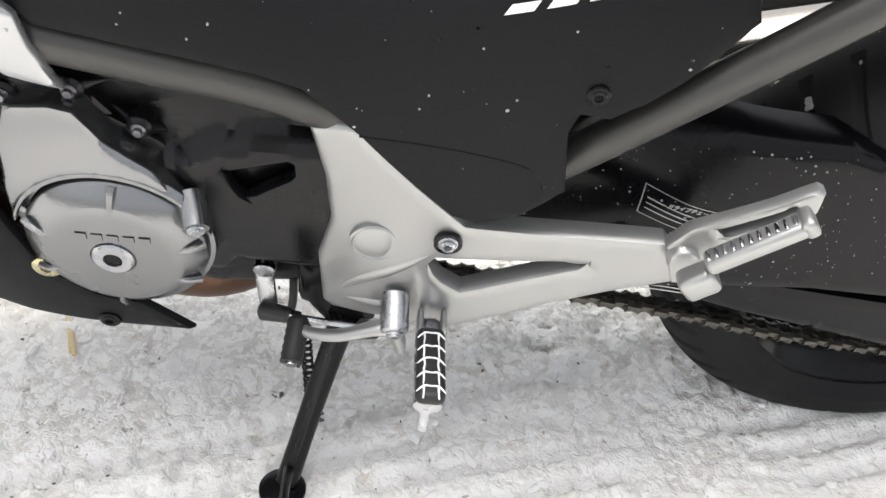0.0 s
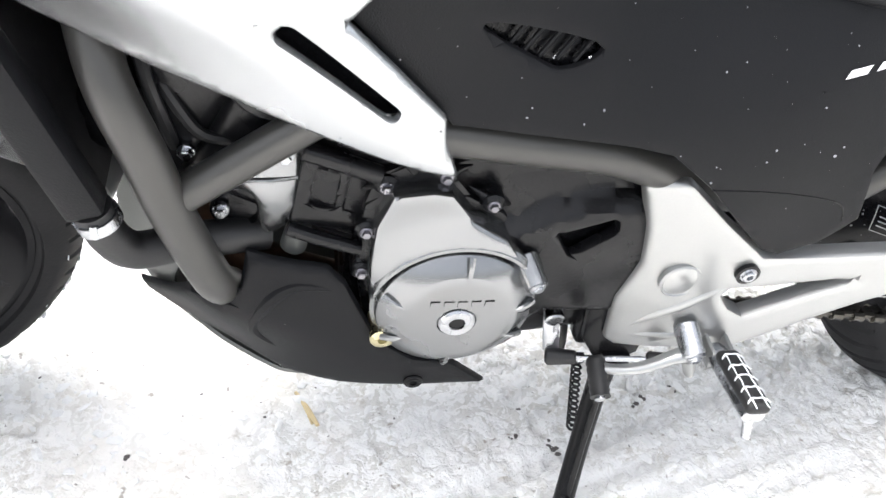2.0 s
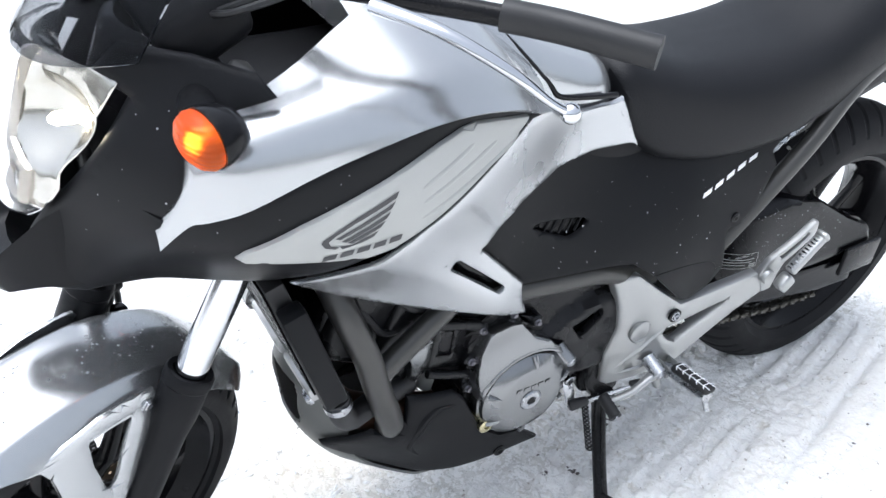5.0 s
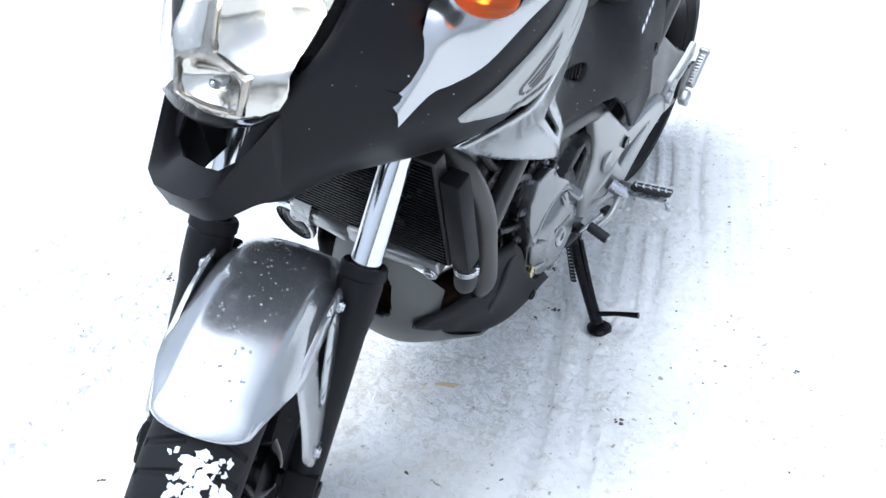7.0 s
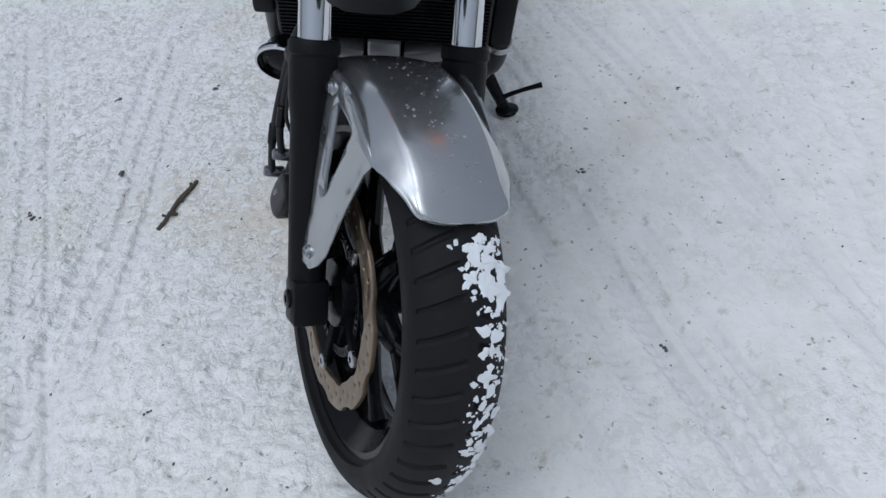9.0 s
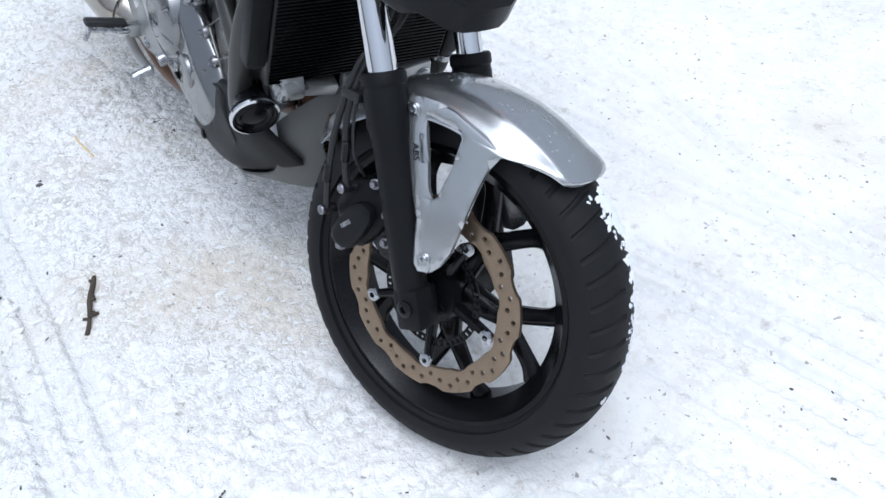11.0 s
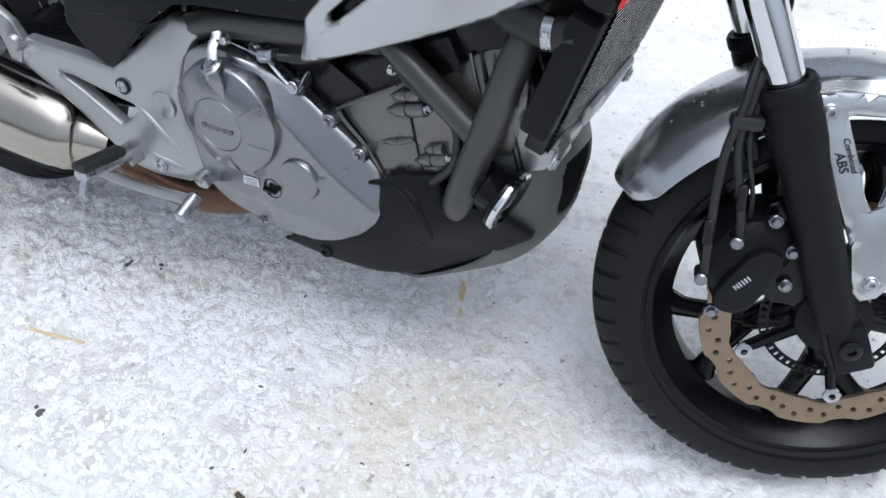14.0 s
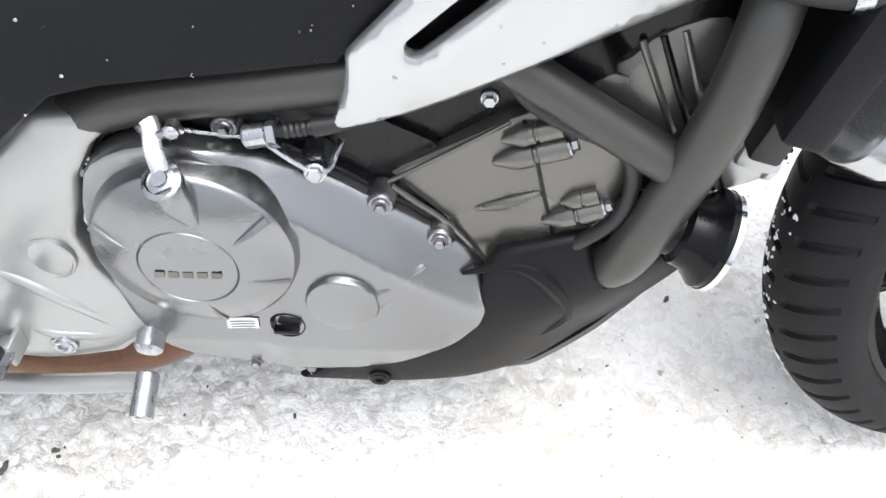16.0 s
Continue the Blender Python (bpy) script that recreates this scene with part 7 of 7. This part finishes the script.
def clods(count, lo, hi, mat, name, label, category, area=(-0.5, 2.2, -1.2, 1.2), bias=1.0):
    verts, faces = [], []
    unit = bmesh.new()
    bmesh.ops.create_icosphere(unit, subdivisions=1, radius=1)
    uv, uf = [v.co.copy() for v in unit.verts], [[v.index for v in f.verts] for f in unit.faces]
    unit.free()
    where = np.random.RandomState(count)
    xs, ys = where.uniform(area[0], area[1], count), where.uniform(area[2], area[3], count)
    keep = value_noise(xs * 2.2, ys * 2.2, 31) * (crumbled(xs, ys) if mat is CRUMB else 1) >= where.rand(count) * bias
    zs = snow_height(xs, ys)
    for x, y, z in zip(xs[keep], ys[keep], zs[keep]):
        r = lo + (hi - lo) * rng.random() ** 3
        a = rng.uniform(0, 6.3)
        ca, sa, k = math.cos(a), math.sin(a), [rng.uniform(0.8, 1.8), rng.uniform(0.5, 1.0), rng.uniform(0.3, 0.6)]
        base = len(verts)
        for v in uv:
            n = r * rng.uniform(0.75, 1.2)
            px, py = v.x * k[0] * n, v.y * k[1] * n
            verts.append((x + ca * px - sa * py, y + sa * px + ca * py, z + v.z * k[2] * n))
        faces += [[base + i for i in f] for f in uf]
    me = bpy.data.meshes.new(name)
    me.from_pydata(verts, [], faces)
    me.materials.append(mat)
    for p in me.polygons:
        p.use_smooth = mat is not CRUMB
    return tagged(new(name, me), label, category, kind="stuff")


CRUMB = material("white_snow_crumb", (0.81, 0.81, 0.795), 0.55, 0, 0.06, 40, 300, 0.4)
clods(34000, 0.0022, 0.0095, CRUMB, "snow_crumbs", "loose crumbs of trampled snow on the ground", "snow")
clods(1500, 0.0011, 0.0040, STONE, "grit", "scattered dark grit on the packed snow", "grit", bias=1.3)


def stalk(points, r, mat, name, label, category, split=0):
    """A thin stem lying on the snow."""
    line = [(x, y, ground_z(x, y) + r * 0.8) for x, y in points]
    bm = tube(bmesh.new(), line, r, 7, 5, radii=[r * rng.uniform(0.7, 1.1) for _ in line], flat=0.7)
    for k in range(split):
        i = rng.randrange(1, len(line) - 1)
        x, y, z = line[i]
        a = rng.uniform(0, 6.3)
        tube(bm, [(x, y, z), (x + 0.012 * math.cos(a), y + 0.012 * math.sin(a), z + 0.003)], r * 0.6, 6, 1)
    me = bpy.data.meshes.new(name)
    bmesh.ops.recalc_face_normals(bm, faces=bm.faces)
    bm.to_mesh(me)
    bm.free()
    me.materials.append(mat)
    return tagged(finish(new(name, me)), label, category)


stalk([(0.893, -0.417), (0.915, -0.424), (0.959, -0.440), (1.01, -0.453), (1.042, -0.467)], 0.0055, BARK, "twig", "short dark twig lying on the snow", "twig", 7)
stalk([(0.995, -0.440), (1.004, -0.452), (0.998, -0.435)], 0.006, BARK, "bark_flake", "dark flake of bark beside a twig", "bark")
stalk([(0.889, -0.4155), (0.898, -0.419), (0.906, -0.4215)], 0.003, STRAW, "wood_splinter", "pale splinter at the end of a twig", "splinter")
for name, pts, r in (("straw", [(1.003, 0.086), (1.016, 0.055), (1.031, 0.022)], 0.0035), ("straw", [(1.010, 0.080), (1.020, 0.050), (1.026, 0.034)], 0.0026),
                     ("straw", [(0.370, -0.338), (0.42, -0.330), (0.484, -0.318)], 0.0034), ("straw", [(0.40, -0.336), (0.445, -0.325)], 0.0024)):
    tagged(stalk(pts, r, STRAW, name, "dry yellow straw lying on the snow", "straw"), group="straws on the snow")
for x, y, r in ((0.847, -0.603, 0.012), (0.513, -0.446, 0.011), (0.983, -0.746, 0.010), (0.53, -0.705, 0.010), (0.963, -0.765, 0.008), (1.519, -0.362, 0.008), (0.956, 0.400, 0.009), (1.416, 0.485, 0.010),
                (1.239, 0.126, 0.009), (0.684, 0.649, 0.006), (0.698, 0.140, 0.006), (0.552, 0.075, 0.011), (0.747, 0.128, 0.006), (0.69, 0.147, 0.010), (1.42, 0.205, 0.009), (0.433, -0.145, 0.014), (0.491, -0.123, 0.008)):
    bm = bmesh.new()
    for _ in range(4):
        lump(bm, (x + rng.uniform(-1, 1) * r, y + rng.uniform(-1, 1) * r, ground_z(x, y) + 0.001), r * rng.uniform(0.3, 0.6), 0.5)
    me = bpy.data.meshes.new("dirt_clod")
    bm.to_mesh(me)
    bm.free()
    me.materials.append(STONE)
    tagged(finish(new("dirt_clod", me), 60), "small clod of dark dirt on the snow", "dirt", group="clods on the snow")

# snow packed on the tyres and beads of water on the panels
WORLD = Matrix.Translation(bike.location) @ Matrix.Rotation(radians(-LEAN), 4, "X")


def on_tyre(c, r, fall, half, t, y):
    u = max(-1, min(1, y / half))
    q = r - fall * (1 - math.sqrt(max(0, 1 - u * u)))
    return Vector((c[0] + q * math.cos(t), y, c[2] + q * math.sin(t)))


def stuck_snow(name, label, c, r, fall, half, spans, mat, m):
    bm = bmesh.new()
    for t0, t1, y0, y1, n, lo, hi in spans:
        for _ in range(n):
            t = radians(rng.uniform(t0, t1))
            y = rng.gauss((y0 + y1) / 2, (y1 - y0) / 4)
            p, rr = on_tyre(c, r, fall, half, t, y), lo + (hi - lo) * rng.random() ** 2
            made = bmesh.ops.create_icosphere(bm, subdivisions=2, radius=1)["verts"]
            kx, ky, a = rng.uniform(0.6, 1.8), rng.uniform(0.5, 1.2), rng.uniform(0, 6.3)
            nrm = (p - Vector((c[0], 0.35 * p.y, c[2]))).normalized()
            frame3 = nrm.to_track_quat("Z", "Y").to_matrix()
            for v in made:
                w = rr * rng.uniform(0.55, 1.35)
                q = Vector((v.co.x * kx * w, v.co.y * ky * w, v.co.z * 0.20 * w))
                q = Vector((q.x * math.cos(a) - q.y * math.sin(a), q.x * math.sin(a) + q.y * math.cos(a), q.z))
                v.co = p + frame3 @ q
    bm.transform(m)
    me = bpy.data.meshes.new(name)
    bm.to_mesh(me)
    bm.free()
    me.materials.append(mat)
    return tagged(finish(new(name, me), 60), label, "snow", kind="stuff")


stuck_snow("tyre_snow", "white snow stuck to the front tyre tread", FC, 0.2855, 0.048, 0.060, [(44, 56, -0.01, 0.045, 70, 0.0012, 0.010), (30, 46, 0.0, 0.05, 62, 0.0010, 0.008), (8, 32, 0.0, 0.05, 75, 0.0010, 0.007), (-25, 8, 0.005, 0.05, 90, 0.0012, 0.007), (-45, -25, -0.01, 0.05, 70, 0.0012, 0.008),
           (168, 200, 0.0, 0.05, 45, 0.0015, 0.006), (200, 245, 0.0, 0.045, 60, 0.0015, 0.008)], PACKED, WORLD @ STEER)
stuck_snow("rear_tyre_snow", "dirty frozen snow stuck to the rear tyre", RC, 0.312, 0.072, 0.080, [(25, 75, -0.06, 0.03, 260, 0.003, 0.010)], DIRTY_SNOW, WORLD)


def beads(name, label, count, spots, lo, hi, mat, squash=0.45):
    """Small drops or snow flecks on surfaces; spots gives a place and a normal."""
    verts, faces = [], []
    unit = bmesh.new()
    bmesh.ops.create_icosphere(unit, subdivisions=1, radius=1)
    uv, uf = [v.co.copy() for v in unit.verts], [[v.index for v in f.verts] for f in unit.faces]
    unit.free()
    for _ in range(count):
        got = spots()
        if not got:
            continue
        p, n = got
        m3 = n.to_track_quat("Z", "Y").to_matrix()
        r = lo + (hi - lo) * rng.random() ** 2.5
        k = rng.uniform(0.7, 1.4)
        base = len(verts)
        verts += [tuple(WORLD @ (p + m3 @ Vector((v.x * r * k, v.y * r, v.z * r * squash)))) for v in uv]
        faces += [[base + i for i in f] for f in uf]
    me = bpy.data.meshes.new(name)
    me.from_pydata(verts, [], faces)
    me.materials.append(mat)
    for q in me.polygons:
        q.use_smooth = True
    return tagged(new(name, me), label, "water", kind="stuff")


def panel_spot(outline, height, sides=(1, -1), lift=0.0):
    us, vs = [q[0] for q in outline], [q[1] for q in outline]

    def spot():
        u, v, s = rng.uniform(min(us), max(us)), rng.uniform(min(vs), max(vs)), rng.choice(sides)
        if not inside((u, v), outline):
            return None
        e = 0.004
        n = Vector((-(height(u + e, v) - height(u - e, v)) / (2 * e), 1, -(height(u, v + e) - height(u, v - e)) / (2 * e))).normalized()
        return Vector((u, s * (height(u, v) + lift), v)), Vector((n.x, s * n.y, n.z))

    return spot


def fender_spot():
    t, u = radians(rng.uniform(62, 140)), rng.uniform(-0.9, 0.9)
    r = np.interp(math.degrees(t), (58, 75, 90, 110, 135, 156), (0.2965, 0.2985, 0.302, 0.308, 0.311, 0.308)) - 0.0035 * u * u
    p = Vector((FC[0] + r * math.cos(t), 0.046 * u, FC[2] + r * math.sin(t)))
    return STEER @ p, (STEER.to_3x3() @ Vector((math.cos(t), 0.6 * u, math.sin(t)))).normalized()


FLECK = material("melting_snow_fleck", (0.34, 0.35, 0.37), 0.2, 0, 0.1, 90, 300, 0.2)
beads("cover_flecks", "melting snow flecks on the black side covers", 200, panel_spot(COVER_OUT, cover_y), 0.0005, 0.0016, FLECK)
beads("cover_drops", "water drops on the black side covers", 420, panel_spot(COVER_OUT, cover_y), 0.0007, 0.0019, DROP)
beads("cowl_flecks", "melting snow flecks on the black cowl", 160, panel_spot(COWL_OUT, cowl_y), 0.0006, 0.0016, FLECK)
beads("fairing_drops", "water drops on the silver fairing", 320, panel_spot(LOWER_OUT, spear_y), 0.0007, 0.0018, DROP)
beads("swingarm_flecks", "melting snow flecks on the swingarm", 420, panel_spot([(0.50, 0.43), (0.42, 0.485), (0.22, 0.487), (0.12, 0.455), (0.0, 0.37), (0.20, 0.335), (0.40, 0.31)], sw_y, (1,)), 0.0005, 0.0015, FLECK)
beads("fender_drops", "melting snow and drops on the front mudguard", 130, fender_spot, 0.0006, 0.0026, FLECK, 0.35)
beads("pan_drops", "water drops on the belly pan", 90, panel_spot(PAN, pan_y), 0.0007, 0.0018, DROP)
